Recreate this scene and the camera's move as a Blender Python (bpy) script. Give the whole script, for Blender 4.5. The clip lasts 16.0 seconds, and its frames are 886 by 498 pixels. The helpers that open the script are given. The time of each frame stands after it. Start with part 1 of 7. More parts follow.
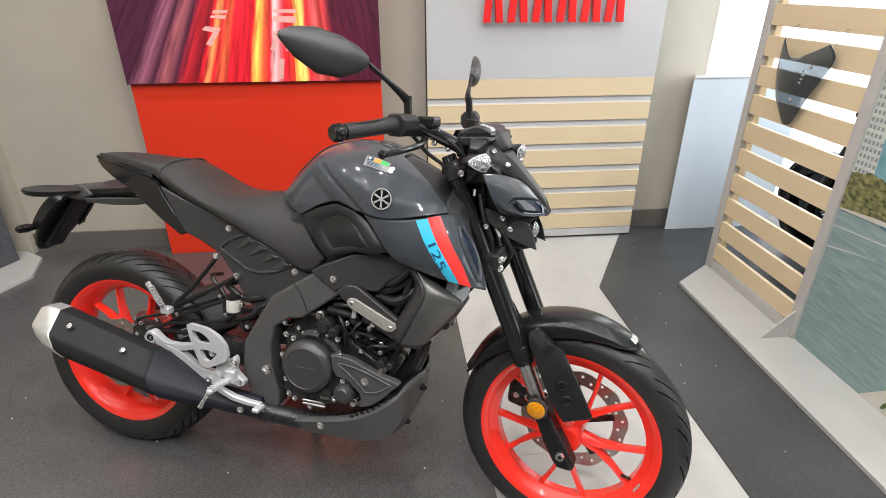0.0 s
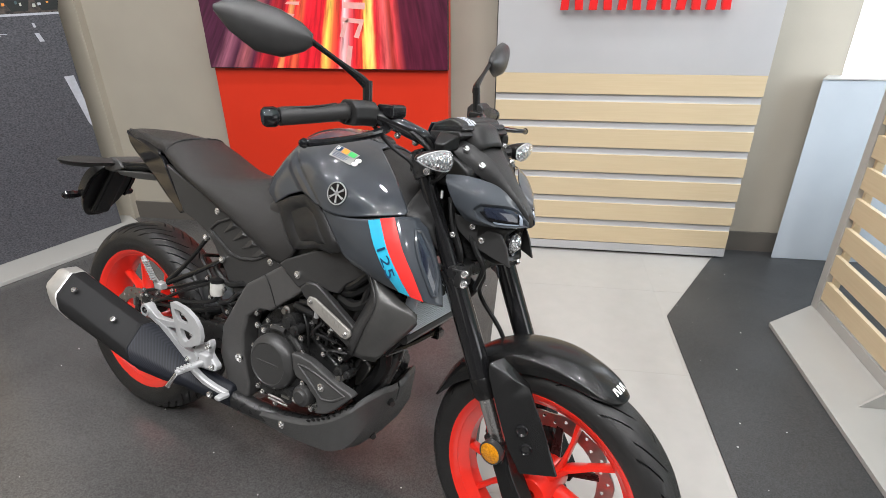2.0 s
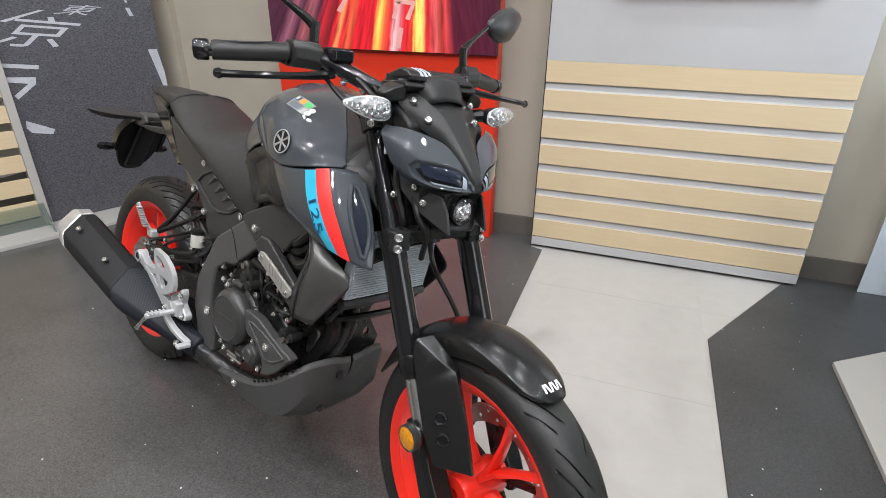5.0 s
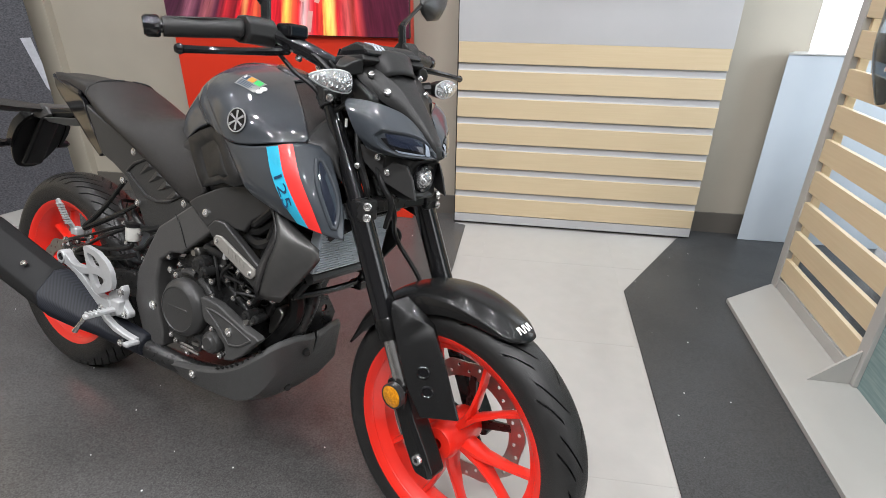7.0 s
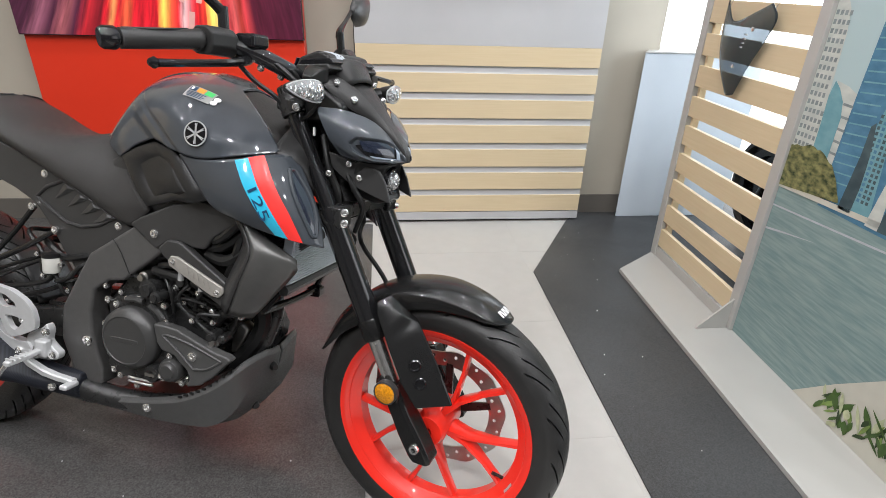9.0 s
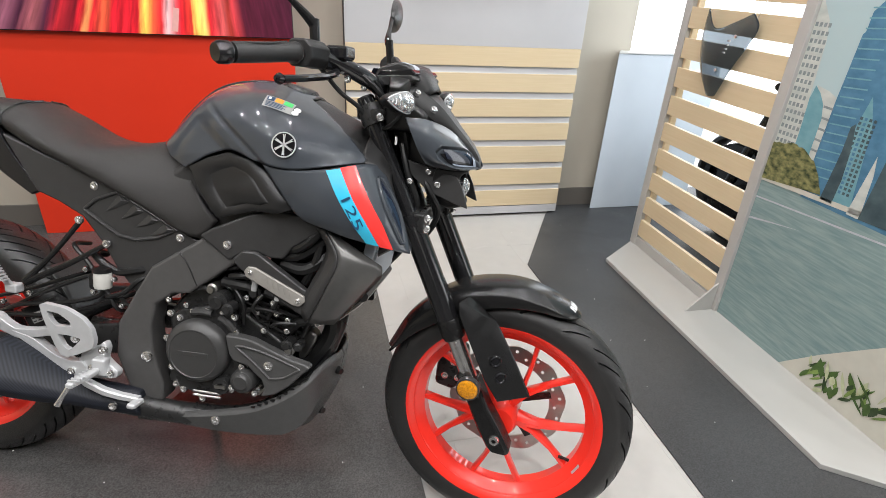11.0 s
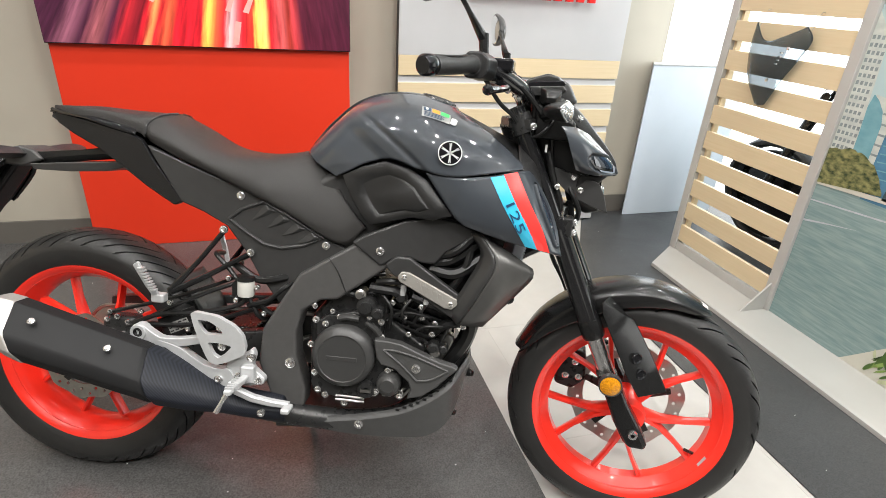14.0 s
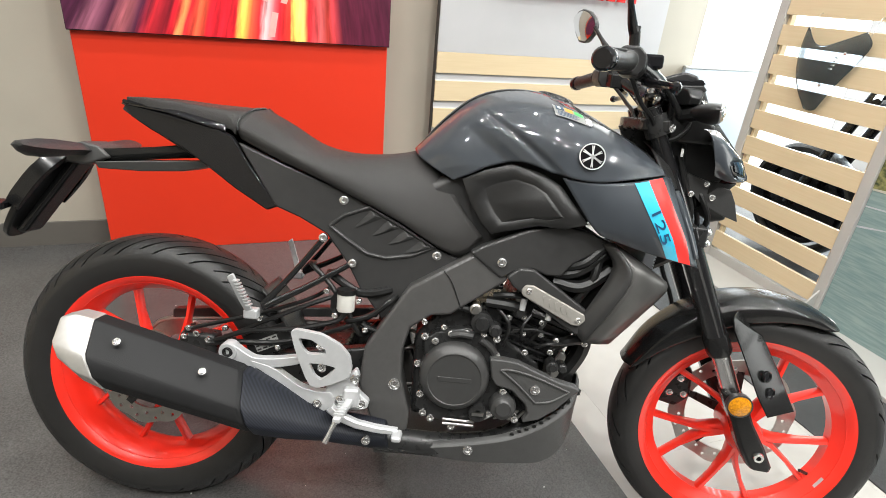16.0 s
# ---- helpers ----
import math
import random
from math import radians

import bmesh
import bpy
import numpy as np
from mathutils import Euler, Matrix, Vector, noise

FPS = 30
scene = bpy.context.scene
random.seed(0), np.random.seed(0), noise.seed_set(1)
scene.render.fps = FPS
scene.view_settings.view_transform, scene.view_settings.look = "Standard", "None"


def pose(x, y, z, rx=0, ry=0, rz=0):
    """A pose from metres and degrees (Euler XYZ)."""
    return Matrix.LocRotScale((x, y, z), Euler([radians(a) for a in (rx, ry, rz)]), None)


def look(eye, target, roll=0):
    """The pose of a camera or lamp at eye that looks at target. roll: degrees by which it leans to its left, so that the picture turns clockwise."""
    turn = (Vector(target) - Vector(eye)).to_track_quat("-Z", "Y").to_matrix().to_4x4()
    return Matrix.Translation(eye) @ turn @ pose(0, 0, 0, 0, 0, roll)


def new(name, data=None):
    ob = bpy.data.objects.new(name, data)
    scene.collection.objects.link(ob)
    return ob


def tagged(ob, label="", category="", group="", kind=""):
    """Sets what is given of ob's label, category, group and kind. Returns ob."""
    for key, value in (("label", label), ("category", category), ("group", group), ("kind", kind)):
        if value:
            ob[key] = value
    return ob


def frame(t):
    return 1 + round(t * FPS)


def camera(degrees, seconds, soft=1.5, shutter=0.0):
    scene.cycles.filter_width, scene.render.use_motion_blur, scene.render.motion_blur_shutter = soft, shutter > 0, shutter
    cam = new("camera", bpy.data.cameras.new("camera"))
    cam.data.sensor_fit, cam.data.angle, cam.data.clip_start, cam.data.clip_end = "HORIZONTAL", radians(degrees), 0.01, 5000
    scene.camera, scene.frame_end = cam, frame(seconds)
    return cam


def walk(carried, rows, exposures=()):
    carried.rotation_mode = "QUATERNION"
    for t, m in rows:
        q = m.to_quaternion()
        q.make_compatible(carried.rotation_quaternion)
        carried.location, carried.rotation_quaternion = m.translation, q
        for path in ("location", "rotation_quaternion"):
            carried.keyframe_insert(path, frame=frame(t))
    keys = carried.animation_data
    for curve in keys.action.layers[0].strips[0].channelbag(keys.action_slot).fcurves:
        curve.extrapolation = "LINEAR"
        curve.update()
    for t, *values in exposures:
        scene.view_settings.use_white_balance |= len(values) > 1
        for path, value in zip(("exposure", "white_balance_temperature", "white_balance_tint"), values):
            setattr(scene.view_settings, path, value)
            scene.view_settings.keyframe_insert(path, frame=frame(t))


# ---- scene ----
cam = camera(78.7, 16.0, soft=0.6)
PATH = [
    (0, (0.274, 0.284, 1.343), (0.456, 2.068, 0.459), 0.0),
    (0.5, (0.389, 0.307, 1.336), (0.433, 2.095, 0.44), -0.8),
    (1, (0.489, 0.326, 1.324), (0.409, 2.11, 0.424), -0.9),
    (1.5, (0.559, 0.374, 1.308), (0.393, 2.151, 0.405), -0.9),
    (2, (0.628, 0.437, 1.297), (0.352, 2.204, 0.403), -0.6),
    (2.5, (0.705, 0.485, 1.295), (0.316, 2.232, 0.403), -0.5),
    (3, (0.797, 0.535, 1.285), (0.305, 2.259, 0.399), -0.3),
    (3.5, (0.864, 0.565, 1.275), (0.268, 2.267, 0.41), 0.3),
    (3.7, (0.878, 0.567, 1.262), (0.255, 2.266, 0.41), 0.5),
    (5.8, (0.912, 0.546, 1.139), (0.316, 2.24, 0.26), 0.9),
    (6, (0.906, 0.539, 1.136), (0.359, 2.245, 0.248), 1.1),
    (6.5, (0.86, 0.495, 1.143), (0.445, 2.237, 0.254), 1.0),
    (7, (0.811, 0.454, 1.154), (0.545, 2.225, 0.263), 0.8),
    (7.5, (0.756, 0.416, 1.163), (0.634, 2.205, 0.276), 0.4),
    (8, (0.702, 0.395, 1.165), (0.708, 2.189, 0.281), 0.6),
    (8.2, (0.685, 0.391, 1.165), (0.739, 2.184, 0.282), 0.8),
    (10.3, (0.43, 0.402, 1.199), (0.791, 2.149, 0.295), 3.4),
    (10.5, (0.402, 0.403, 1.196), (0.778, 2.15, 0.297), 3.3),
    (11, (0.301, 0.405, 1.207), (0.756, 2.129, 0.301), 3.6),
    (11.5, (0.21, 0.408, 1.21), (0.703, 2.127, 0.314), 3.8),
    (12, (0.138, 0.413, 1.212), (0.662, 2.13, 0.331), 3.9),
    (12.5, (0.09, 0.418, 1.212), (0.627, 2.134, 0.336), 4.0),
    (13, (0.043, 0.424, 1.212), (0.585, 2.138, 0.334), 4.0),
    (13.5, (0.0, 0.426, 1.204), (0.54, 2.145, 0.335), 3.8),
    (14, (-0.057, 0.45, 1.193), (0.478, 2.171, 0.327), 3.7),
    (14.5, (-0.119, 0.493, 1.179), (0.371, 2.224, 0.306), 3.1),
    (15, (-0.192, 0.539, 1.172), (0.263, 2.273, 0.287), 3.1),
    (15.5, (-0.255, 0.578, 1.159), (0.257, 2.299, 0.28), 4.0),
    (16, (-0.318, 0.63, 1.148), (0.314, 2.323, 0.291), 5.3),
]
walk(cam, [(t, look(eye, target, roll)) for t, eye, target, roll in PATH], [(0.0, 0.12, 6600, 9.5), (3.5, 0.03, 6380, 9.5), (8.0, 0.0, 6400, 9.5), (11.0, 0.1, 6520, 9.5), (14.5, 0.41, 6740, 7), (16.0, 0.48, 6660, 6)])

# ---- world and lamps ----
world = bpy.data.worlds.new("world")
scene.world = world
world.use_nodes = True
world.node_tree.nodes["Background"].inputs["Color"].default_value = (0.9, 0.95, 1.0, 1)
world.node_tree.nodes["Background"].inputs["Strength"].default_value = 0.6
CEIL = 2.9


def lamp(kind, m, power, color=(1, 1, 1), size=0.3, size_y=None):
    data = bpy.data.lights.new(kind, "AREA")
    data.energy, data.color, data.size = power, color, size
    if size_y:
        data.shape, data.size_y = "RECTANGLE", size_y
    else:
        data.shape = "DISK"
    ob = new(kind, data)
    ob.matrix_world = m
    return ob


for i in range(5):
    for j in range(4):
        lamp("downlight_lamp", pose(-1.7 + i * 1.0 + 0.17 * (j % 2), -0.5 + j * 0.95, CEIL - 0.03), (19.6, 16.8, 10.0, 7.4)[j] * ((0.45, 0.90, 1.18, 1.16, 0.90) if j == 0 else (1.05, 1.0, 1.0, 0.9, 0.75))[i], (1.0, 0.99, 1.0), 0.07)
# daylight of the shop window
lamp("window_light", pose(3.35, 2.75, 1.35, 0, 90, 0), 90, (0.78, 0.89, 1.0), 1.7, 1.8)


# ---- materials ----
def mat(name, col, rough=0.5, metal=0.0, var=0.12, scale=30, bump=0.0, bscale=300, coat=0.0, big=3.0, spec=0.5, emit=0.0, alpha=1.0, trans=0.0, ior=1.45):
    m = bpy.data.materials.new(name)
    m.use_nodes = True
    nt = m.node_tree
    b = nt.nodes["Principled BSDF"]
    tc = nt.nodes.new("ShaderNodeTexCoord")
    n1, n2 = nt.nodes.new("ShaderNodeTexNoise"), nt.nodes.new("ShaderNodeTexNoise")
    n1.inputs["Scale"].default_value, n2.inputs["Scale"].default_value = scale, big
    n1.inputs["Detail"].default_value = 4
    for n in (n1, n2):
        nt.links.new(tc.outputs["Object"], n.inputs["Vector"])
    mix = nt.nodes.new("ShaderNodeMix")
    mix.data_type = "FLOAT"
    mix.inputs[0].default_value = 0.4
    nt.links.new(n1.outputs["Fac"], mix.inputs[2])
    nt.links.new(n2.outputs["Fac"], mix.inputs[3])
    ramp = nt.nodes.new("ShaderNodeValToRGB")
    ramp.color_ramp.elements[0].position, ramp.color_ramp.elements[1].position = 0.3, 0.7
    ramp.color_ramp.elements[0].color = (*[max(0, c * (1 - var)) for c in col], 1)
    ramp.color_ramp.elements[1].color = (*[min(1, c * (1 + var)) for c in col], 1)
    nt.links.new(mix.outputs[0], ramp.inputs["Fac"])
    nt.links.new(ramp.outputs["Color"], b.inputs["Base Color"])
    rr = nt.nodes.new("ShaderNodeMapRange")
    rr.inputs["To Min"].default_value, rr.inputs["To Max"].default_value = max(0.02, rough * 0.85), min(1, rough * 1.15)
    nt.links.new(n1.outputs["Fac"], rr.inputs["Value"])
    nt.links.new(rr.outputs["Result"], b.inputs["Roughness"])
    b.inputs["Metallic"].default_value = metal
    b.inputs["Coat Weight"].default_value = coat
    b.inputs["Coat Roughness"].default_value = 0.04
    b.inputs["Specular IOR Level"].default_value = spec
    b.inputs["Transmission Weight"].default_value = trans
    b.inputs["IOR"].default_value = ior
    b.inputs["Alpha"].default_value = alpha
    if emit:
        b.inputs["Emission Color"].default_value = (*col, 1)
        b.inputs["Emission Strength"].default_value = emit
    if bump:
        nb = nt.nodes.new("ShaderNodeTexNoise")
        nb.inputs["Scale"].default_value, nb.inputs["Detail"].default_value = bscale, 3
        nt.links.new(tc.outputs["Object"], nb.inputs["Vector"])
        bp = nt.nodes.new("ShaderNodeBump")
        bp.inputs["Strength"].default_value, bp.inputs["Distance"].default_value = bump, 0.002
        nt.links.new(nb.outputs["Fac"], bp.inputs["Height"])
        nt.links.new(bp.outputs["Normal"], b.inputs["Normal"])
    return m


PAINT = mat("storm_grey_paint", (0.036, 0.042, 0.050), 0.46, 0.0, 0.03, 90, coat=1.0, spec=0.3)
MATTE = mat("matte_black_plastic", (0.030, 0.0296, 0.0293), 0.34, 0, 0.12, 60, 0.18, 900, spec=0.5)
NOSE_BLACK = mat("black_nose_plastic", (0.017, 0.0168, 0.0167), 0.36, 0, 0.12, 60, 0.15, 900, spec=0.42)
SATIN = mat("satin_black_paint", (0.009, 0.009, 0.009), 0.24, 0.0, 0.1, 60, coat=0.1, spec=0.4)
FRAME_GREY = mat("satin_frame_coating", (0.066, 0.0643, 0.0627), 0.36, 0.1, 0.1, 80, 0.12, 1200)
CAN = mat("matte_black_heat_paint", (0.010, 0.010, 0.0105), 0.58, 0, 0.15, 60, 0.2, 900, spec=0.28)
TRIM = mat("brushed_trim_plate", (0.30, 0.285, 0.26), 0.42, 0.35, 0.08, 120, 0.1, 900)
GREY_PLASTIC = mat("raw_grey_plastic", (0.054, 0.0535, 0.0525), 0.42, 0, 0.12, 60, 0.3, 900)
SCOOP = mat("satin_grey_plastic", (0.10, 0.0985, 0.095), 0.36, 0.5, 0.08, 60)
CASING = mat("satin_black_casing", (0.038, 0.0377, 0.037), 0.34, 0, 0.1, 60, 0.1, 900)
FORK = mat("gloss_black_fork_coating", (0.011, 0.011, 0.012), 0.16, 0.2, 0.1, 60, coat=0.8)
BADGE = mat("badge_silver", (0.46, 0.46, 0.46), 0.35, 0.4, 0.05, 60)
GLOSS = mat("gloss_black_plastic", (0.008, 0.008, 0.009), 0.12, 0, 0.1, 30)
VINYL = mat("seat_vinyl", (0.025, 0.0237, 0.0226), 0.43, 0, 0.1, 50, 0.5, 1400, spec=0.38)
RUBBER = mat("tyre_rubber", (0.017, 0.0166, 0.0163), 0.40, 0, 0.2, 40, 0.3, 700)
RED = mat("fluorescent_red_paint", (0.84, 0.026, 0.013), 0.34, 0, 0.03, 20, coat=0.7)
ALU = mat("cast_aluminium", (0.51, 0.515, 0.52), 0.42, 0.4, 0.08, 60, 0.15, 900)
CHROME = mat("bolt_steel", (0.95, 0.94, 0.92), 0.26, 1.0, 0.15, 80)
STEEL = mat("brushed_steel", (0.42, 0.41, 0.39), 0.35, 1.0, 0.12, 90)
DARKMETAL = mat("dark_cast_metal", (0.030, 0.030, 0.030), 0.28, 0.4, 0.2, 60, 0.2, 700)
HOSE = mat("rubber_hose", (0.010, 0.010, 0.010), 0.34, 0, 0.1, 60, spec=0.4)
LAMP_GUIDE = mat("light_guide", (0.26, 0.30, 0.36), 0.2, 0, 0.1, 40)
CYAN = mat("cyan_decal", (0.03, 0.42, 0.62), 0.3, 0, 0.03, 20, coat=0.8)
DECAL_RED = mat("red_decal", (0.82, 0.035, 0.03), 0.3, 0, 0.03, 20, coat=0.8)
DECAL_DARK = mat("dark_blue_print", (0.012, 0.05, 0.11), 0.35, 0, 0.03, 20)
WHITE_PRINT = mat("white_print", (0.75, 0.75, 0.74), 0.4, 0, 0.05, 30)
LENS_DARK = mat("smoked_lens", (0.012, 0.016, 0.028), 0.08, 0, 0.1, 20, coat=1.0)
AMBER = mat("amber_reflector", (0.74, 0.27, 0.006), 0.15, 0, 0.5, 220, 0.8, 260, coat=0.6)
CLEAR = mat("clear_lens", (0.62, 0.63, 0.64), 0.10, 0.75, 0.25, 170, coat=1.0)
MILKY = mat("milky_plastic", (0.55, 0.54, 0.50), 0.4, 0, 0.08, 40)
CARBON = mat("carbon_look_shield", (0.020, 0.023, 0.030), 0.55, 0.0, 0.2, 30, spec=0.35)
def weave(m):
    """Fine slanted twill lines in colour and gloss."""
    nt = m.node_tree
    tc, mp, w = nt.nodes.new("ShaderNodeTexCoord"), nt.nodes.new("ShaderNodeMapping"), nt.nodes.new("ShaderNodeTexWave")
    mp.inputs["Rotation"].default_value = (0.0, radians(38), 0.0)
    w.inputs["Scale"].default_value, w.inputs["Distortion"].default_value = 95, 0.4
    nt.links.new(tc.outputs["Object"], mp.inputs["Vector"])
    nt.links.new(mp.outputs["Vector"], w.inputs["Vector"])
    r = nt.nodes.new("ShaderNodeValToRGB")
    r.color_ramp.elements[0].color, r.color_ramp.elements[1].color = (0.004, 0.005, 0.008, 1), (0.013, 0.015, 0.022, 1)
    nt.links.new(w.outputs["Fac"], r.inputs["Fac"])
    b = nt.nodes["Principled BSDF"]
    nt.links.new(r.outputs["Color"], b.inputs["Base Color"])


weave(CARBON)


def faceted(m, scale):
    """Small facets, as in the reflector of a lamp."""
    nt = m.node_tree
    tc, v, bp = nt.nodes.new("ShaderNodeTexCoord"), nt.nodes.new("ShaderNodeTexVoronoi"), nt.nodes.new("ShaderNodeBump")
    v.inputs["Scale"].default_value = scale
    bp.inputs["Strength"].default_value, bp.inputs["Distance"].default_value = 1.0, 0.004
    nt.links.new(tc.outputs["Object"], v.inputs["Vector"])
    nt.links.new(v.outputs["Distance"], bp.inputs["Height"])
    nt.links.new(bp.outputs["Normal"], nt.nodes["Principled BSDF"].inputs["Normal"])


faceted(CLEAR, 120)
MIRROR = mat("mirror_glass", (0.85, 0.86, 0.86), 0.03, 1.0, 0.01, 10)
RADIATOR = mat("radiator_core", (0.60, 0.64, 0.70), 0.40, 0.3, 0.1, 60)
ORANGE_PRINT = mat("orange_print", (0.85, 0.32, 0.04), 0.4, 0, 0.05, 40)
GREEN_PRINT = mat("green_print", (0.06, 0.55, 0.14), 0.4, 0, 0.05, 40)
SILVER_PRINT = mat("silver_label", (0.33, 0.33, 0.32), 0.4, 0.3, 0.05, 40)

TAUPE = mat("taupe_wall_paint", (0.40, 0.365, 0.30), 0.75, 0, 0.04, 6, 0.12, 250)
# Tone of the unseen wall, chosen dark to deepen glossy reflections.
DARK_WALL = mat("dark_unseen_wall", (0.090, 0.086, 0.082), 0.7, 0, 0.06, 6, 0.12, 250)
SKIRT = mat("grey_skirting", (0.115, 0.105, 0.092), 0.5, 0, 0.06, 10)
CEILING = mat("grey_ceiling_paint", (0.30, 0.30, 0.30), 0.8, 0, 0.03, 8)
RED_PANEL = mat("red_panel_laminate", (0.64, 0.032, 0.010), 0.42, 0, 0.03, 5)
WHITE_PANEL = mat("white_laminate", (0.440, 0.438, 0.442), 0.35, 0, 0.03, 8)
# White laminate with the window's bluish daylight put into its colour.
DAYLIT_PANEL = mat("daylit_white_laminate", (0.435, 0.477, 0.515), 0.35, 0, 0.03, 8)
GREY_PANEL = mat("pale_grey_laminate", (0.395, 0.39, 0.368), 0.4, 0, 0.04, 8)
CARPET = mat("charcoal_floor_mat", (0.078, 0.0762, 0.0743), 0.17, 0, 0.55, 260, 0.10, 420, big=1.6, spec=0.7)
# Darker copy of CARPET: the weaker light on this mat is in its colour.
CARPET_DIMMED = mat("dimmed_floor_mat", (0.050, 0.051, 0.052), 0.38, 0, 0.60, 260, 0.22, 420, big=1.2, spec=0.4)


def scuffed(m, low, high):
    """Broad worn patches that vary the gloss of a floor mat."""
    nt = m.node_tree
    tc, n = nt.nodes.new("ShaderNodeTexCoord"), nt.nodes.new("ShaderNodeTexNoise")
    n.inputs["Scale"].default_value, n.inputs["Detail"].default_value, n.inputs["Distortion"].default_value = 3.5, 6, 0.8
    nt.links.new(tc.outputs["Object"], n.inputs["Vector"])
    mr = nt.nodes.new("ShaderNodeMapRange")
    mr.inputs["From Min"].default_value, mr.inputs["From Max"].default_value = 0.35, 0.65
    mr.inputs["To Min"].default_value, mr.inputs["To Max"].default_value = low, high
    nt.links.new(n.outputs["Fac"], mr.inputs["Value"])
    nt.links.new(mr.outputs["Result"], nt.nodes["Principled BSDF"].inputs["Roughness"])


scuffed(CARPET, 0.15, 0.27)
scuffed(CARPET_DIMMED, 0.30, 0.46)
TILE = mat("pale_stone_tile", (0.432, 0.420, 0.395), 0.30, 0, 0.05, 14, 0.05, 80, big=1.5)
GROUT = mat("tile_grout", (0.46, 0.445, 0.415), 0.8, 0, 0.1, 30)
LETTER_RED = mat("red_acrylic", (0.70, 0.02, 0.02), 0.25, 0, 0.03, 12, coat=0.4)
PALE_FRAME = mat("pale_grey_metal", (0.43, 0.42, 0.395), 0.4, 0.1, 0.04, 20)
ACRYLIC = mat("clear_acrylic", (0.75, 0.85, 0.82), 0.05, 0, 0.02, 5, trans=0.95, ior=1.3)
SMOKE = mat("smoked_acrylic", (0.19, 0.22, 0.245), 0.05, 0, 0.05, 8, trans=0.85, ior=1.2)
DARK_EDGE = mat("dark_panel_edge", (0.03, 0.028, 0.025), 0.6, 0, 0.1, 20)


def wood_mat():
    m = mat("maple_laminate", (0.66, 0.47, 0.235), 0.42, 0, 0.06, 10)
    nt = m.node_tree
    b = nt.nodes["Principled BSDF"]
    tc, mp, w = nt.nodes.new("ShaderNodeTexCoord"), nt.nodes.new("ShaderNodeMapping"), nt.nodes.new("ShaderNodeTexNoise")
    mp.inputs["Scale"].default_value = (2.5, 2.5, 60)
    w.inputs["Scale"].default_value, w.inputs["Detail"].default_value = 2.2, 5
    nt.links.new(tc.outputs["Object"], mp.inputs["Vector"])
    nt.links.new(mp.outputs["Vector"], w.inputs["Vector"])
    oi, add = nt.nodes.new("ShaderNodeObjectInfo"), nt.nodes.new("ShaderNodeMath")
    add.operation = "MULTIPLY_ADD"
    add.inputs[1].default_value = 0.12
    nt.links.new(oi.outputs["Random"], add.inputs[0])
    nt.links.new(w.outputs["Fac"], add.inputs[2])
    r = nt.nodes.new("ShaderNodeValToRGB")
    r.color_ramp.elements[0].position, r.color_ramp.elements[1].position = 0.35, 0.75
    r.color_ramp.elements[0].color, r.color_ramp.elements[1].color = (0.62, 0.50, 0.325, 1), (0.585, 0.465, 0.295, 1)
    nt.links.new(add.outputs[0], r.inputs["Fac"])
    nt.links.new(r.outputs["Color"], b.inputs["Base Color"])
    return m


WOOD = wood_mat()


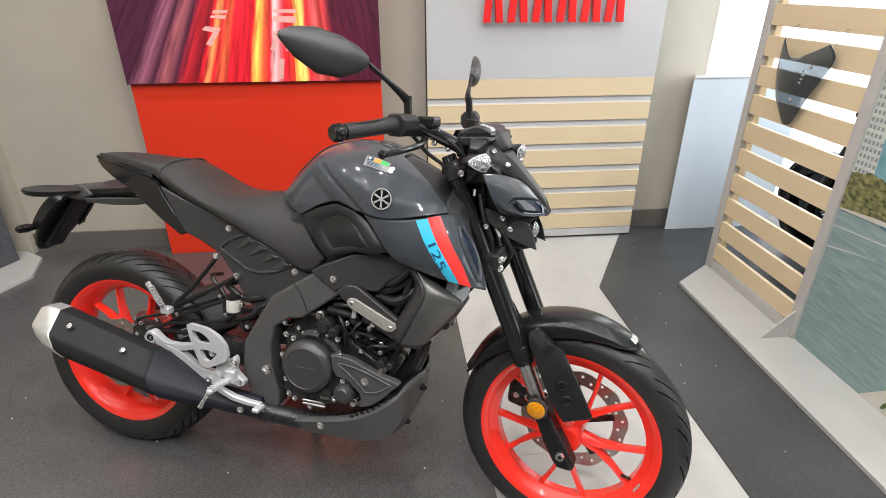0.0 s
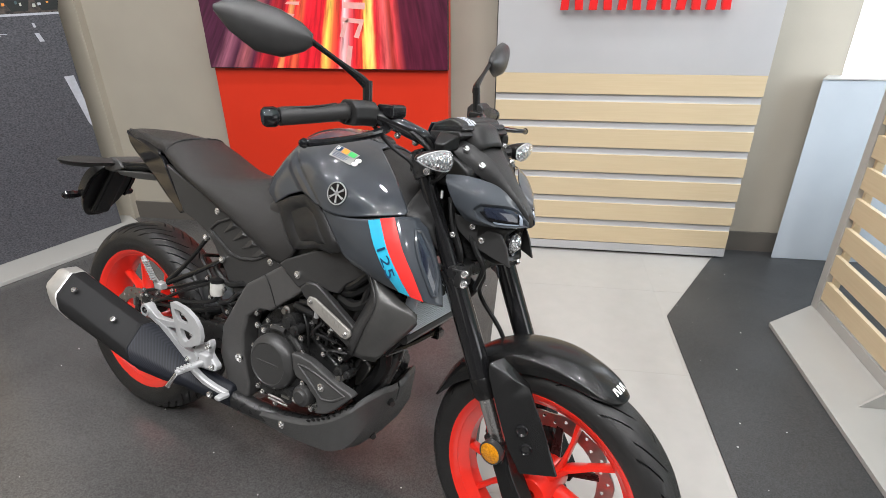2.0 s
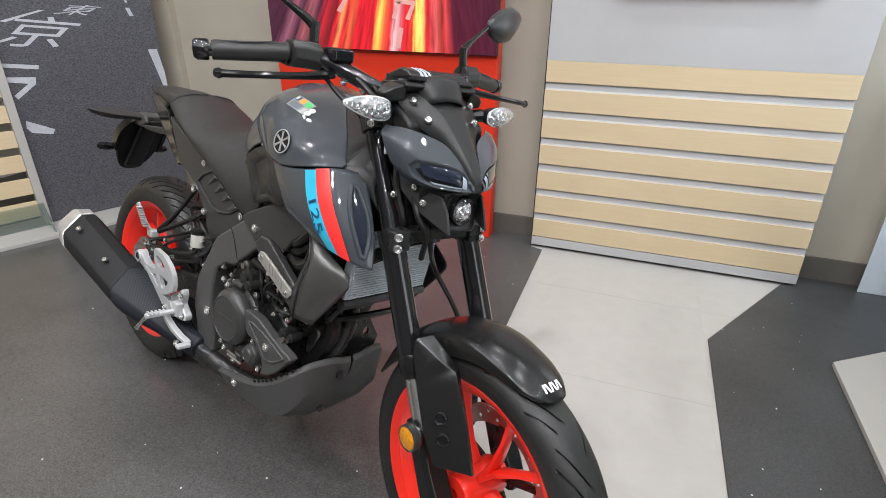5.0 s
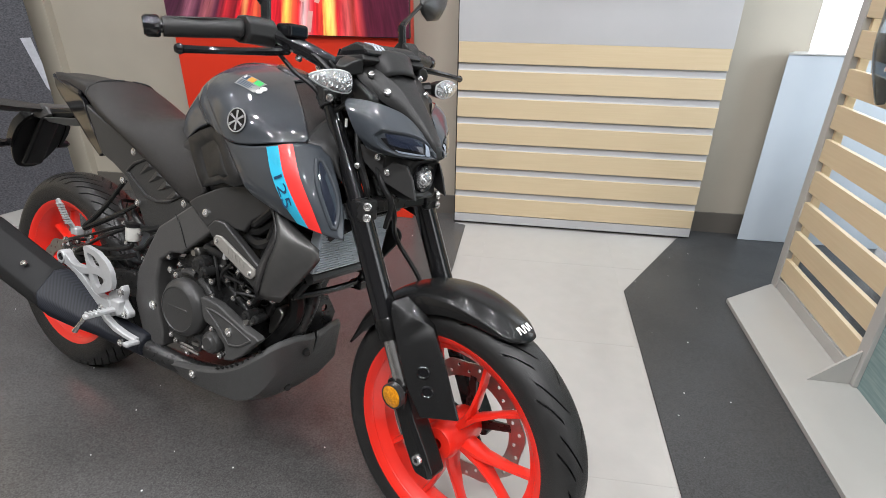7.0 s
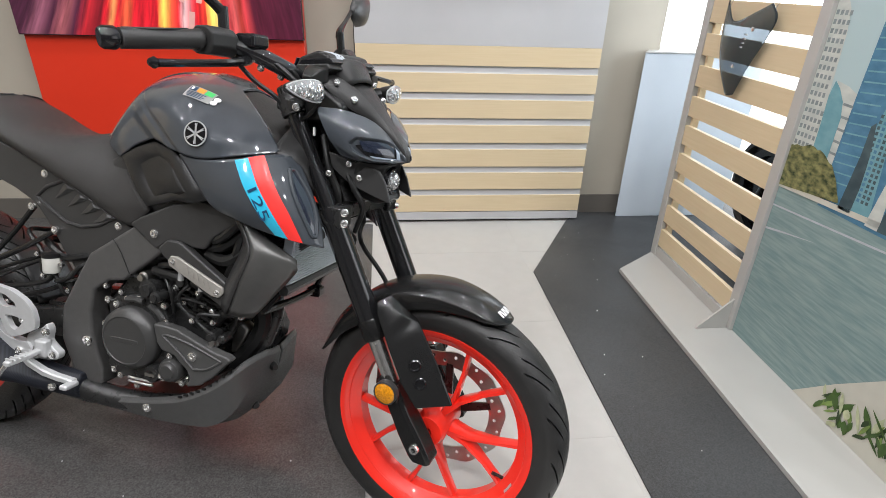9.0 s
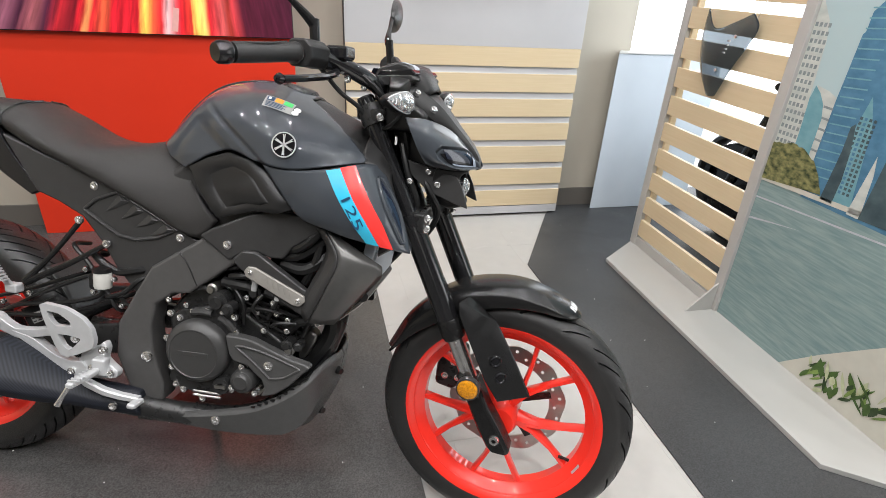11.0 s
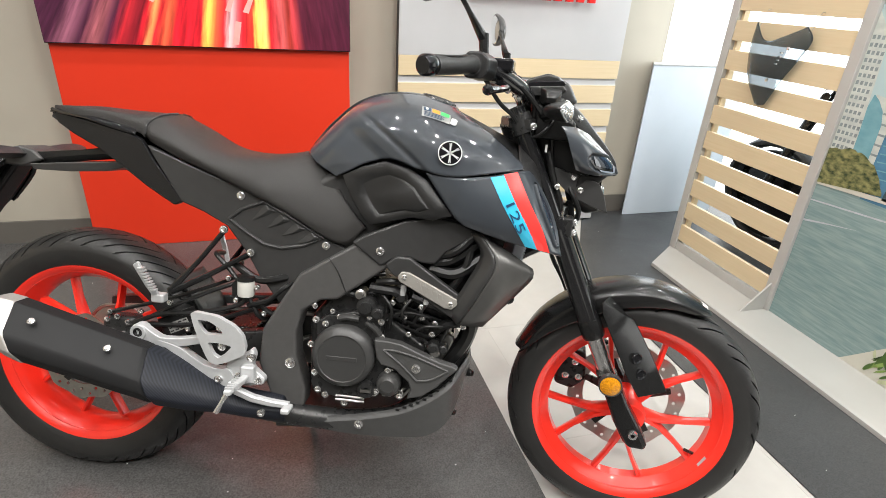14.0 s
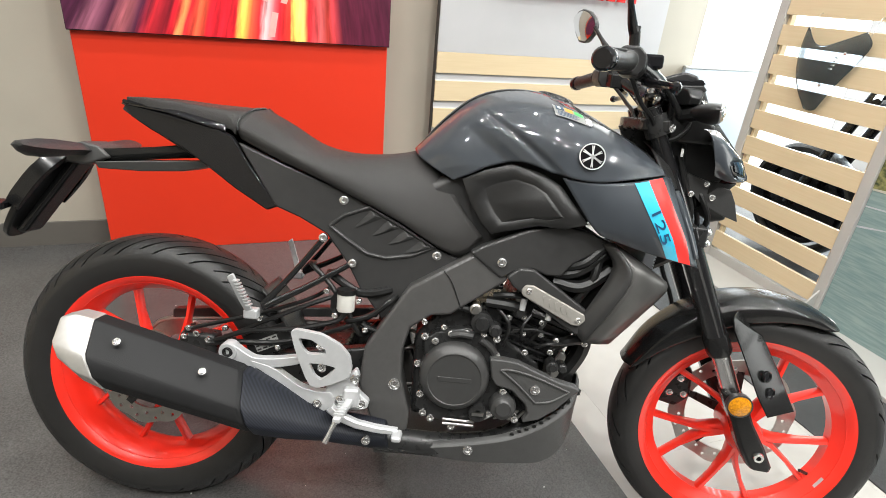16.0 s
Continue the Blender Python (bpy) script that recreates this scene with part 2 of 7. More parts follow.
def trails_mat():
    """Printed night picture: light trails that fan out from a vanishing point above."""
    m = bpy.data.materials.new("light_trail_print")
    m.use_nodes = True
    nt = m.node_tree
    N, L = nt.nodes.new, nt.links.new
    b = nt.nodes["Principled BSDF"]
    b.inputs["Roughness"].default_value = 0.3
    tc, sep = N("ShaderNodeTexCoord"), N("ShaderNodeSeparateXYZ")
    L(tc.outputs["Object"], sep.inputs[0])

    def calc(op, a, c):
        n = N("ShaderNodeMath")
        n.operation = op
        for k, v in enumerate((a, c)):
            if isinstance(v, (int, float)):
                n.inputs[k].default_value = v
            else:
                L(v, n.inputs[k])
        return n.outputs[0]

    # where the ray from the vanishing point meets the lower edge, 0 to 1
    ratio = calc("DIVIDE", calc("SUBTRACT", sep.outputs["X"], 0.27), calc("SUBTRACT", 1.05, sep.outputs["Z"]))
    foot = calc("DIVIDE", calc("ADD", calc("MULTIPLY", ratio, 1.435), 0.865), 1.2)
    comb = N("ShaderNodeCombineXYZ")
    L(foot, comb.inputs["X"])
    L(calc("MULTIPLY", sep.outputs["Z"], 0.10), comb.inputs["Y"])
    fine = N("ShaderNodeTexNoise")
    fine.inputs["Scale"].default_value, fine.inputs["Detail"].default_value = 55, 6
    L(comb.outputs[0], fine.inputs["Vector"])
    f2 = calc("ADD", foot, calc("MULTIPLY", calc("SUBTRACT", fine.outputs["Fac"], 0.5), 0.035))
    r = N("ShaderNodeValToRGB")
    el = r.color_ramp.elements
    dark, red = (0.07, 0.015, 0.04), (0.72, 0.016, 0.03)
    stops = [(0.0, dark), (0.05, (0.30, 0.10, 0.15)), (0.09, dark), (0.135, (0.40, 0.11, 0.13)), (0.175, dark), (0.215, (0.5, 0.02, 0.03)), (0.255, (0.22, 0.01, 0.02)), (0.28, red), (0.303, (0.9, 0.36, 0.12)), (0.32, red), (0.355, (0.8, 0.12, 0.05)), (0.38, red), (0.465, red), (0.49, (1.0, 0.68, 0.12)), (0.515, (0.85, 0.12, 0.05)), (0.545, red), (0.563, (0.9, 0.62, 0.62)), (0.59, (0.75, 0.12, 0.14)), (0.61, red), (0.645, (0.75, 0.05, 0.03)), (0.662, (1.0, 0.66, 0.13)), (0.69, (1.0, 0.72, 0.2)), (0.705, red), (0.75, (0.75, 0.12, 0.12)), (0.775, (0.35, 0.03, 0.02)), (0.80, (0.55, 0.05, 0.06)), (0.825, (0.10, 0.012, 0.03)), (1.0, (0.075, 0.012, 0.03))]
    el[0].position, el[0].color = stops[0][0], (*stops[0][1], 1)
    el[1].position, el[1].color = stops[-1][0], (*stops[-1][1], 1)
    for q, c in stops[1:-1]:
        el.new(q).color = (*c, 1)
    L(f2, r.inputs["Fac"])
    tone = N("ShaderNodeMix")
    tone.data_type, tone.blend_type = "RGBA", "MULTIPLY"
    tone.inputs[0].default_value = 1.0
    mr = N("ShaderNodeMapRange")
    mr.inputs["From Min"].default_value, mr.inputs["From Max"].default_value = 0.3, 0.65
    mr.inputs["To Min"].default_value, mr.inputs["To Max"].default_value = 0.6, 1.5
    L(fine.outputs["Fac"], mr.inputs["Value"])
    L(r.outputs["Color"], tone.inputs[6])
    L(mr.outputs["Result"], tone.inputs[7])
    L(tone.outputs[2], b.inputs["Base Color"])
    return m


TRAILS = trails_mat()


def asphalt_mat(name, lo, hi, scale=70, stretch=(1, 1, 1.6)):
    m = mat(name, lo, 0.5)
    nt = m.node_tree
    tc, n = nt.nodes.new("ShaderNodeTexCoord"), nt.nodes.new("ShaderNodeTexNoise")
    mp = nt.nodes.new("ShaderNodeMapping")
    mp.inputs["Scale"].default_value = stretch
    n.inputs["Scale"].default_value, n.inputs["Detail"].default_value = scale, 8
    nt.links.new(tc.outputs["Object"], mp.inputs["Vector"])
    nt.links.new(mp.outputs["Vector"], n.inputs["Vector"])
    r = nt.nodes.new("ShaderNodeValToRGB")
    r.color_ramp.elements[0].position, r.color_ramp.elements[1].position = 0.33, 0.68
    r.color_ramp.elements[0].color, r.color_ramp.elements[1].color = (*lo, 1), (*hi, 1)
    nt.links.new(n.outputs["Fac"], r.inputs["Fac"])
    nt.links.new(r.outputs["Color"], nt.nodes["Principled BSDF"].inputs["Base Color"])
    return m


NIGHT_ROAD = asphalt_mat("night_road_print", (0.036, 0.036, 0.042), (0.105, 0.105, 0.118), 110)
DAY_ROAD = asphalt_mat("day_road_print", (0.155, 0.24, 0.24), (0.25, 0.33, 0.315), 60, (1, 0.18, 2.2))
SKY_PRINT = mat("pale_sky_print", (0.38, 0.49, 0.50), 0.4, 0, 0.05, 2)
TOWER_PALE = asphalt_mat("pale_tower_print", (0.42, 0.45, 0.42), (0.54, 0.56, 0.51), 20)
TOWER_BLUE = asphalt_mat("blue_tower_print", (0.05, 0.15, 0.24), (0.08, 0.21, 0.32), 24)
TOWER_TEAL = asphalt_mat("teal_tower_print", (0.12, 0.28, 0.32), (0.17, 0.34, 0.38), 20)
WINDOW_PRINT = mat("window_print", (0.20, 0.235, 0.24), 0.45, 0, 0.25, 60)
TOWER_DARK = asphalt_mat("dark_tower_print", (0.03, 0.055, 0.065), (0.07, 0.11, 0.12), 14)
BUSH_PRINT = asphalt_mat("bush_print", (0.012, 0.030, 0.010), (0.26, 0.25, 0.10), 42)
ROAD_LINE = mat("road_line_print", (0.45, 0.46, 0.50), 0.5, 0, 0.15, 60)
PALE_PRINT = mat("pale_kerb_print", (0.50, 0.49, 0.42), 0.5, 0, 0.08, 20)
CITY_LIGHTS = asphalt_mat("city_night_print", (0.010, 0.009, 0.010), (0.10, 0.075, 0.06), 40)
PRINT_MARK = mat("pale_mark_print", (0.80, 0.42, 0.38), 0.35, 0, 0.12, 30)
PETAL_PRINT = mat("pale_leaf_print", (0.42, 0.45, 0.28), 0.5, 0, 0.3, 40)
LEAF_PRINT = mat("leaf_print", (0.05, 0.10, 0.02), 0.5, 0, 0.4, 40)

DARK_LEAF = mat("dark_leaf_print", (0.022, 0.045, 0.012), 0.5, 0, 0.4, 40)
DAY_LEAF = mat("fresh_leaf_print", (0.16, 0.24, 0.06), 0.5, 0, 0.4, 40)
DARK_TREE = mat("dark_tree_print", (0.012, 0.014, 0.012), 0.5, 0, 0.5, 120)
TRAY = mat("satin_tray_plastic", (0.105, 0.104, 0.10), 0.34, 0.1, 0.1, 50, 0.1, 900)
CAP = mat("brushed_end_cap", (0.60, 0.585, 0.56), 0.34, 0.7, 0.1, 60, 0.1, 900)
LENS_RIM = mat("pale_lens_rim", (0.42, 0.43, 0.43), 0.15, 0, 0.05, 60, coat=1.0)


# ---- shape helpers ----
def cr(p0, p1, p2, p3, t):
    return tuple(0.5 * (2 * b + (c - a) * t + (2 * a - 5 * b + 4 * c - d) * t * t + (3 * b - a - 3 * c + d) * t ** 3) for a, b, c, d in zip(p0, p1, p2, p3))


def spline_at(pts, u):
    """Point at u (0 .. len - 1) on a smooth line through pts."""
    i = min(max(int(math.floor(u)), 0), len(pts) - 2)
    a, b = pts[i], pts[i + 1]
    p = pts[i - 1] if i > 0 else tuple(2 * x - y for x, y in zip(a, b))
    n = pts[i + 2] if i + 2 < len(pts) else tuple(2 * y - x for x, y in zip(a, b))
    return cr(p, a, b, n, u - i)


def spline(pts, k=5):
    n = (len(pts) - 1) * k
    return [spline_at(pts, i / k) for i in range(n + 1)]


def net_at(rows, u, v):
    """Point of the smooth surface through a net: u along the rows, v from row to row."""
    return spline_at([spline_at(r, u) for r in rows], v)


def net(rows, ku=5, kv=5, u0=0.0, u1=None, v0=0.0, v1=None, lift=0.0):
    """A dense piece of the surface through a net, lifted off it."""
    u1 = len(rows[0]) - 1 if u1 is None else u1
    v1 = len(rows) - 1 if v1 is None else v1
    nu, nv = max(2, round((u1 - u0) * ku)), max(2, round((v1 - v0) * kv))
    V, F = [], []
    for j in range(nv + 1):
        for i in range(nu + 1):
            u, v = u0 + (u1 - u0) * i / nu, v0 + (v1 - v0) * j / nv
            p = Vector(net_at(rows, u, v))
            if lift:
                e = 0.02
                n = (Vector(net_at(rows, u + e, v)) - Vector(net_at(rows, u - e, v))).cross(Vector(net_at(rows, u, v + e)) - Vector(net_at(rows, u, v - e)))
                p = p + n.normalized() * lift
            V.append(tuple(p))
    for j in range(nv):
        for i in range(nu):
            a = j * (nu + 1) + i
            F.append((a, a + 1, a + nu + 2, a + nu + 1))
    return V, F


def patch(rows, corners, nu, nv, lift):
    """A four-cornered piece of a net's surface, its corners given as (u, v)."""
    V = []
    for j in range(nv + 1):
        for i in range(nu + 1):
            a, b = i / nu, j / nv
            u, v = (sum(w * c[k] for w, c in zip(((1 - a) * (1 - b), a * (1 - b), a * b, (1 - a) * b), corners)) for k in (0, 1))
            e = 0.02
            n = (Vector(net_at(rows, u + e, v)) - Vector(net_at(rows, u - e, v))).cross(Vector(net_at(rows, u, v + e)) - Vector(net_at(rows, u, v - e))).normalized()
            V.append(tuple(Vector(net_at(rows, u, v)) + n * lift))
    return V, [(j * (nu + 1) + i, j * (nu + 1) + i + 1, (j + 1) * (nu + 1) + i + 1, (j + 1) * (nu + 1) + i) for j in range(nv) for i in range(nu)]


def relax(vf, times):
    """Even out a surface; its border stays."""
    V, F = [Vector(p) for p in vf[0]], vf[1]
    near = [set() for _ in V]
    count = {}
    for f in F:
        for a, b in zip(f, f[1:] + f[:1]):
            near[a].add(b)
            near[b].add(a)
            count[(min(a, b), max(a, b))] = count.get((min(a, b), max(a, b)), 0) + 1
    border = {i for e, c in count.items() if c == 1 for i in e}
    for _ in range(times):
        V = [p if i in border else p * 0.5 + sum((V[j] for j in near[i]), Vector()) * (0.5 / len(near[i])) for i, p in enumerate(V)]
    return [tuple(p) for p in V], F


def creased(rows, k):
    """A net that is smooth from row to row and folded along its columns."""
    L = [spline(list(c), k) for c in zip(*rows)]
    n = len(L[0])
    return [p for l in L for p in l], [(j * n + i, j * n + i + 1, (j + 1) * n + i + 1, (j + 1) * n + i) for j in range(len(L) - 1) for i in range(n - 1)]


def both(rows):
    """Right half of a net, from the middle outwards, made whole."""
    return [[(x, -y, z) for x, y, z in reversed(r[1:])] + list(r) for r in rows]


def flip(vf):
    return [(x, -y, z) for x, y, z in vf[0]], [tuple(reversed(f)) for f in vf[1]]


def join(*vfs):
    V, F = [], []
    for v, f in vfs:
        n = len(V)
        V += list(v)
        F += [tuple(i + n for i in q) for q in f]
    return V, F


def moved(vf, m):
    return [tuple(m @ Vector(p)) for p in vf[0]], vf[1]


def tube(pts, r, seg=10, k=5, caps=True):
    """A round tube along a smooth line; r: one radius or one a point."""
    line = spline(pts, k) if len(pts) > 2 and k > 1 else [tuple(p) for p in pts]
    n = len(line)
    rs = [r] * n if not isinstance(r, (list, tuple)) else [spline_at([(q,) for q in r], i * (len(r) - 1) / (n - 1))[0] for i in range(n)]
    V, F = [], []
    up = None
    for i, p in enumerate(line):
        d = (Vector(line[min(i + 1, n - 1)]) - Vector(line[max(i - 1, 0)])).normalized()
        if up is None:
            up = d.orthogonal().normalized()
        up = (up - d * up.dot(d)).normalized()
        side = d.cross(up)
        for s in range(seg):
            a = 2 * math.pi * s / seg
            V.append(tuple(Vector(p) + (up * math.cos(a) + side * math.sin(a)) * rs[i]))
    for i in range(n - 1):
        for s in range(seg):
            t = (s + 1) % seg
            F.append((i * seg + s, i * seg + t, (i + 1) * seg + t, (i + 1) * seg + s))
    if caps:
        F += [tuple(range(seg))[::-1], tuple(range((n - 1) * seg, n * seg))]
    return V, F


def lathe(profile, seg=48, closed=False):
    """Profile (radius, height) spun about the y axis."""
    V, F = [], []
    n = len(profile)
    for s in range(seg):
        a = 2 * math.pi * s / seg
        V += [(r * math.cos(a), h, r * math.sin(a)) for r, h in profile]
    for s in range(seg):
        t = (s + 1) % seg
        for i in range(n if closed else n - 1):
            j = (i + 1) % n
            F.append((s * n + i, s * n + j, t * n + j, t * n + i))
    return V, F


def plate(outline, y0, y1):
    """A flat plate: outline (x, z) or (x, z, y shift), from y0 to y1."""
    n = len(outline)
    V = [(p[0], y0 + (p[2] if len(p) > 2 else 0), p[1]) for p in outline] + [(p[0], y1 + (p[2] if len(p) > 2 else 0), p[1]) for p in outline]
    F = [tuple(range(n)), tuple(range(2 * n - 1, n - 1, -1))] + [(i, i + n, (i + 1) % n + n, (i + 1) % n) for i in range(n)]
    return V, F


def slab(points, t):
    """A plate on a floor plan: outline (x, y), heights t = (z0, z1)."""
    n = len(points)
    V = [(x, y, t[0]) for x, y in points] + [(x, y, t[1]) for x, y in points]
    F = [tuple(range(n)), tuple(range(2 * n - 1, n - 1, -1))] + [(i, i + n, (i + 1) % n + n, (i + 1) % n) for i in range(n)]
    return V, F


def box(x0, x1, y0, y1, z0, z1):
    return slab([(x0, y0), (x1, y0), (x1, y1), (x0, y1)], (z0, z1))


def rings(loops, caps=True):
    n = len(loops[0])
    V = [p for l in loops for p in l]
    F = []
    for i in range(len(loops) - 1):
        for s in range(n):
            t = (s + 1) % n
            F.append((i * n + s, i * n + t, (i + 1) * n + t, (i + 1) * n + s))
    if caps:
        F += [tuple(range(n))[::-1], tuple(range((len(loops) - 1) * n, len(loops) * n))]
    return V, F


def holed(outer, holes, y0, y1):
    """A flat plate with openings through it: outlines of (x, z)."""
    bm = bmesh.new()
    loops = []
    edges = []
    for loop in (outer, *holes):
        vs = [bm.verts.new((x, 0, z)) for x, z in loop]
        loops.append(len(vs))
        edges += [bm.edges.new((vs[i], vs[(i + 1) % len(vs)])) for i in range(len(vs))]
    bmesh.ops.triangle_fill(bm, edges=edges, use_beauty=True)
    bm.verts.index_update()
    V0 = [tuple(v.co) for v in bm.verts]
    T = [tuple(v.index for v in f.verts) for f in bm.faces]
    bm.free()
    n = len(V0)
    V = [(x, y0, z) for x, _, z in V0] + [(x, y1, z) for x, _, z in V0]
    F = T + [tuple(i + n for i in reversed(t)) for t in T]
    k = 0
    for m in loops:
        F += [(k + i, k + (i + 1) % m, n + k + (i + 1) % m, n + k + i) for i in range(m)]
        k += m
    return V, F


def rounded(outline, k=3, ease=0.28):
    """A closed outline with its corners eased."""
    n = len(outline)
    out = []
    for i in range(n):
        p, a, b = Vector(outline[i]), Vector(outline[i - 1]), Vector(outline[(i + 1) % n])
        p0, p1 = p + (a - p) * ease, p + (b - p) * ease
        for j in range(k):
            t = j / (k - 1)
            out.append(tuple(p0 * (1 - t) ** 2 + p * 2 * t * (1 - t) + p1 * t ** 2))
    return out


def along(p, d, y_to=(0, 1, 0)):
    """Pose at p whose y axis points along d."""
    q = Vector(y_to).rotation_difference(Vector(d))
    return Matrix.Translation(p) @ q.to_matrix().to_4x4()


def mesh_of(name, vf, material, smooth=35.0):
    me = bpy.data.meshes.new(name)
    me.from_pydata([tuple(v) for v in vf[0]], [], [tuple(f) for f in vf[1]])
    bm = bmesh.new()
    bm.from_mesh(me)
    bmesh.ops.recalc_face_normals(bm, faces=bm.faces)
    bm.to_mesh(me)
    bm.free()
    if smooth:
        me.shade_smooth()
        me.set_sharp_from_angle(angle=radians(smooth))
    me.materials.append(material)
    return me


def part(name, vf, material, parent=None, label="", bevel=0.0, solid=0.0, smooth=35.0, xf=None):
    """One mesh object, under a thing or a part."""
    if xf is not None:
        vf = moved(vf, xf)
    ob = new(name, mesh_of(name, vf, material, smooth))
    if parent is not None:
        ob.parent = parent
    if solid:
        md = ob.modifiers.new("solid", "SOLIDIFY")
        md.thickness, md.offset = solid, -1
    if bevel:
        md = ob.modifiers.new("bevel", "BEVEL")
        md.width, md.segments, md.limit_method, md.angle_limit = bevel, 2, "ANGLE", radians(30)
        md.harden_normals = True
    if label:
        ob["label"] = label
    return ob


def thing(name, label, category, m=None, group=""):
    ob = new(name)
    ob.empty_display_size = 0.05
    if m is not None:
        ob.matrix_basis = m
    return tagged(ob, label, category, group)


# ---- setting ----
def setting(name, vf, material, label, bevel=0.0):
    ob = part(name, vf, material, None, "", bevel, smooth=30)
    return tagged(ob, label, name.split("_")[0], "", "structure")


WALL_Y = 3.20
floor = setting("floor", box(-3.2, 4.6, -2.2, 4.2, -0.05, -0.0006), GROUT, "pale stone tile floor of a showroom")
setting("ceiling", box(-3.2, 4.6, -2.2, 4.2, CEIL, CEIL + 0.1), CEILING, "plain grey showroom ceiling")
setting("wall_back", box(-3.2, 2.02, WALL_Y, WALL_Y + 0.12, -0.003, CEIL), TAUPE, "taupe painted back wall of the showroom")
setting("wall_left", box(-3.32, -3.2, -2.2, 4.2, -0.003, CEIL), TAUPE, "taupe painted side wall")
setting("wall_front", box(-3.2, 4.6, -2.32, -2.2, -0.003, CEIL), DARK_WALL, "unseen closing wall behind the camera, dark to deepen reflections")
WIN = (-1.2, 1.5, 0.35, 2.45)
setting("wall_right", join(box(4.6, 4.72, -2.2, WIN[0], -0.003, CEIL), box(4.6, 4.72, WIN[1], 4.2, -0.003, CEIL), box(4.6, 4.72, WIN[0], WIN[1], -0.003, WIN[2]), box(4.6, 4.72, WIN[0], WIN[1], WIN[3], CEIL)), WHITE_PANEL, "white side wall of the showroom with a shop window")
setting("baseboard", box(-3.2, 2.02, WALL_Y - 0.012, WALL_Y - 0.001, 0, 0.108), SKIRT, "dark grey skirting along the back wall", 0.002)


def bar(name, parent, a, b, w, h, material, label=""):
    return part(name, box(a[0], b[0], a[1], b[1], a[2], b[2]), material, parent, label, 0.002)


# floor mats lie on the tiles
def floor_mat(points, label, material):
    ob = part("floor_mat", slab(points, (0.0, 0.006)), material, None, "", 0.003)
    return tagged(ob, label, "floor mat", "floor mats")


floor_mat([(-3.1, -2.1), (0.54, -2.1), (0.54, 3.04), (0.48, 3.06), (0.46, 3.18), (-3.1, 3.18)], "charcoal speckled rubber floor mat under the motorcycle", CARPET)
floor_mat([(1.27, -2.1), (4.5, -2.1), (4.5, 3.4), (2.1, 3.4), (2.0, 3.18), (1.70, 3.18), (1.60, 3.06), (1.27, 2.49)], "charcoal speckled floor mat with an angled corner, dimmed in its colour", CARPET_DIMMED)


# red display panel with the printed picture
red = thing("display_board", "tall glossy red display board standing against the taupe wall", "display board")
part("face", box(-0.938, 0.250, 3.075, 3.094, 0.006, 1.9), RED_PANEL, red, "", 0.003)
for x in (-0.938, 0.232):
    part("side_return", box(x, x + 0.018, 3.0945, 3.16, 0.006, 1.9), RED_PANEL, red, "", 0.002)
part("top_return", box(-0.919, 0.231, 3.0945, 3.16, 1.882, 1.9), RED_PANEL, red, "", 0.002)
pic = thing("wall_picture", "printed night picture of red and yellow light trails", "picture", pose(-0.340, 3.05, 1.30))
part("print", box(-0.60, 0.591, -0.004, 0.0, -0.385, 0.42), TRAILS, pic)
# white road marks in the print
for q in ([(-0.195, -0.135), (-0.129, -0.144), (-0.187, -0.223), (-0.208, -0.213), (-0.167, -0.162), (-0.215, -0.151)], [(-0.150, -0.069), (-0.085, -0.068), (-0.092, -0.082), (-0.158, -0.082)], [(-0.160, -0.090), (-0.097, -0.090), (-0.103, -0.105), (-0.171, -0.100)], [(0.098, -0.157), (0.205, -0.167), (0.172, -0.248), (0.149, -0.243), (0.179, -0.184), (0.097, -0.176)], [(0.132, -0.161), (0.100, -0.245), (0.080, -0.240), (0.109, -0.176)], [(0.115, -0.066), (0.217, -0.066), (0.215, -0.082), (0.113, -0.080)], [(0.112, -0.094), (0.213, -0.096), (0.211, -0.124), (0.108, -0.118)], [(0.117, -0.279), (0.140, -0.283), (0.122, -0.373), (0.096, -0.372)]):
    part("road_mark", plate(q, -0.0048, -0.0041), PRINT_MARK, pic, "pale road mark", smooth=0)
part("edge_frame", box(-0.603, 0.594, 0.001, 0.022, -0.389, 0.423), DARK_EDGE, pic, "dark red picture edge", 0.002)


# slatted white panel
SX0, SX1, SY = 0.478, 1.663, 3.067
slatwall = thing("slat_wall_panel", "white wall panel with seven maple slats and red sign shapes", "wall panel")
part("board", box(SX0, SX1, SY + 0.012, SY + 0.05, 0.016, 2.3), WHITE_PANEL, slatwall, "", 0.002)
part("upper_board", box(SX0, SX1, SY, SY + 0.0115, 0.9055, 2.3), WHITE_PANEL, slatwall, "", 0.001)
# Dark strip added in the gap at the floor, in place of its shade.
part("gap_shade", box(SX0 + 0.01, SX1 - 0.01, SY + 0.022, SY + 0.048, 0.006, 0.0155), DARK_EDGE, slatwall, "dark strip for the shade in the floor gap")
part("foot_strip", box(SX0, SX1, SY, SY + 0.0115, 0.016, 0.060), WHITE_PANEL, slatwall, "", 0.001)
part("shadow_gap", box(SX0 - 0.004, SX0 - 0.0005, SY + 0.004, SY + 0.035, 0.006, 2.3), DARK_EDGE, slatwall, "dark panel edge")
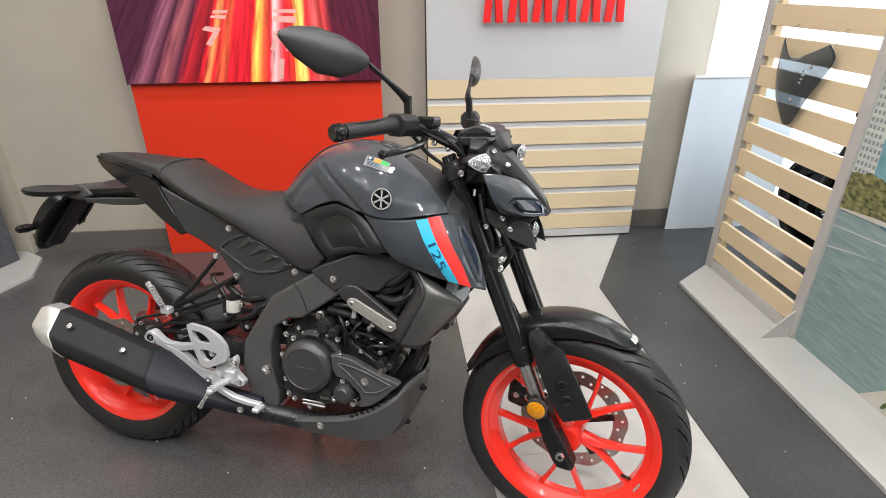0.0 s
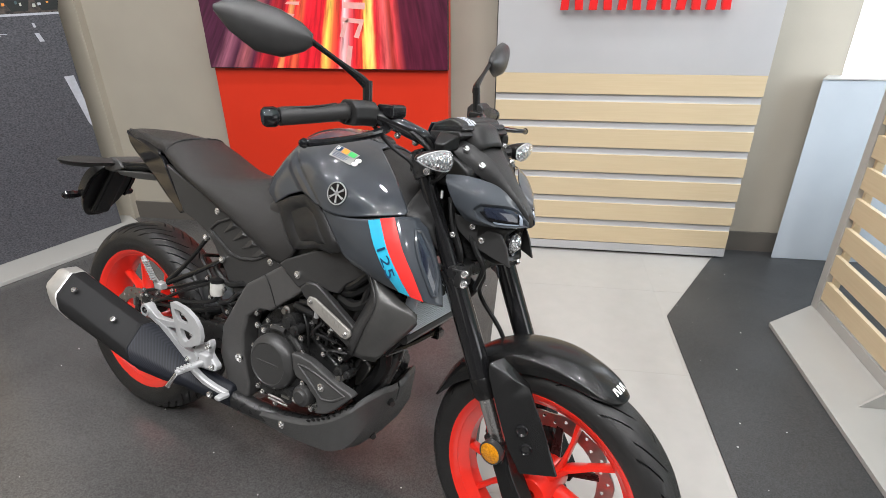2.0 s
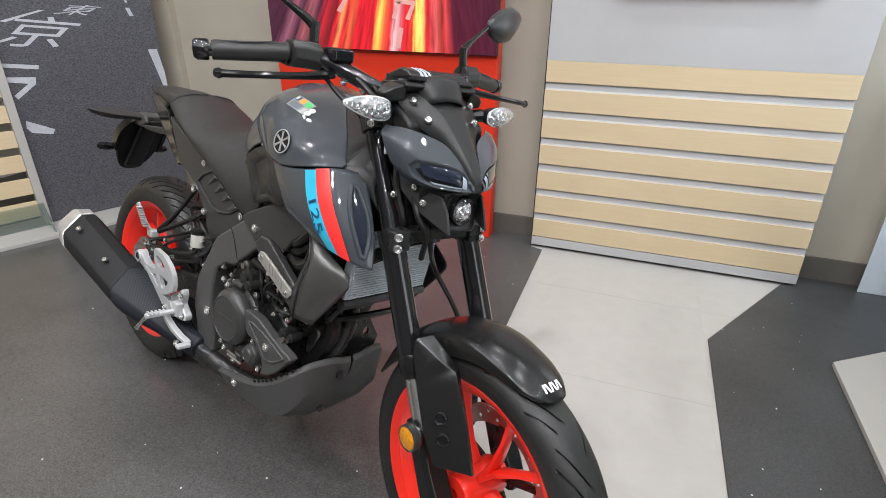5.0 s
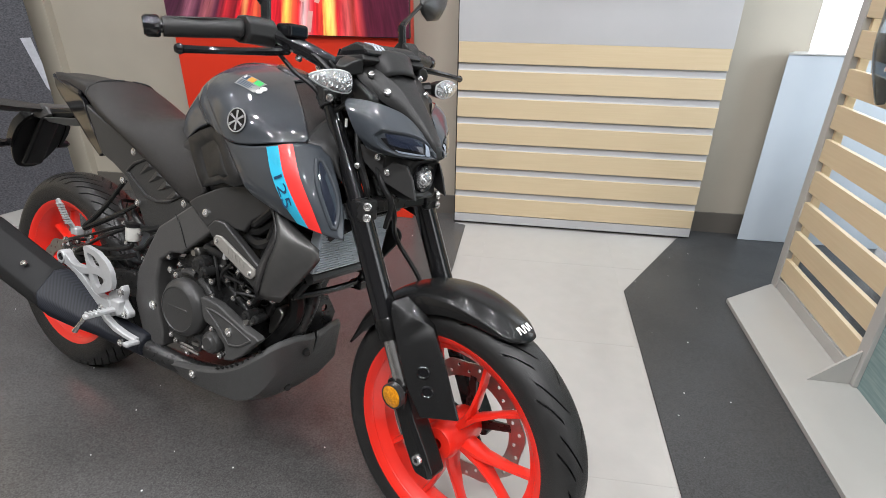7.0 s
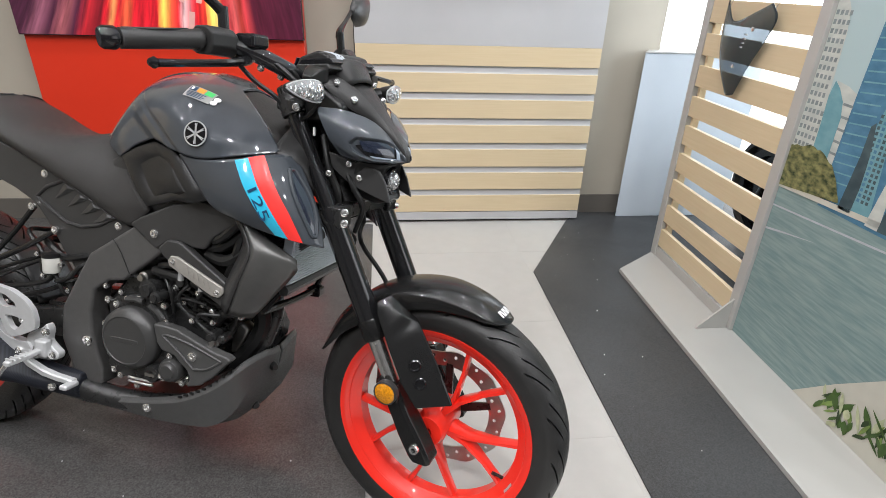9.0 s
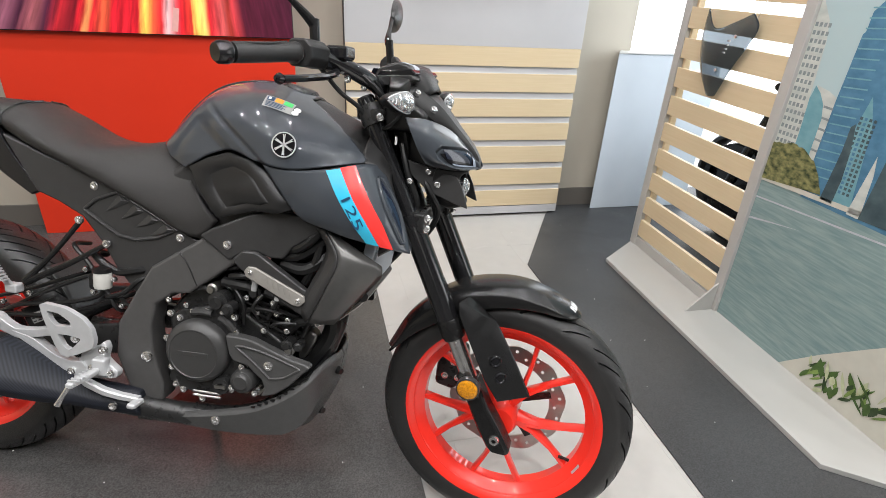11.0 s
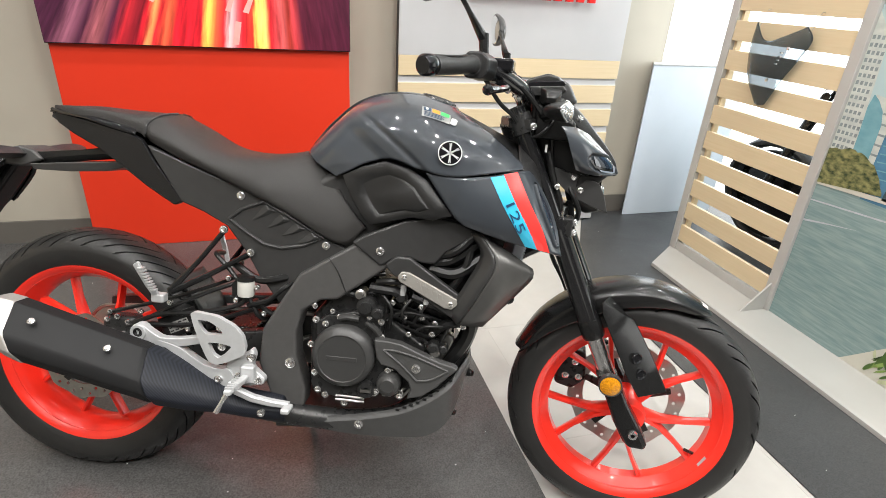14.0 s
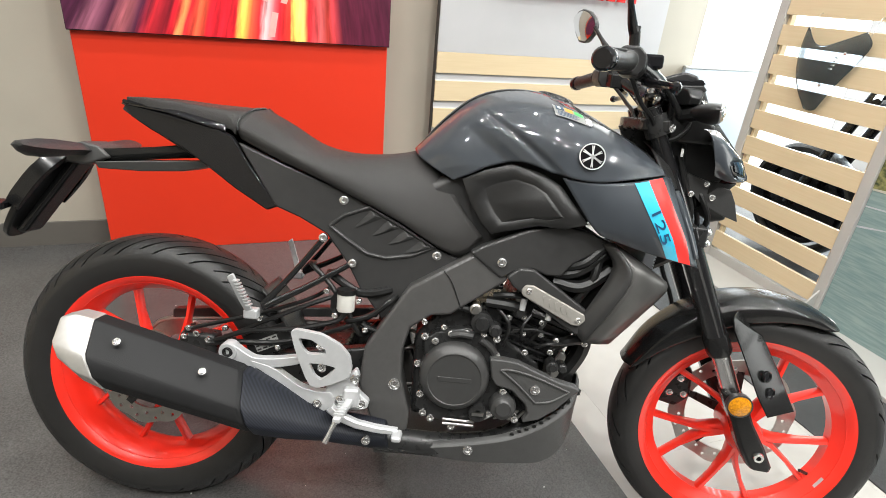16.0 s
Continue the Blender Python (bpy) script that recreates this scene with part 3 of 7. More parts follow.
for i in range(7):
    z1 = 0.905 - i * 0.125
    part("slat", box(SX0 + 0.001, SX1 - 0.001, SY - 0.001, SY + 0.0115, z1 - 0.091, z1), WOOD, slatwall, "", 0.0015)
    if i < 6:
        # sloped white insert at the back of the groove
        V = [(x, y, z) for x in (SX0 + 0.001, SX1 - 0.001) for y, z in ((SY + 0.0118, z1 - 0.096), (SY + 0.0085, z1 - 0.1190), (SY + 0.006, z1 - 0.1248), (SY + 0.0118, z1 - 0.1248))]
        part("groove_insert", (V, [(0, 1, 2, 3), (7, 6, 5, 4), (0, 4, 5, 1), (1, 5, 6, 2), (2, 6, 7, 3), (3, 7, 4, 0)]), WHITE_PANEL, slatwall, "white groove insert", smooth=0)
# sign: plain red shapes in place of a brand name
for i in range(6):
    x = 0.745 + i * 0.119
    for k, lean in ((0, 0.012), (1, -0.012)):
        x0 = x + k * 0.062
        q = [(x0, 1.172), (x0 + 0.034, 1.172), (x0 + 0.034 + lean, 1.332), (x0 + lean, 1.332)]
        part("sign_shape", plate(q, SY - 0.045, SY - 0.02), LETTER_RED, slatwall, "red acrylic sign shape", 0.002)


# white cabinet and the bright shop window
cab = thing("cabinet", "plain white display cabinet under the shop window", "cabinet")
part("body", slab([(1.905, 3.11), (2.55, 3.11), (2.55, 3.40), (2.10, 3.40)], (0.006, 0.885)), DAYLIT_PANEL, cab, "", 0.003)
part("top", slab([(1.902, 3.105), (2.56, 3.105), (2.56, 3.41), (2.10, 3.41)], (0.886, 0.892)), GREY_PANEL, cab, "thin pale top", 0.001)
glow = bpy.data.materials.new("overexposed_daylight")
glow.use_nodes = True
gb = glow.node_tree.nodes["Principled BSDF"]
gb.inputs["Base Color"].default_value = (0.8, 0.8, 0.8, 1)
gb.inputs["Emission Color"].default_value = (0.97, 0.985, 1.0, 1)
gb.inputs["Emission Strength"].default_value = 2.0
win = part("window_backdrop", box(1.9, 4.58, 4.12, 4.14, 0.0, CEIL), glow)
tagged(win, "overexposed daylight outside the shop window", "backdrop", "", "structure")
day = part("window_backdrop", box(4.78, 4.80, WIN[0] - 0.3, WIN[1] + 0.3, WIN[2] - 0.3, WIN[3] + 0.3), glow)
tagged(day, "overexposed daylight outside the side window", "backdrop", "", "structure")


# slatted stand with a printed street picture
def stand_right():
    st = thing("display_stand", "slatted maple display stand with a printed city road panel", "display stand")
    X = 1.92
    part("platform", slab([(1.665, 1.21), (1.665, 2.465), (1.895, 2.63), (2.02, 2.63), (2.02, 1.02), (1.90, 1.04)], (0.006, 0.024)), GREY_PANEL, st, "pale grey floor plate", 0.002)
    z1 = 2.0
    for y0, y1 in ((2.588, 2.632), (1.966, 2.010)):
        part("post", box(X - 0.03, X + 0.03, y0, y1, 0.0245, z1), PALE_FRAME, st, "pale grey post", 0.003)
    part("rail", box(X - 0.025, X + 0.025, 2.011, 2.587, 0.0245, 0.07), PALE_FRAME, st, "", 0.002)
    for i in range(15):
        z = 0.0815 + i * 0.1225
        part("slat", box(X - 0.026, X - 0.008, 2.011, 2.587, z, z + 0.083), WOOD, st, "", 0.0015)
    for y in (2.572, 2.012):
        part("batten", box(X - 0.0075, X + 0.022, y, y + 0.014, 0.0705, z1), WOOD, st, "narrow batten behind the slats", 0.001)
    V = [(x, y, z) for y in (1.982, 1.990) for x, z in ((1.765, 0.0245), (1.889, 0.0245), (1.889, 0.15))]
    part("gusset", (V, [(0, 1, 2), (5, 4, 3), (0, 3, 4, 1), (1, 4, 5, 2), (2, 5, 3, 0)]), PALE_FRAME, st, "triangular foot bracket")
    return st


right_stand = stand_right()


def print_shape(parent, m, pts, material, k, name="printed_shape"):
    """A flat printed area on a board: outline (along, up); k sets its layer."""
    n = len(pts)
    V = [tuple(m @ Vector((x, -0.0005 - 0.0004 * k, z))) for x, z in pts]
    return part(name, (V, [tuple(range(n))]), material, parent, "", smooth=0)


def day_mural():
    """City road by day. Along runs from the slats towards the camera."""
    m = pose(1.905, 1.965, 0.0245, 0, 0, -90)
    W, H = 0.86, 1.95
    board = part("picture_board", box(0, W, 0, 0.02, 0, H), SKY_PRINT, right_stand, "printed picture of a city road by day", 0.001, xf=m)

    def add(pts, material, k, name="printed_shape"):
        return print_shape(board, m, pts, material, k, name)

    add([(0, 0), (W, 0), (W, 0.62), (0, 0.578)], DAY_ROAD, 1, "printed_road")
    add([(0, 0.578), (W, 0.622), (W, 0.640), (0, 0.594)], PALE_PRINT, 7, "printed_rail")
    add([(0.0, 0.516), (0.45, 0.553), (W, 0.588), (W, 0.582), (0.45, 0.547), (0.0, 0.510)], ROAD_LINE, 2)
    add([(0.0, 0.432), (0.08, 0.448), (0.222, 0.472), (0.08, 0.442), (0.0, 0.424)], ROAD_LINE, 2)
    add([(0.335, 0.0), (0.46, 0.13), (0.584, 0.246), (W, 0.50), (W, 0.0)], PALE_PRINT, 2, "printed_pavement")
    # towers, from the farthest
    add([(0.0, 0.60), (0.075, 0.60), (0.086, 0.735), (0.066, 1.06), (0.052, 1.12), (0.0, 1.19)], TOWER_PALE, 1, "printed_tower")
    for i in range(17):
        for k in range(5):
            z, w = 0.70 + i * 0.025, 0.0165
            x = 0.004 + k * w
            if x + 0.010 < 0.086 - 0.06 * (z - 0.735):
                add([(x, z), (x + 0.0105, z + 0.001), (x + 0.0105, z + 0.014), (x, z + 0.013)], WINDOW_PRINT, 2, "window_pane")
    add([(0.100, 0.60), (0.178, 0.60), (0.177, 0.905), (0.140, 0.921), (0.093, 0.930)], TOWER_PALE, 2, "printed_tower")
    for i in range(6):
        add([(0.140, 0.70 + i * 0.034), (0.177, 0.698 + i * 0.034), (0.177, 0.705 + i * 0.034), (0.140, 0.707 + i * 0.034)], WINDOW_PRINT, 3, "window_band")
    add([(0.088, 0.62), (0.152, 0.62), (0.152, 0.70), (0.149, 0.835), (0.136, 0.879), (0.111, 0.911), (0.087, 0.929), (0.079, 0.886), (0.085, 0.79)], TOWER_TEAL, 4, "printed_tower")
    add([(0.176, 0.58), (0.50, 0.58), (0.48, 1.32), (0.30, 1.30), (0.187, 1.155), (0.187, 1.101), (0.180, 1.094), (0.174, 0.888)], TOWER_BLUE, 3, "printed_tower")
    for i in range(22):
        z = 0.66 + i * 0.028
        add([(0.182, z), (0.262, z + 0.006), (0.262, z + 0.010), (0.182, z + 0.004)], TOWER_TEAL, 4, "window_band")
    add([(0.268, 0.60), (0.356, 0.60), (0.322, 0.851), (0.286, 0.935), (0.272, 0.842)], TOWER_TEAL, 5, "printed_tower")
    for i in range(16):
        for k in range(4):
            add([(0.283 + k * 0.015 - 0.0006 * i, 0.64 + i * 0.015), (0.292 + k * 0.015 - 0.0006 * i, 0.64 + i * 0.015), (0.292 + k * 0.015 - 0.0006 * i, 0.649 + i * 0.015), (0.283 + k * 0.015 - 0.0006 * i, 0.649 + i * 0.015)], (TOWER_DARK, TOWER_BLUE, TOWER_DARK)[(i * 3 + k) % 3], 6, "window_pane")
    add([(0.248, 0.60), (0.292, 0.60), (0.295, 0.677), (0.288, 0.76), (0.270, 0.850), (0.257, 0.838), (0.259, 0.761)], TOWER_DARK, 7, "printed_tower")
    add([(0.350, 0.59), (0.395, 0.59), (0.385, 0.72), (0.372, 0.78)], TOWER_PALE, 7, "printed_tower")
    add([(0.392, 0.59), (0.60, 0.60), (0.62, 1.2), (0.42, 1.15)], TOWER_DARK, 8, "printed_tower")
    add([(0.60, 0.60), (W, 0.62), (W, 1.4), (0.64, 1.35)], TOWER_PALE, 8, "printed_tower")
    # bush with an uneven outline
    rnd = random.Random(4)
    top = [(0.24 * i / 20, 0.715 + 0.018 * math.sin(math.pi * i / 20 * 0.9 + 0.4) - 0.085 * max(0, i / 20 - 0.55) ** 1.5 / 0.3 + rnd.uniform(-0.006, 0.006)) for i in range(21)]
    add([(0.0, 0.585)] + top + [(0.245, 0.612)], BUSH_PRINT, 9, "printed_bush")
    # leafy clump at the foot: broad dark leaves among pale ones
    for i in range(46):
        x, z = 0.40 + 0.30 * rnd.random() ** 0.8, rnd.uniform(0.002, 0.07)
        z += 0.05 * max(0.0, (x - 0.50) / 0.2)
        a, L, w = rnd.uniform(-1.1, 0.9), rnd.uniform(0.035, 0.085), rnd.uniform(0.006, 0.014)
        q = [(x + a * L * f + w * math.sin(math.pi * f) * sg, z + L * f * (1 - 0.25 * abs(a))) for sg, fs in ((1, (0, 0.25, 0.5, 0.75, 1)), (-1, (0.75, 0.5, 0.25))) for f in fs]
        add(q, (LEAF_PRINT, PETAL_PRINT, LEAF_PRINT, DARK_LEAF, DAY_LEAF)[i % 5], 5 + i * 0.2, "printed_leaf")


day_mural()


# second stand, with a night road picture, at an angle
def stand_left():
    st = thing("display_stand", "slatted maple display stand with a printed night road panel", "display stand")
    # along runs towards the back wall
    d = math.atan2(0.911, 0.413)
    m = Matrix.Translation((-1.74 + 0.413 * (2.07 - 1.969), 2.95 + 0.911 * (2.07 - 1.969), 0)) @ Matrix.Rotation(d, 4, "Z")
    board = part("picture_board", box(-0.735, 0, 0, 0.025, 0.026, 2.0), NIGHT_ROAD, st, "printed picture of a night road with lane marks", 0.001, xf=m)
    part("platform", slab([(-1.75, -0.20), (-0.10, -0.22), (0.06, -0.08), (0.10, 0.12), (-1.75, 0.12)], (0.006, 0.025)), GREY_PANEL, st, "pale grey floor plate", 0.002, xf=m)
    part("post", box(-0.775, -0.736, -0.03, 0.03, 0.0255, 2.0), PALE_FRAME, st, "pale grey post", 0.003, xf=m)
    part("post", box(-1.44, -1.40, -0.03, 0.03, 0.0255, 2.0), PALE_FRAME, st, "pale grey post", 0.003, xf=m)
    for i in range(15):
        z = 0.0815 + i * 0.1225
        part("slat", box(-1.399, -0.776, -0.026, -0.008, z, z + 0.083), WOOD, st, "", 0.0015, xf=m)
    V = [(x, y, z) for x in (-0.760, -0.752) for y, z in ((-0.17, 0.0255), (-0.031, 0.0255), (-0.031, 0.15))]
    part("acrylic_foot", (V, [(0, 1, 2), (5, 4, 3), (0, 3, 4, 1), (1, 4, 5, 2), (2, 5, 3, 0)]), ACRYLIC, st, "clear acrylic foot bracket", xf=m)
    part("acrylic_stop", box(-1.38, -0.762, -0.036, -0.032, 0.0255, 0.15), ACRYLIC, st, "clear acrylic strip", xf=m)

    def add(pts, material, k=1, name="printed_mark"):
        return print_shape(board, m, pts, material, k, name)

    add([(-0.735, 1.130), (-0.512, 1.157), (-0.347, 1.166), (0, 1.168), (0, 2.0), (-0.735, 2.0)], CITY_LIGHTS, 1, "printed_city")
    add([(-0.735, 1.119), (-0.66, 1.131), (-0.512, 1.149), (-0.347, 1.158), (0, 1.160), (0, 1.170), (-0.347, 1.168), (-0.512, 1.159), (-0.66, 1.140), (-0.735, 1.128)], ROAD_LINE, 2, "printed_kerb")
    rnd = random.Random(9)
    for i in range(110):
        x, z = -0.72 + rnd.uniform(0, 0.70), 1.185 + rnd.uniform(0, 0.27)
        w, h = rnd.uniform(0.004, 0.022), rnd.uniform(0.005, 0.016)
        add([(x, z), (x + w, z + 0.1 * w), (x + w, z + h), (x, z + h)], (PALE_PRINT, ROAD_LINE, TOWER_DARK, TOWER_PALE, ORANGE_PRINT, PALE_PRINT)[i % 6], 3 + i % 3, "printed_window")
    for x in (-0.62, -0.40, -0.20, -0.07):
        add([(x, 1.178), (x + 0.07, 1.180), (x + 0.09, 1.24), (x + 0.06, 1.30), (x + 0.01, 1.28), (x - 0.02, 1.22)], DARK_TREE, 2, "printed_tree")
    add([(-0.52, 1.123), (-0.44, 1.127), (-0.44, 1.123), (-0.51, 1.119)], ROAD_LINE)
    add([(-0.40, 1.121), (-0.35, 1.125), (-0.35, 1.122), (-0.39, 1.118)], ROAD_LINE)
    # lane dashes
    add([(-0.065, 0.868), (-0.018, 0.868), (0.0, 0.74), (0.0, 0.60), (-0.012, 0.62)], ROAD_LINE)
    add([(-0.135, 1.08), (-0.115, 1.08), (-0.10, 1.04), (-0.122, 1.04)], ROAD_LINE)
    add([(-0.133, 1.125), (-0.122, 1.125), (-0.118, 1.105), (-0.130, 1.105)], ROAD_LINE)
    add([(-0.69, 1.03), (-0.52, 1.075), (-0.50, 1.073), (-0.67, 1.024)], ROAD_LINE)
    # painted characters lying on the road
    for body, at_, across_, up in (("\u6771", (-0.4731, 1.0600), (0.1644, -0.0101), (0.1000, 0.0467)), ("\u4eac", (-0.7633, 0.9415), (0.3050, -0.0348), (0.1715, 0.1392))):
        cu = bpy.data.curves.new("road_mark", "FONT")
        cu.body, cu.size = body, 1.0
        cu.materials.append(ROAD_LINE)
        raw = bpy.data.objects.new("road_mark", cu)
        me = bpy.data.meshes.new_from_object(raw)
        bpy.data.objects.remove(raw)
        me.transform(m @ Matrix(((across_[0], up[0], 0, at_[0]), (0, 0, -1, -0.0012), (across_[1], up[1], 0, at_[1]), (0, 0, 0, 1))))
        ob = new("road_mark", me)
        ob.parent = board
        ob["label"] = "white painted road character"
    for q in ([(-0.735, 0.844), (-0.588, 0.825), (-0.593, 0.806), (-0.735, 0.826)], [(-0.735, 0.780), (-0.615, 0.770), (-0.621, 0.738), (-0.712, 0.673), (-0.723, 0.692), (-0.653, 0.742), (-0.735, 0.757)], [(-0.71, 0.568), (-0.599, 0.509), (-0.613, 0.485), (-0.699, 0.505), (-0.716, 0.532)]):
        add(q, ROAD_LINE)
    return st


stand_left()

# tinted fly screen hung on the slats by two wires
SCREEN = [
    [(0.0, 0.0, 0.30), (0.055, -0.010, 0.245), (0.11, -0.020, 0.236), (0.17, -0.016, 0.26), (0.245, 0.0, 0.30)],
    [(-0.008, 0.004, 0.24), (0.055, -0.022, 0.20), (0.12, -0.035, 0.19), (0.19, -0.024, 0.21), (0.275, 0.006, 0.255)],
    [(-0.006, 0.006, 0.17), (0.055, -0.024, 0.14), (0.12, -0.036, 0.13), (0.18, -0.022, 0.15), (0.245, 0.006, 0.185)],
    [(0.025, 0.006, 0.08), (0.070, -0.012, 0.07), (0.12, -0.020, 0.065), (0.16, -0.010, 0.075), (0.195, 0.006, 0.10)],
    [(0.095, 0.008, -0.01), (0.108, 0.004, -0.012), (0.12, 0.002, -0.014), (0.132, 0.004, -0.012), (0.145, 0.008, -0.008)],
]
fm = pose(1.862, 2.43, 0.845, 0, 0, -90)
fly = thing("fly_screen", "dark smoked motorcycle fly screen hanging on the slats", "windscreen")
part("screen", net(SCREEN, 6, 6), SMOKE, fly, "", solid=0.003, smooth=60, xf=fm)
part("screen_edge", tube([SCREEN[0][0], SCREEN[1][0], SCREEN[2][0], SCREEN[3][0], SCREEN[4][0]], 0.003, 6), GLOSS, fly, xf=fm)
for u, v in ((3.2, 1.0), (2.6, 2.7)):
    part("screen_screw", lathe([(0.0, -0.004), (0.004, -0.004), (0.007, -0.002), (0.007, 0.002)], 14), CHROME, fly, xf=fm @ Matrix.Translation(net_at(SCREEN, u, v)) @ Matrix.Translation((0, -0.004, 0)))
for k in range(4):
    part("print_bar", box(0.165 + k * 0.004, 0.180 + k * 0.004, -0.029, -0.027, 0.155 + k * 0.014, 0.160 + k * 0.014), WHITE_PRINT, fly, "small white bar", xf=fm)
for x in (0.012, 0.262):
    part("wire", tube([(x, 0.0, 0.285), (x + 0.004, 0.016, 0.345), (x + 0.004, 0.034, 0.352)], 0.0012, 5), STEEL, fly, "thin steel wire", xf=fm)


# another motorcycle, seen in slivers behind the slats
def far_bike():
    b = thing("motorcycle", "black motorcycle parked behind the slatted stand", "motorcycle", pose(2.52, 1.30, 0.006, -7, 0, 91))
    tor = [(0.232 + 0.055 * (1 - math.cos(a)) * 0.5 + 0.02, 0.05 * math.sin(a)) for a in [2 * math.pi * k / 10 for k in range(10)]]
    for x in (0.0, 1.32):
        w = part("wheel", lathe(tor, 40, True), RUBBER, b, "black tyre on a black wheel", xf=Matrix.Translation((x, 0, 0.296)))
        part("rim", lathe([(0.205, -0.04), (0.235, -0.045), (0.24, 0), (0.235, 0.045), (0.205, 0.04)], 40, True), GLOSS, w, xf=Matrix.Translation((x, 0, 0.296)))
        part("brake_disc", lathe([(0.03, -0.03), (0.15, -0.03), (0.15, -0.025), (0.03, -0.025)], 32, True), DARKMETAL, w, xf=Matrix.Translation((x, 0, 0.296)))
        part("wheel_disc", lathe([(0.02, -0.012), (0.205, -0.012), (0.205, 0.012), (0.02, 0.012)], 32, True), GLOSS, w, xf=Matrix.Translation((x, 0, 0.296)))
    part("tank", net(both([[(0.55, 0, 0.86), (0.55, -0.08, 0.85), (0.57, -0.10, 0.80)], [(0.75, 0, 1.02), (0.75, -0.12, 0.97), (0.75, -0.15, 0.84)], [(1.0, 0, 0.95), (1.0, -0.12, 0.92), (1.0, -0.15, 0.80)]]), 5, 5), GLOSS, b, solid=0.004)
    part("seat", net(both([[(0.6, 0, 0.86), (0.6, -0.09, 0.85), (0.6, -0.12, 0.72)], [(0.35, 0, 0.85), (0.35, -0.11, 0.84), (0.35, -0.13, 0.76)], [(0.0, 0, 0.92), (0.0, -0.06, 0.91), (0.0, -0.07, 0.86)]]), 5, 5), VINYL, b, solid=0.01)
    part("engine", rings([[(x, y, z) for x, z in ((0.55, 0.28), (0.92, 0.30), (0.98, 0.66), (0.60, 0.80), (0.48, 0.6))] for y in (-0.13, 0.13)]), DARKMETAL, b, "", 0.03)
    for y in (-0.1, 0.1):
        part("fork", tube([(1.02, y, 0.98), (1.32, y, 0.30)], 0.026, 14, 1), SATIN, b)
    part("handlebar", tube([(0.90, -0.32, 0.93), (0.96, -0.2, 0.94), (1.0, 0, 0.92), (0.96, 0.2, 0.94), (0.90, 0.32, 0.93)], 0.016, 10), SATIN, b)


far_bike()

# crumbs of grit on the mats
rnd = random.Random(11)
crumbs = []
for i in range(70):
    x, y = (rnd.uniform(-1.4, 0.5), rnd.uniform(0.7, 2.9)) if i % 4 else (rnd.uniform(1.3, 1.62), rnd.uniform(1.2, 2.9))
    r = rnd.uniform(0.0012, 0.003)
    crumbs.append(moved(lathe([(0.0001, r), (r, 0.0), (0.0001, -r * 0.3)], 5), Matrix.Translation((x, y, 0.0065)) @ Matrix.Rotation(radians(90), 4, "X")))
tagged(part("grit", join(*crumbs), WHITE_PRINT), "scattered pale crumbs of grit on the floor mats", "grit", "", "stuff")

# pilaster beside the night picture
setting("pilaster", box(-2.6, -1.69, WALL_Y - 0.05, WALL_Y - 0.001, 0.0, CEIL), TAUPE, "shallow taupe pilaster on the back wall")

# floor tiles
tile_me = mesh_of("tile", box(-0.2996, 0.2996, -0.2996, 0.2996, -0.0008, 0.0), TILE)
for i in range(-6, 7):
    for j in range(-5, 5):
        ob = new("tile", tile_me)
        ob.parent = floor
        ob.location = (0.957 + 0.6 * i, 2.40 + 0.6 * j, 0)


# ---- the motorcycle: x ahead, y to its left, z up, rear axle at x = 0 ----
STEER = Matrix.Translation((1.085, 0, 0.82)) @ Matrix.Rotation(radians(-10), 4, Vector((-math.sin(radians(25)), 0, math.cos(radians(25))))) @ Matrix.Translation((-1.085, 0, -0.82))
bike = thing("motorcycle", "dark grey naked motorcycle with fluorescent red wheels on its side stand", "motorcycle", pose(-0.577, 1.718, 0.006, -14.5, 0, -20.5))


def bolt(parent, p, r=0.008, d=(0, -1, 0), xf=None, name="bolt", material=None):
    """A hexagon socket bolt with a flange and a dished head."""
    prof = [(0.0, 0.0015), (r * 0.42, 0.0015), (r * 0.5, 0.005), (r * 0.72, 0.0048), (r * 0.8, 0.003), (r * 1.1, 0.0022), (r * 1.15, 0.0), (r * 1.15, -0.004)]
    return part(name, lathe(prof, 12), material or CHROME, parent, "", xf=(xf or Matrix.Identity(4)) @ along(p, d), smooth=40)


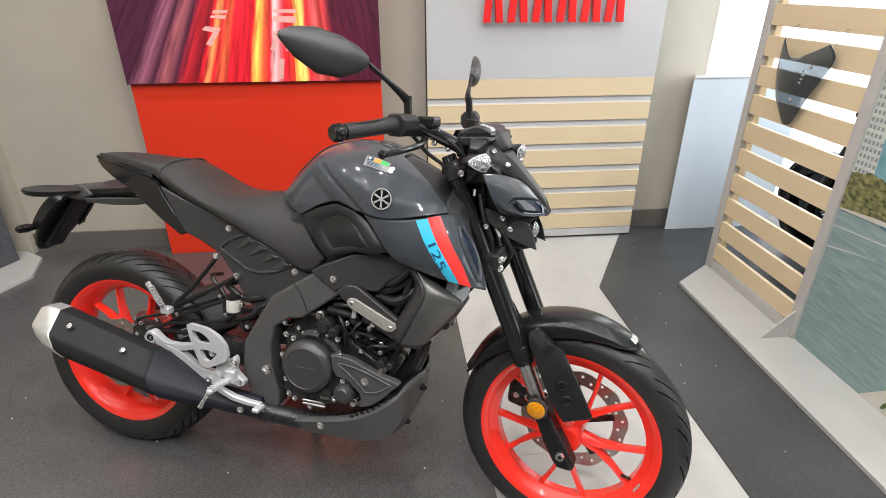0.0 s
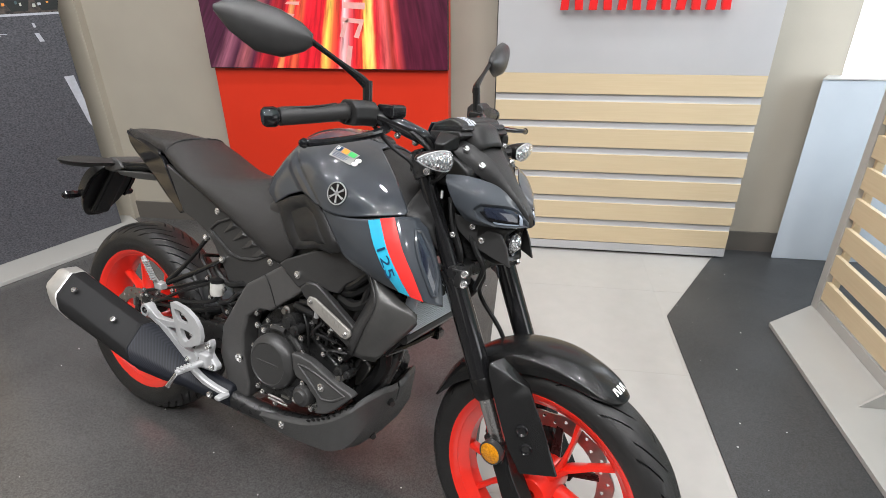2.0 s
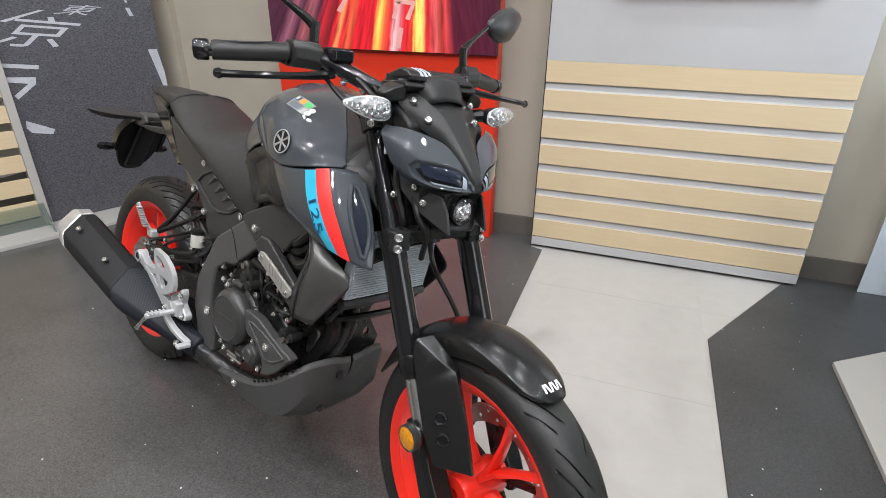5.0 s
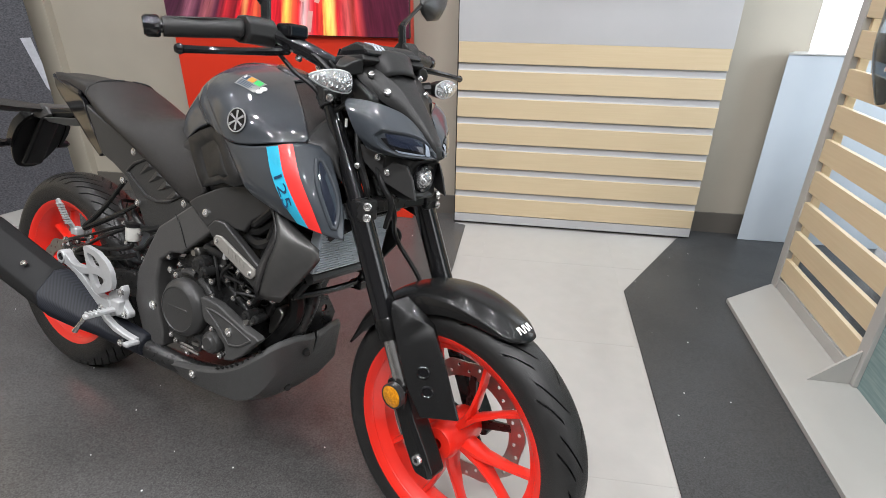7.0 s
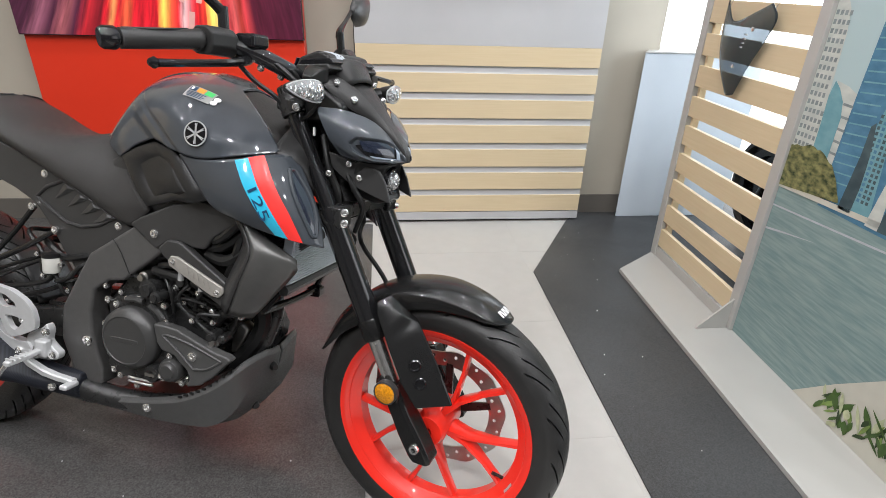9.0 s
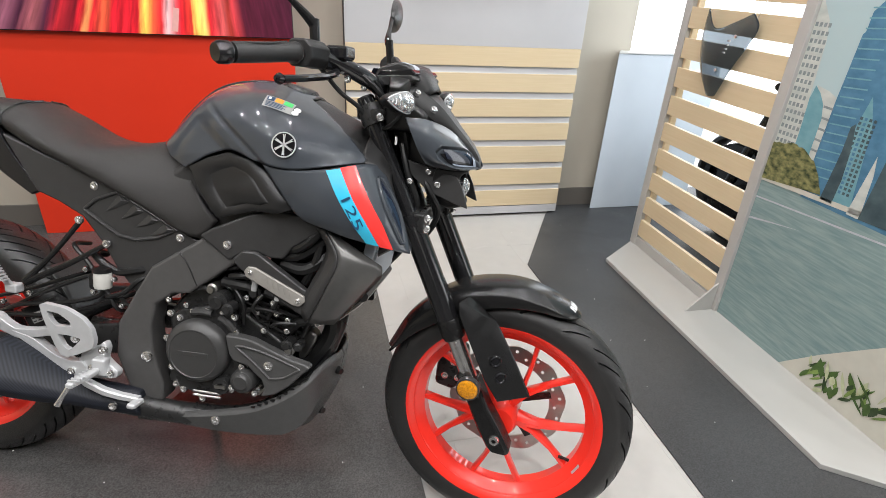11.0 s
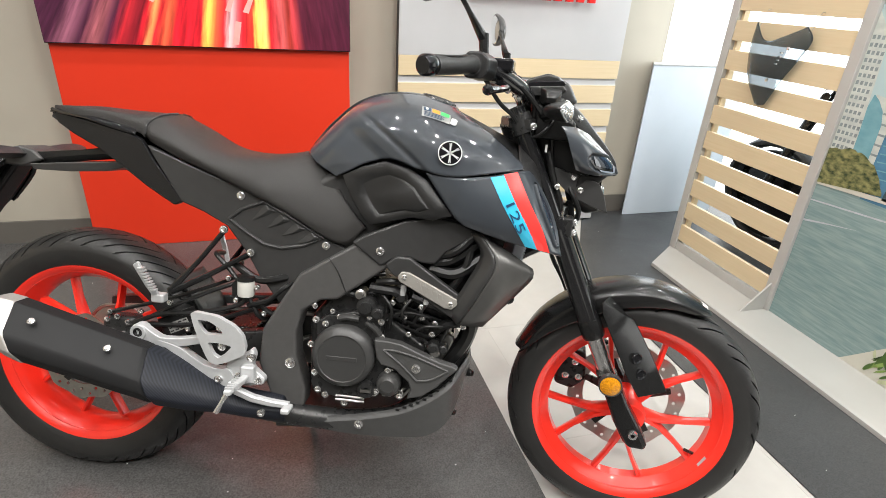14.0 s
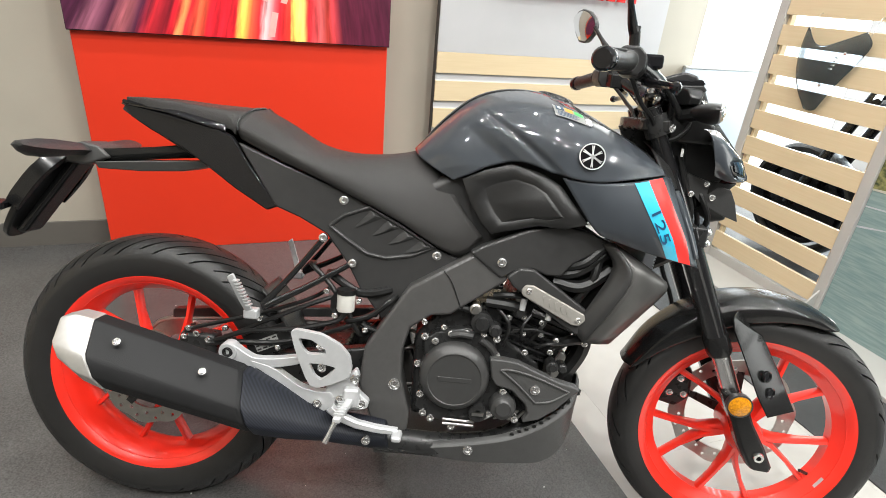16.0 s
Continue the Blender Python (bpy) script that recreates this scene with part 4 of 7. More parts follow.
# -- wheels --
def wheel(name, centre, R, half, rim_half, xf, label, disc_side, disc_r, NG, spans, deep):
    C = Matrix.Translation(centre)
    m = (xf or Matrix.Identity(4)) @ C
    hub = part(name, lathe([(0.012, -0.062), (0.034, -0.060), (0.04, -0.045), (0.036, 0.0), (0.04, 0.045), (0.034, 0.060), (0.012, 0.062)], 28, True), RED, bike, label, xf=m)
    # tyre: mesh columns follow the sweep of the grooves
    prof = []
    for i in range(49):
        a = math.pi * (i / 48 - 0.5)
        v = math.sin(a)
        y = half * math.copysign(abs(v) ** 0.9, v)
        crown = R - (half * 0.62) * (1 - math.cos(a * 0.86)) - 0.012 * abs(v) ** 3
        prof.append((crown, y, v))
    prof = [(0.224, -rim_half + 0.004, -1.2), (0.236, -rim_half - 0.004, -1.15)] + prof + [(0.236, rim_half + 0.004, 1.15), (0.224, rim_half - 0.004, 1.2)]
    K = 10
    STEP = (0.0, 0.015, 0.150, 0.165, 0.22, 0.36, 0.50, 0.64, 0.78, 0.90)
    V, F = [], []
    n = len(prof)
    nrm = []
    for i in range(n):
        (r0, y0, _), (r1, y1, _) = prof[max(i - 1, 0)], prof[min(i + 1, n - 1)]
        q = Vector((y1 - y0, r0 - r1)).normalized()
        nrm.append(q)
    for s in range(NG * K):
        k, g = s % K, s // K
        for (r, y, v), q in zip(prof, nrm):
            a = 2 * math.pi * ((g + STEP[k]) / NG) + 0.42 * min(abs(v), 1) ** 1.2
            side_on = g % 2 == (0 if v > 0 else 1)
            lo, hi = spans[0] if side_on else spans[1]
            w = max(0.0, min(1.0, (abs(v) - lo) / 0.08, (hi - abs(v)) / 0.06)) if k in (1, 2) else 0.0
            d = deep * w
            V.append(((r - d * q.x) * math.cos(a), y - d * q.y, (r - d * q.x) * math.sin(a)))
    for s in range(NG * K):
        t = (s + 1) % (NG * K)
        for i in range(n - 1):
            F.append((s * n + i, s * n + i + 1, t * n + i + 1, t * n + i))
    part("tyre", (V, F), RUBBER, hub, "black treaded rubber tyre", xf=m, smooth=32)
    h = rim_half
    rp = [(0.229, -h), (0.231, -h + 0.004), (0.222, -h + 0.010), (0.214, -h + 0.022), (0.200, -0.012), (0.200, 0.012), (0.214, h - 0.022), (0.222, h - 0.010), (0.231, h - 0.004), (0.229, h), (0.219, h - 0.003), (0.207, h - 0.018), (0.191, 0.014), (0.191, -0.014), (0.207, -h + 0.018), (0.219, -h + 0.003)]
    part("rim", lathe(rp, 96, True), RED, hub, "fluorescent red cast rim", xf=m)
    for rr, yy in ((0.2125, -h + 0.013), (0.2125, h - 0.013), (0.2005, -0.017), (0.2005, 0.017)):
        part("rim_ridge", lathe([(rr + 0.0022 * math.cos(a), yy + 0.0022 * math.sin(a)) for a in [math.pi * k / 3 for k in range(6)]], 72, True), RED, hub, "", xf=m)
    for i in range(5):
        for sgn in (-1, 1):
            a0, a1 = math.radians(90 + 72 * i + 36), math.radians(90 + 72 * i + 36 + sgn * 17)
            pts = []
            for f, w, d in ((0.0, 0.0088, 0.026), (0.3, 0.0064, 0.019), (0.65, 0.0052, 0.013), (1.0, 0.0070, 0.012)):
                r = 0.034 + (0.197 - 0.034) * f
                a = a0 + (a1 - a0) * min(1, f * 1.15)
                u = Vector((math.cos(a), 0, math.sin(a)))
                t = Vector((-math.sin(a), 0, math.cos(a)))
                c = u * r
                pts.append([tuple(c + t * (w * x) + Vector((0, d * y, 0))) for x, y in ((-0.6, -1), (0.6, -1), (1, -0.5), (1, 0.5), (0.6, 1), (-0.6, 1), (-1, 0.5), (-1, -0.5))])
            part("spoke", rings(pts), RED, hub, "", xf=m, smooth=50)
    # brake disc with a wavy rim and holes
    y = disc_side * (rim_half * 0.9 + 0.012)
    def circle(r, n, wave=0.0, cx=0.0, cz=0.0):
        return [(cx + (r + wave * math.sin(20 * math.pi * k / n)) * math.cos(2 * math.pi * k / n), cz + (r + wave * math.sin(20 * math.pi * k / n)) * math.sin(2 * math.pi * k / n)) for k in range(n)]

    holes = [circle(disc_r - 0.036, 60)]
    for k in range(30):
        a, r = 2 * math.pi * k / 30, disc_r - (0.011 if k % 2 else 0.023)
        holes.append(circle(0.0042, 8, 0.0, r * math.cos(a), r * math.sin(a)))
    disc = part("brake_disc", holed(circle(disc_r, 100, 0.003), holes, y - 0.002, y + 0.002), STEEL, hub, "drilled steel brake disc", xf=m)
    V, F = [], []
    for i in range(5):
        a = 2 * math.pi * i / 5 + 0.3
        u, t = Vector((math.cos(a), 0, math.sin(a))), Vector((-math.sin(a), 0, math.cos(a)))
        loop = [[tuple(u * r + t * w * x + Vector((0, y + 0.003 * q, 0))) for x, q in ((-1, -1), (1, -1), (1, 1), (-1, 1))] for r, w in ((0.03, 0.012), (disc_r - 0.03, 0.008))]
        v, f = rings(loop)
        F += [tuple(k + len(V) for k in g) for g in f]
        V += v
    part("disc_carrier", (V, F), DARKMETAL, hub, "", xf=m)
    # valve stem and balance weight
    part("valve", tube([(0.19, -0.01, 0.0), (0.165, -0.02, 0.0)], 0.004, 8), DARKMETAL, hub, "", xf=m @ Matrix.Rotation(0.5, 4, "Y"))
    w = lathe([(0.208, -h + 0.020), (0.2065, -h + 0.018), (0.2095, -h + 0.012), (0.211, -h + 0.014)], 90, True)
    keep = [f for f in w[1] if all(i // 4 < 3 for i in f)]
    part("balance_weight", (w[0], keep), ALU, hub, "grey balance weight", xf=m @ Matrix.Rotation(0.55, 4, "Y"))
    return hub


rear_wheel = wheel("rear_wheel", (0, 0, 0.308), 0.312, 0.068, 0.060, None, "fluorescent red ten-spoke rear wheel", -1, 0.110, 44, ((0.04, 0.86), (0.16, 0.94)), 0.0095)
front_wheel = wheel("front_wheel", (1.350, 0, 0.294), 0.294, 0.051, 0.045, STEER, "fluorescent red ten-spoke front wheel", 1, 0.141, 34, ((0.10, 0.74), (0.50, 0.93)), 0.0085)

# -- tank --
TANK = [
    [(0.545, 0, 0.862), (0.546, -0.035, 0.860), (0.556, -0.070, 0.848), (0.585, -0.100, 0.830), (0.630, -0.122, 0.808)],
    [(0.600, 0, 0.926), (0.600, -0.046, 0.917), (0.605, -0.086, 0.893), (0.622, -0.116, 0.860), (0.660, -0.132, 0.822)],
    [(0.660, 0, 0.978), (0.660, -0.056, 0.966), (0.664, -0.102, 0.938), (0.678, -0.130, 0.892), (0.700, -0.140, 0.843)],
    [(0.730, 0, 1.001), (0.730, -0.062, 0.987), (0.735, -0.122, 0.957), (0.745, -0.156, 0.915), (0.755, -0.158, 0.855)],
    [(0.810, 0, 0.998), (0.810, -0.066, 0.984), (0.815, -0.138, 0.952), (0.822, -0.186, 0.902), (0.825, -0.186, 0.838)],
    [(0.890, 0, 0.970), (0.890, -0.066, 0.958), (0.893, -0.136, 0.931), (0.896, -0.190, 0.886), (0.890, -0.197, 0.832)],
    [(0.970, 0, 0.934), (0.970, -0.056, 0.926), (0.972, -0.116, 0.908), (0.975, -0.172, 0.876), (0.970, -0.190, 0.846)],
    [(1.020, 0, 0.912), (1.020, -0.045, 0.906), (1.022, -0.090, 0.893), (1.024, -0.138, 0.874), (1.022, -0.165, 0.856)],
]


def fold(p):
    """Sideways push of the flank: a crease runs from the shoulder down and forward to the wing."""
    x, y, z = p
    f = (0.932 - z) / (0.932 - 0.830)
    if not -0.35 < f < 1.2 or abs(y) < 0.09:
        return p
    d = x - (0.712 + 0.135 * f + 0.02 * f * (1 - f))
    w = max(0.0, min(1.0, (f + 0.35) / 0.5, (1.2 - f) / 0.3, (abs(y) - 0.09) / 0.04))
    push = 0.0060 * math.exp(-max(d, 0) / 0.055) if d > 0 else 0.0060 + 0.012 * max(-1.0, d / 0.030) * (1 if d > -0.06 else math.exp((d + 0.06) / 0.05))
    return (x, y + math.copysign(push * w, y), z)


def tank_front(p):
    """True on the unpainted cover before the filler, between the two tips of the tank."""
    x, y, z = p
    return x > 0.875 and abs(y) < 0.050 + 0.72 * (x - 0.875)


def cut(vf, planes):
    """Split faces where planes (point, normal) cross them."""
    me = bpy.data.meshes.new("cut")
    me.from_pydata(vf[0], [], vf[1])
    bm = bmesh.new()
    bm.from_mesh(me)
    for co, no in planes:
        n = Vector(no).normalized()
        for v in bm.verts:
            d = (v.co - Vector(co)).dot(n)
            if abs(d) < 0.002 and v.co.x > 0.86:
                v.co -= n * d
        bmesh.ops.bisect_plane(bm, geom=bm.verts[:] + bm.edges[:] + bm.faces[:], dist=1e-5, plane_co=co, plane_no=no)
    bm.verts.index_update()
    out = [tuple(v.co) for v in bm.verts], [tuple(v.index for v in f.verts) for f in bm.faces]
    bm.free()
    bpy.data.meshes.remove(me)
    return out


TANK_VF = relax(net(both(TANK), 14, 14), 14)
TANK_VF = cut(([fold(p) for p in TANK_VF[0]], TANK_VF[1]), [((0.875, 0, 0), (1, 0, 0)), ((0.875, 0.050, 0), (0.72, -1, 0)), ((0.875, -0.050, 0), (0.72, 1, 0))])


def some_faces(vf, keep):
    """The faces of vf whose middle passes keep, with their points."""
    V, F, seen = [], [], {}
    for f in vf[1]:
        if keep(tuple(sum(vf[0][i][k] for i in f) / len(f) for k in range(3))):
            F.append(tuple(seen.setdefault(i, len(seen)) for i in f))
    V = [vf[0][i] for i in seen]
    return V, F


tank = part("fuel_tank", some_faces(TANK_VF, lambda p: not tank_front(p)), PAINT, bike, "glossy storm grey fuel tank", solid=0.004, smooth=50)
part("tank_front_cover", moved(some_faces(TANK_VF, tank_front), Matrix.Translation((0.002, 0, -0.006))), NOSE_BLACK, tank, "matte black cover before the filler", solid=0.004, smooth=60)
part("tank_ridge", net([[(x - 0.004, y, z + 0.003 - 2.6 * y * y) for y in (-0.040, 0, 0.040)] for x, z in ((0.560, 0.872), (0.600, 0.922), (0.660, 0.974), (0.730, 0.997), (0.810, 0.994), (0.880, 0.970))], 3, 5), MATTE, tank, "black strip along the tank ridge", solid=0.003, smooth=60)
part("fuel_cap", lathe([(0.0, 0.005), (0.030, 0.005), (0.036, 0.004), (0.040, 0.001), (0.043, -0.003), (0.043, -0.02)], 32), DARKMETAL, tank, "black fuel filler cap", xf=along((0.83, 0, 0.990), (0.25, 0, 1)))


def on_net(rows, u, v, lift=0.002):
    """Pose on a net's surface: y along its outward normal on the right side."""
    e = 0.03
    du = Vector(net_at(rows, u + e, v)) - Vector(net_at(rows, u - e, v))
    dv = Vector(net_at(rows, u, v + e)) - Vector(net_at(rows, u, v - e))
    n = du.cross(dv).normalized()
    if n.y > 0:
        n = -n
    z = Vector((0, 0, 1))
    z = (z - n * z.dot(n)).normalized()
    x = z.cross(-n) * -1
    m = Matrix((x, -n, z)).transposed()
    if m.determinant() < 0:
        m = Matrix((-x, -n, z)).transposed()
    p = Vector(net_at(rows, u, v)) + n * lift
    return Matrix.Translation(p) @ m.to_4x4()


# round badge: ring, disc and three plain bars
def badge(m):
    ring = part("tank_badge", lathe([(0.0240, -0.001), (0.0240, -0.003), (0.0218, -0.003), (0.0218, -0.001)], 40, True), BADGE, tank, "round silver tank badge", xf=m)
    part("badge_disc", lathe([(0.0, -0.0020), (0.0218, -0.0018), (0.0218, 0.002)], 32), GLOSS, ring, xf=m)
    for k in range(3):
        part("badge_bar", plate([(-0.0026, -0.0196), (-0.0010, -0.0196), (0.0, -0.0150), (0.0010, -0.0196), (0.0026, -0.0196), (0.0017, -0.0105), (0.0017, 0.0105), (0.0026, 0.0196), (0.0010, 0.0196), (0.0, 0.0150), (-0.0010, 0.0196), (-0.0026, 0.0196), (-0.0017, 0.0105), (-0.0017, -0.0105)], -0.003, -0.001), BADGE, ring, xf=m @ Matrix.Rotation(math.radians(60 * k), 4, "Y"))


badge(on_net(TANK, 3.25, 4.72, 0.001))
# sticker on the tank's shoulder
lab = part("warning_label", net(TANK, 10, 10, 1.68, 2.20, 3.90, 4.66, 0.0022), SILVER_PRINT, tank, "silver energy label with orange and green fields")
part("label_field", net(TANK, 10, 10, 1.72, 1.92, 4.17, 4.37, 0.0032), ORANGE_PRINT, lab)
part("label_field", net(TANK, 10, 10, 1.72, 1.92, 4.40, 4.62, 0.0032), GREEN_PRINT, lab)
part("label_field", net(TANK, 10, 10, 1.72, 1.92, 3.95, 4.14, 0.0032), DECAL_DARK, lab)
part("label_field", net(TANK, 10, 10, 1.76, 1.88, 3.99, 4.06, 0.0040), WHITE_PRINT, lab)
for k in range(4):
    part("label_line", net(TANK, 10, 10, 1.97 + k * 0.055, 1.995 + k * 0.055, 3.97, 4.49 - 0.06 * (k % 2), 0.0032), DECAL_DARK, lab)
for k in range(2):
    part("round_sticker", lathe([(0.0, -0.001), (0.0068, -0.001), (0.0068, 0.001)], 16), WHITE_PRINT, tank, "round white sticker", xf=on_net(TANK, 2.08 - k * 0.17, 4.74 + 0.02 * k, 0.002))

# -- tank wings with stripes --
WING = [
    [(0.829, -0.187, 0.834), (0.890, -0.197, 0.830), (0.955, -0.197, 0.838), (1.005, -0.186, 0.850), (1.032, -0.160, 0.853), (1.050, -0.130, 0.848)],
    [(0.862, -0.189, 0.790), (0.920, -0.203, 0.788), (0.982, -0.207, 0.790), (1.035, -0.194, 0.792), (1.064, -0.166, 0.792), (1.085, -0.134, 0.785)],
    [(0.892, -0.190, 0.752), (0.955, -0.202, 0.744), (1.013, -0.205, 0.742), (1.066, -0.190, 0.740), (1.092, -0.164, 0.737), (1.108, -0.138, 0.730)],
    [(0.912, -0.186, 0.734), (0.985, -0.190, 0.714), (1.040, -0.188, 0.702), (1.088, -0.178, 0.692), (1.112, -0.162, 0.686), (1.122, -0.148, 0.682)],
]


def wing(side):
    fl = (lambda vf: vf) if side < 0 else flip
    w = part("tank_wing", fl(relax(net(WING, 8, 8), 4)), PAINT, bike, "glossy grey tank side cover with stripes", solid=0.004, smooth=60)
    part("cyan_stripe", fl(net(WING, 16, 8, 2.02, 2.50, 0.04, 2.96, -0.0012)), CYAN, w, "cyan stripe")
    part("red_stripe", fl(net(WING, 16, 8, 2.50, 3.12, 0.02, 2.97, -0.0012)), DECAL_RED, w, "red stripe")
    V, F, edge = [], [], [[], []]
    for j in range(25):
        f = j / 24
        v, c, h = 0.42 + 2.20 * f, 4.26 - 0.20 * f + 0.10 * math.sin(math.pi * f), 0.03 + 0.44 * math.sin(math.pi * min(1, f * 0.92 + 0.04)) ** 0.7
        for i in range(7):
            u = c - h + 2 * h * i / 6
            e = 0.02
            p = Vector(net_at(WING, u, v))
            n = (Vector(net_at(WING, u + e, v)) - Vector(net_at(WING, u - e, v))).cross(Vector(net_at(WING, u, v + e)) - Vector(net_at(WING, u, v - e))).normalized()
            V.append(tuple(p - n * 0.0016))
            if i in (0, 6):
                edge[i // 6].append(tuple(p - n * 0.0012))
    for j in range(24):
        for i in range(6):
            F.append((j * 7 + i, j * 7 + i + 1, (j + 1) * 7 + i + 1, (j + 1) * 7 + i))
    part("intake_inset", fl((V, F)), LENS_DARK, w, "dark leaf-shaped intake inset")
    part("intake_edge", fl(tube(edge[0] + edge[1][::-1] + edge[0][:1], 0.0046, 8, 1, False)), PAINT, w, "raised grey rim")
    return w


right_wing = wing(-1)
wing(1)
number = bpy.data.curves.new("number", "FONT")
number.body, number.size, number.align_x, number.align_y, number.extrude = "125", 0.0262, "CENTER", "CENTER", 0.0003
number.materials.append(DECAL_DARK)
nob = new("number_text", number)
nob.parent = right_wing
mm = on_net(WING, 2.23, 1.54, 0.0018)
nob.matrix_basis = mm @ Matrix.Rotation(math.radians(90), 4, "X") @ Matrix.Rotation(math.radians(-62), 4, "Z") @ Matrix.Diagonal((1.95, 1, 1, 1))
nob["label"] = "dark blue model number"

# -- knee pads --
KNEE = [(0.648, 0.812, 0.004), (0.690, 0.834, 0), (0.740, 0.850, -0.008), (0.795, 0.838, -0.024), (0.832, 0.818, -0.036), (0.868, 0.775, -0.044), (0.888, 0.752, -0.046), (0.850, 0.738, -0.036), (0.800, 0.738, -0.024), (0.748, 0.722, -0.010), (0.712, 0.712, -0.004), (0.690, 0.735, 0), (0.668, 0.768, 0.003)]


def inset(outline, f, shift):
    cx, cz = sum(p[0] for p in outline) / len(outline), sum(p[1] for p in outline) / len(outline)
    return [(cx + (p[0] - cx) * f, cz + (p[1] - cz) * f, (p[2] if len(p) > 2 else 0) + shift) for p in outline]


def dished(outline, y, depth, f=0.8, edge=0.006):
    """A panel with a raised rim, a groove and a raised field."""
    loops = [(outline, 1.0, 0.02), (outline, 1.0, edge * 0.3), (outline, 0.985, 0.0), (outline, f + 0.05, -0.0006), (outline, f + 0.03, depth), (outline, f, depth * 0.3), (outline, f * 0.9, -0.0008)]
    return rings([[(p[0], y + p[2], p[1]) for p in inset(o, k, s)] for o, k, s in loops])


for fl in ((lambda vf: vf), flip):
    part("knee_pad", fl(dished(KNEE, -0.139, 0.0008, 0.60, 0.004)), NOSE_BLACK, bike, "textured black knee pad", smooth=60)

# -- seats --
SEAT = [
    [(0.565, 0, 0.862), (0.572, -0.045, 0.855), (0.615, -0.092, 0.805), (0.668, -0.120, 0.735), (0.700, -0.120, 0.700)],
    [(0.510, 0, 0.846), (0.515, -0.068, 0.838), (0.555, -0.112, 0.785), (0.615, -0.126, 0.705), (0.645, -0.122, 0.660)],
    [(0.425, 0, 0.838), (0.425, -0.085, 0.830), (0.450, -0.124, 0.795), (0.495, -0.131, 0.745), (0.520, -0.125, 0.722)],
    [(0.345, 0, 0.850), (0.340, -0.085, 0.842), (0.345, -0.122, 0.820), (0.358, -0.126, 0.800), (0.368, -0.120, 0.785)],
    [(0.275, 0, 0.888), (0.268, -0.078, 0.880), (0.264, -0.112, 0.856), (0.268, -0.118, 0.838), (0.274, -0.112, 0.820)],
    [(0.220, 0, 0.914), (0.210, -0.068, 0.906), (0.198, -0.098, 0.884), (0.198, -0.104, 0.866), (0.204, -0.098, 0.848)],
]
part("rider_seat", relax(net(both(SEAT), 6, 6), 8), VINYL, bike, "black vinyl rider seat", solid=0.01, smooth=60)
PILLION = [
    [(0.222, 0, 0.900), (0.212, -0.066, 0.892), (0.196, -0.094, 0.872), (0.192, -0.098, 0.856)],
    [(0.205, 0, 0.912), (0.195, -0.064, 0.905), (0.180, -0.092, 0.892), (0.176, -0.096, 0.866)],
    [(0.120, 0, 0.914), (0.112, -0.058, 0.909), (0.102, -0.084, 0.904), (0.102, -0.090, 0.876)],
    [(0.020, 0, 0.917), (0.020, -0.048, 0.913), (0.014, -0.068, 0.911), (0.014, -0.074, 0.892)],
    [(-0.058, 0, 0.912), (-0.054, -0.030, 0.910), (-0.054, -0.044, 0.911), (-0.052, -0.048, 0.900)],
]
part("pillion_seat", net(both(PILLION), 6, 6), VINYL, bike, "black vinyl pillion seat", solid=0.01, smooth=60)
for fl in ((lambda vf: vf), flip):
    part("seat_piping", fl(tube([(0.222, -0.012, 0.914), (0.213, -0.066, 0.907), (0.199, -0.098, 0.884), (0.200, -0.105, 0.864)], 0.0022, 6)), DARKMETAL, bike, "seat seam")

# -- tail --
TAIL = [(-0.062, 0.895, 0.050), (-0.045, 0.897, 0.046), (0.05, 0.884, 0.014), (0.165, 0.862, -0.006), (0.190, 0.852, -0.010), (0.225, 0.800, -0.012), (0.285, 0.722, -0.012), (0.262, 0.712, -0.010), (0.195, 0.748, -0.002), (0.134, 0.787, 0.006), (0.083, 0.818, 0.014), (0.005, 0.850, 0.030), (-0.040, 0.872, 0.042)]
for fl in ((lambda vf: vf), flip):
    part("tail_panel", fl(plate(TAIL, -0.098, -0.082)), GLOSS, bike, "glossy black tail panel", 0.004)
    part("tail_edge", fl(tube([(-0.06, -0.046, 0.902), (0.05, -0.080, 0.887), (0.168, -0.102, 0.864)], 0.004, 8)), GLOSS, bike)
for fl in ((lambda vf: vf), flip):
    part("tail_top", fl(net([[(-0.056, -0.043, 0.905), (0.05, -0.077, 0.897), (0.110, -0.090, 0.886), (0.172, -0.100, 0.874)], [(-0.064, -0.049, 0.897), (0.05, -0.087, 0.887), (0.110, -0.099, 0.874), (0.176, -0.106, 0.860)]], 4, 3)), GLOSS, bike, "glossy tail edge strip", solid=0.003)
part("tail_core", net(both([[(0.25, 0, 0.80), (0.25, -0.06, 0.79), (0.25, -0.07, 0.74)], [(0.1, 0, 0.84), (0.1, -0.055, 0.83), (0.1, -0.06, 0.80)], [(-0.05, 0, 0.885), (-0.05, -0.03, 0.88), (-0.05, -0.035, 0.872)]]), 4, 4), MATTE, bike, "", solid=0.01)
part("tail_lamp", plate([(-0.066, 0.885), (-0.056, 0.900), (-0.045, 0.900), (-0.045, 0.872)], -0.045, 0.045), LENS_DARK, bike, "smoked tail lamp", 0.004)
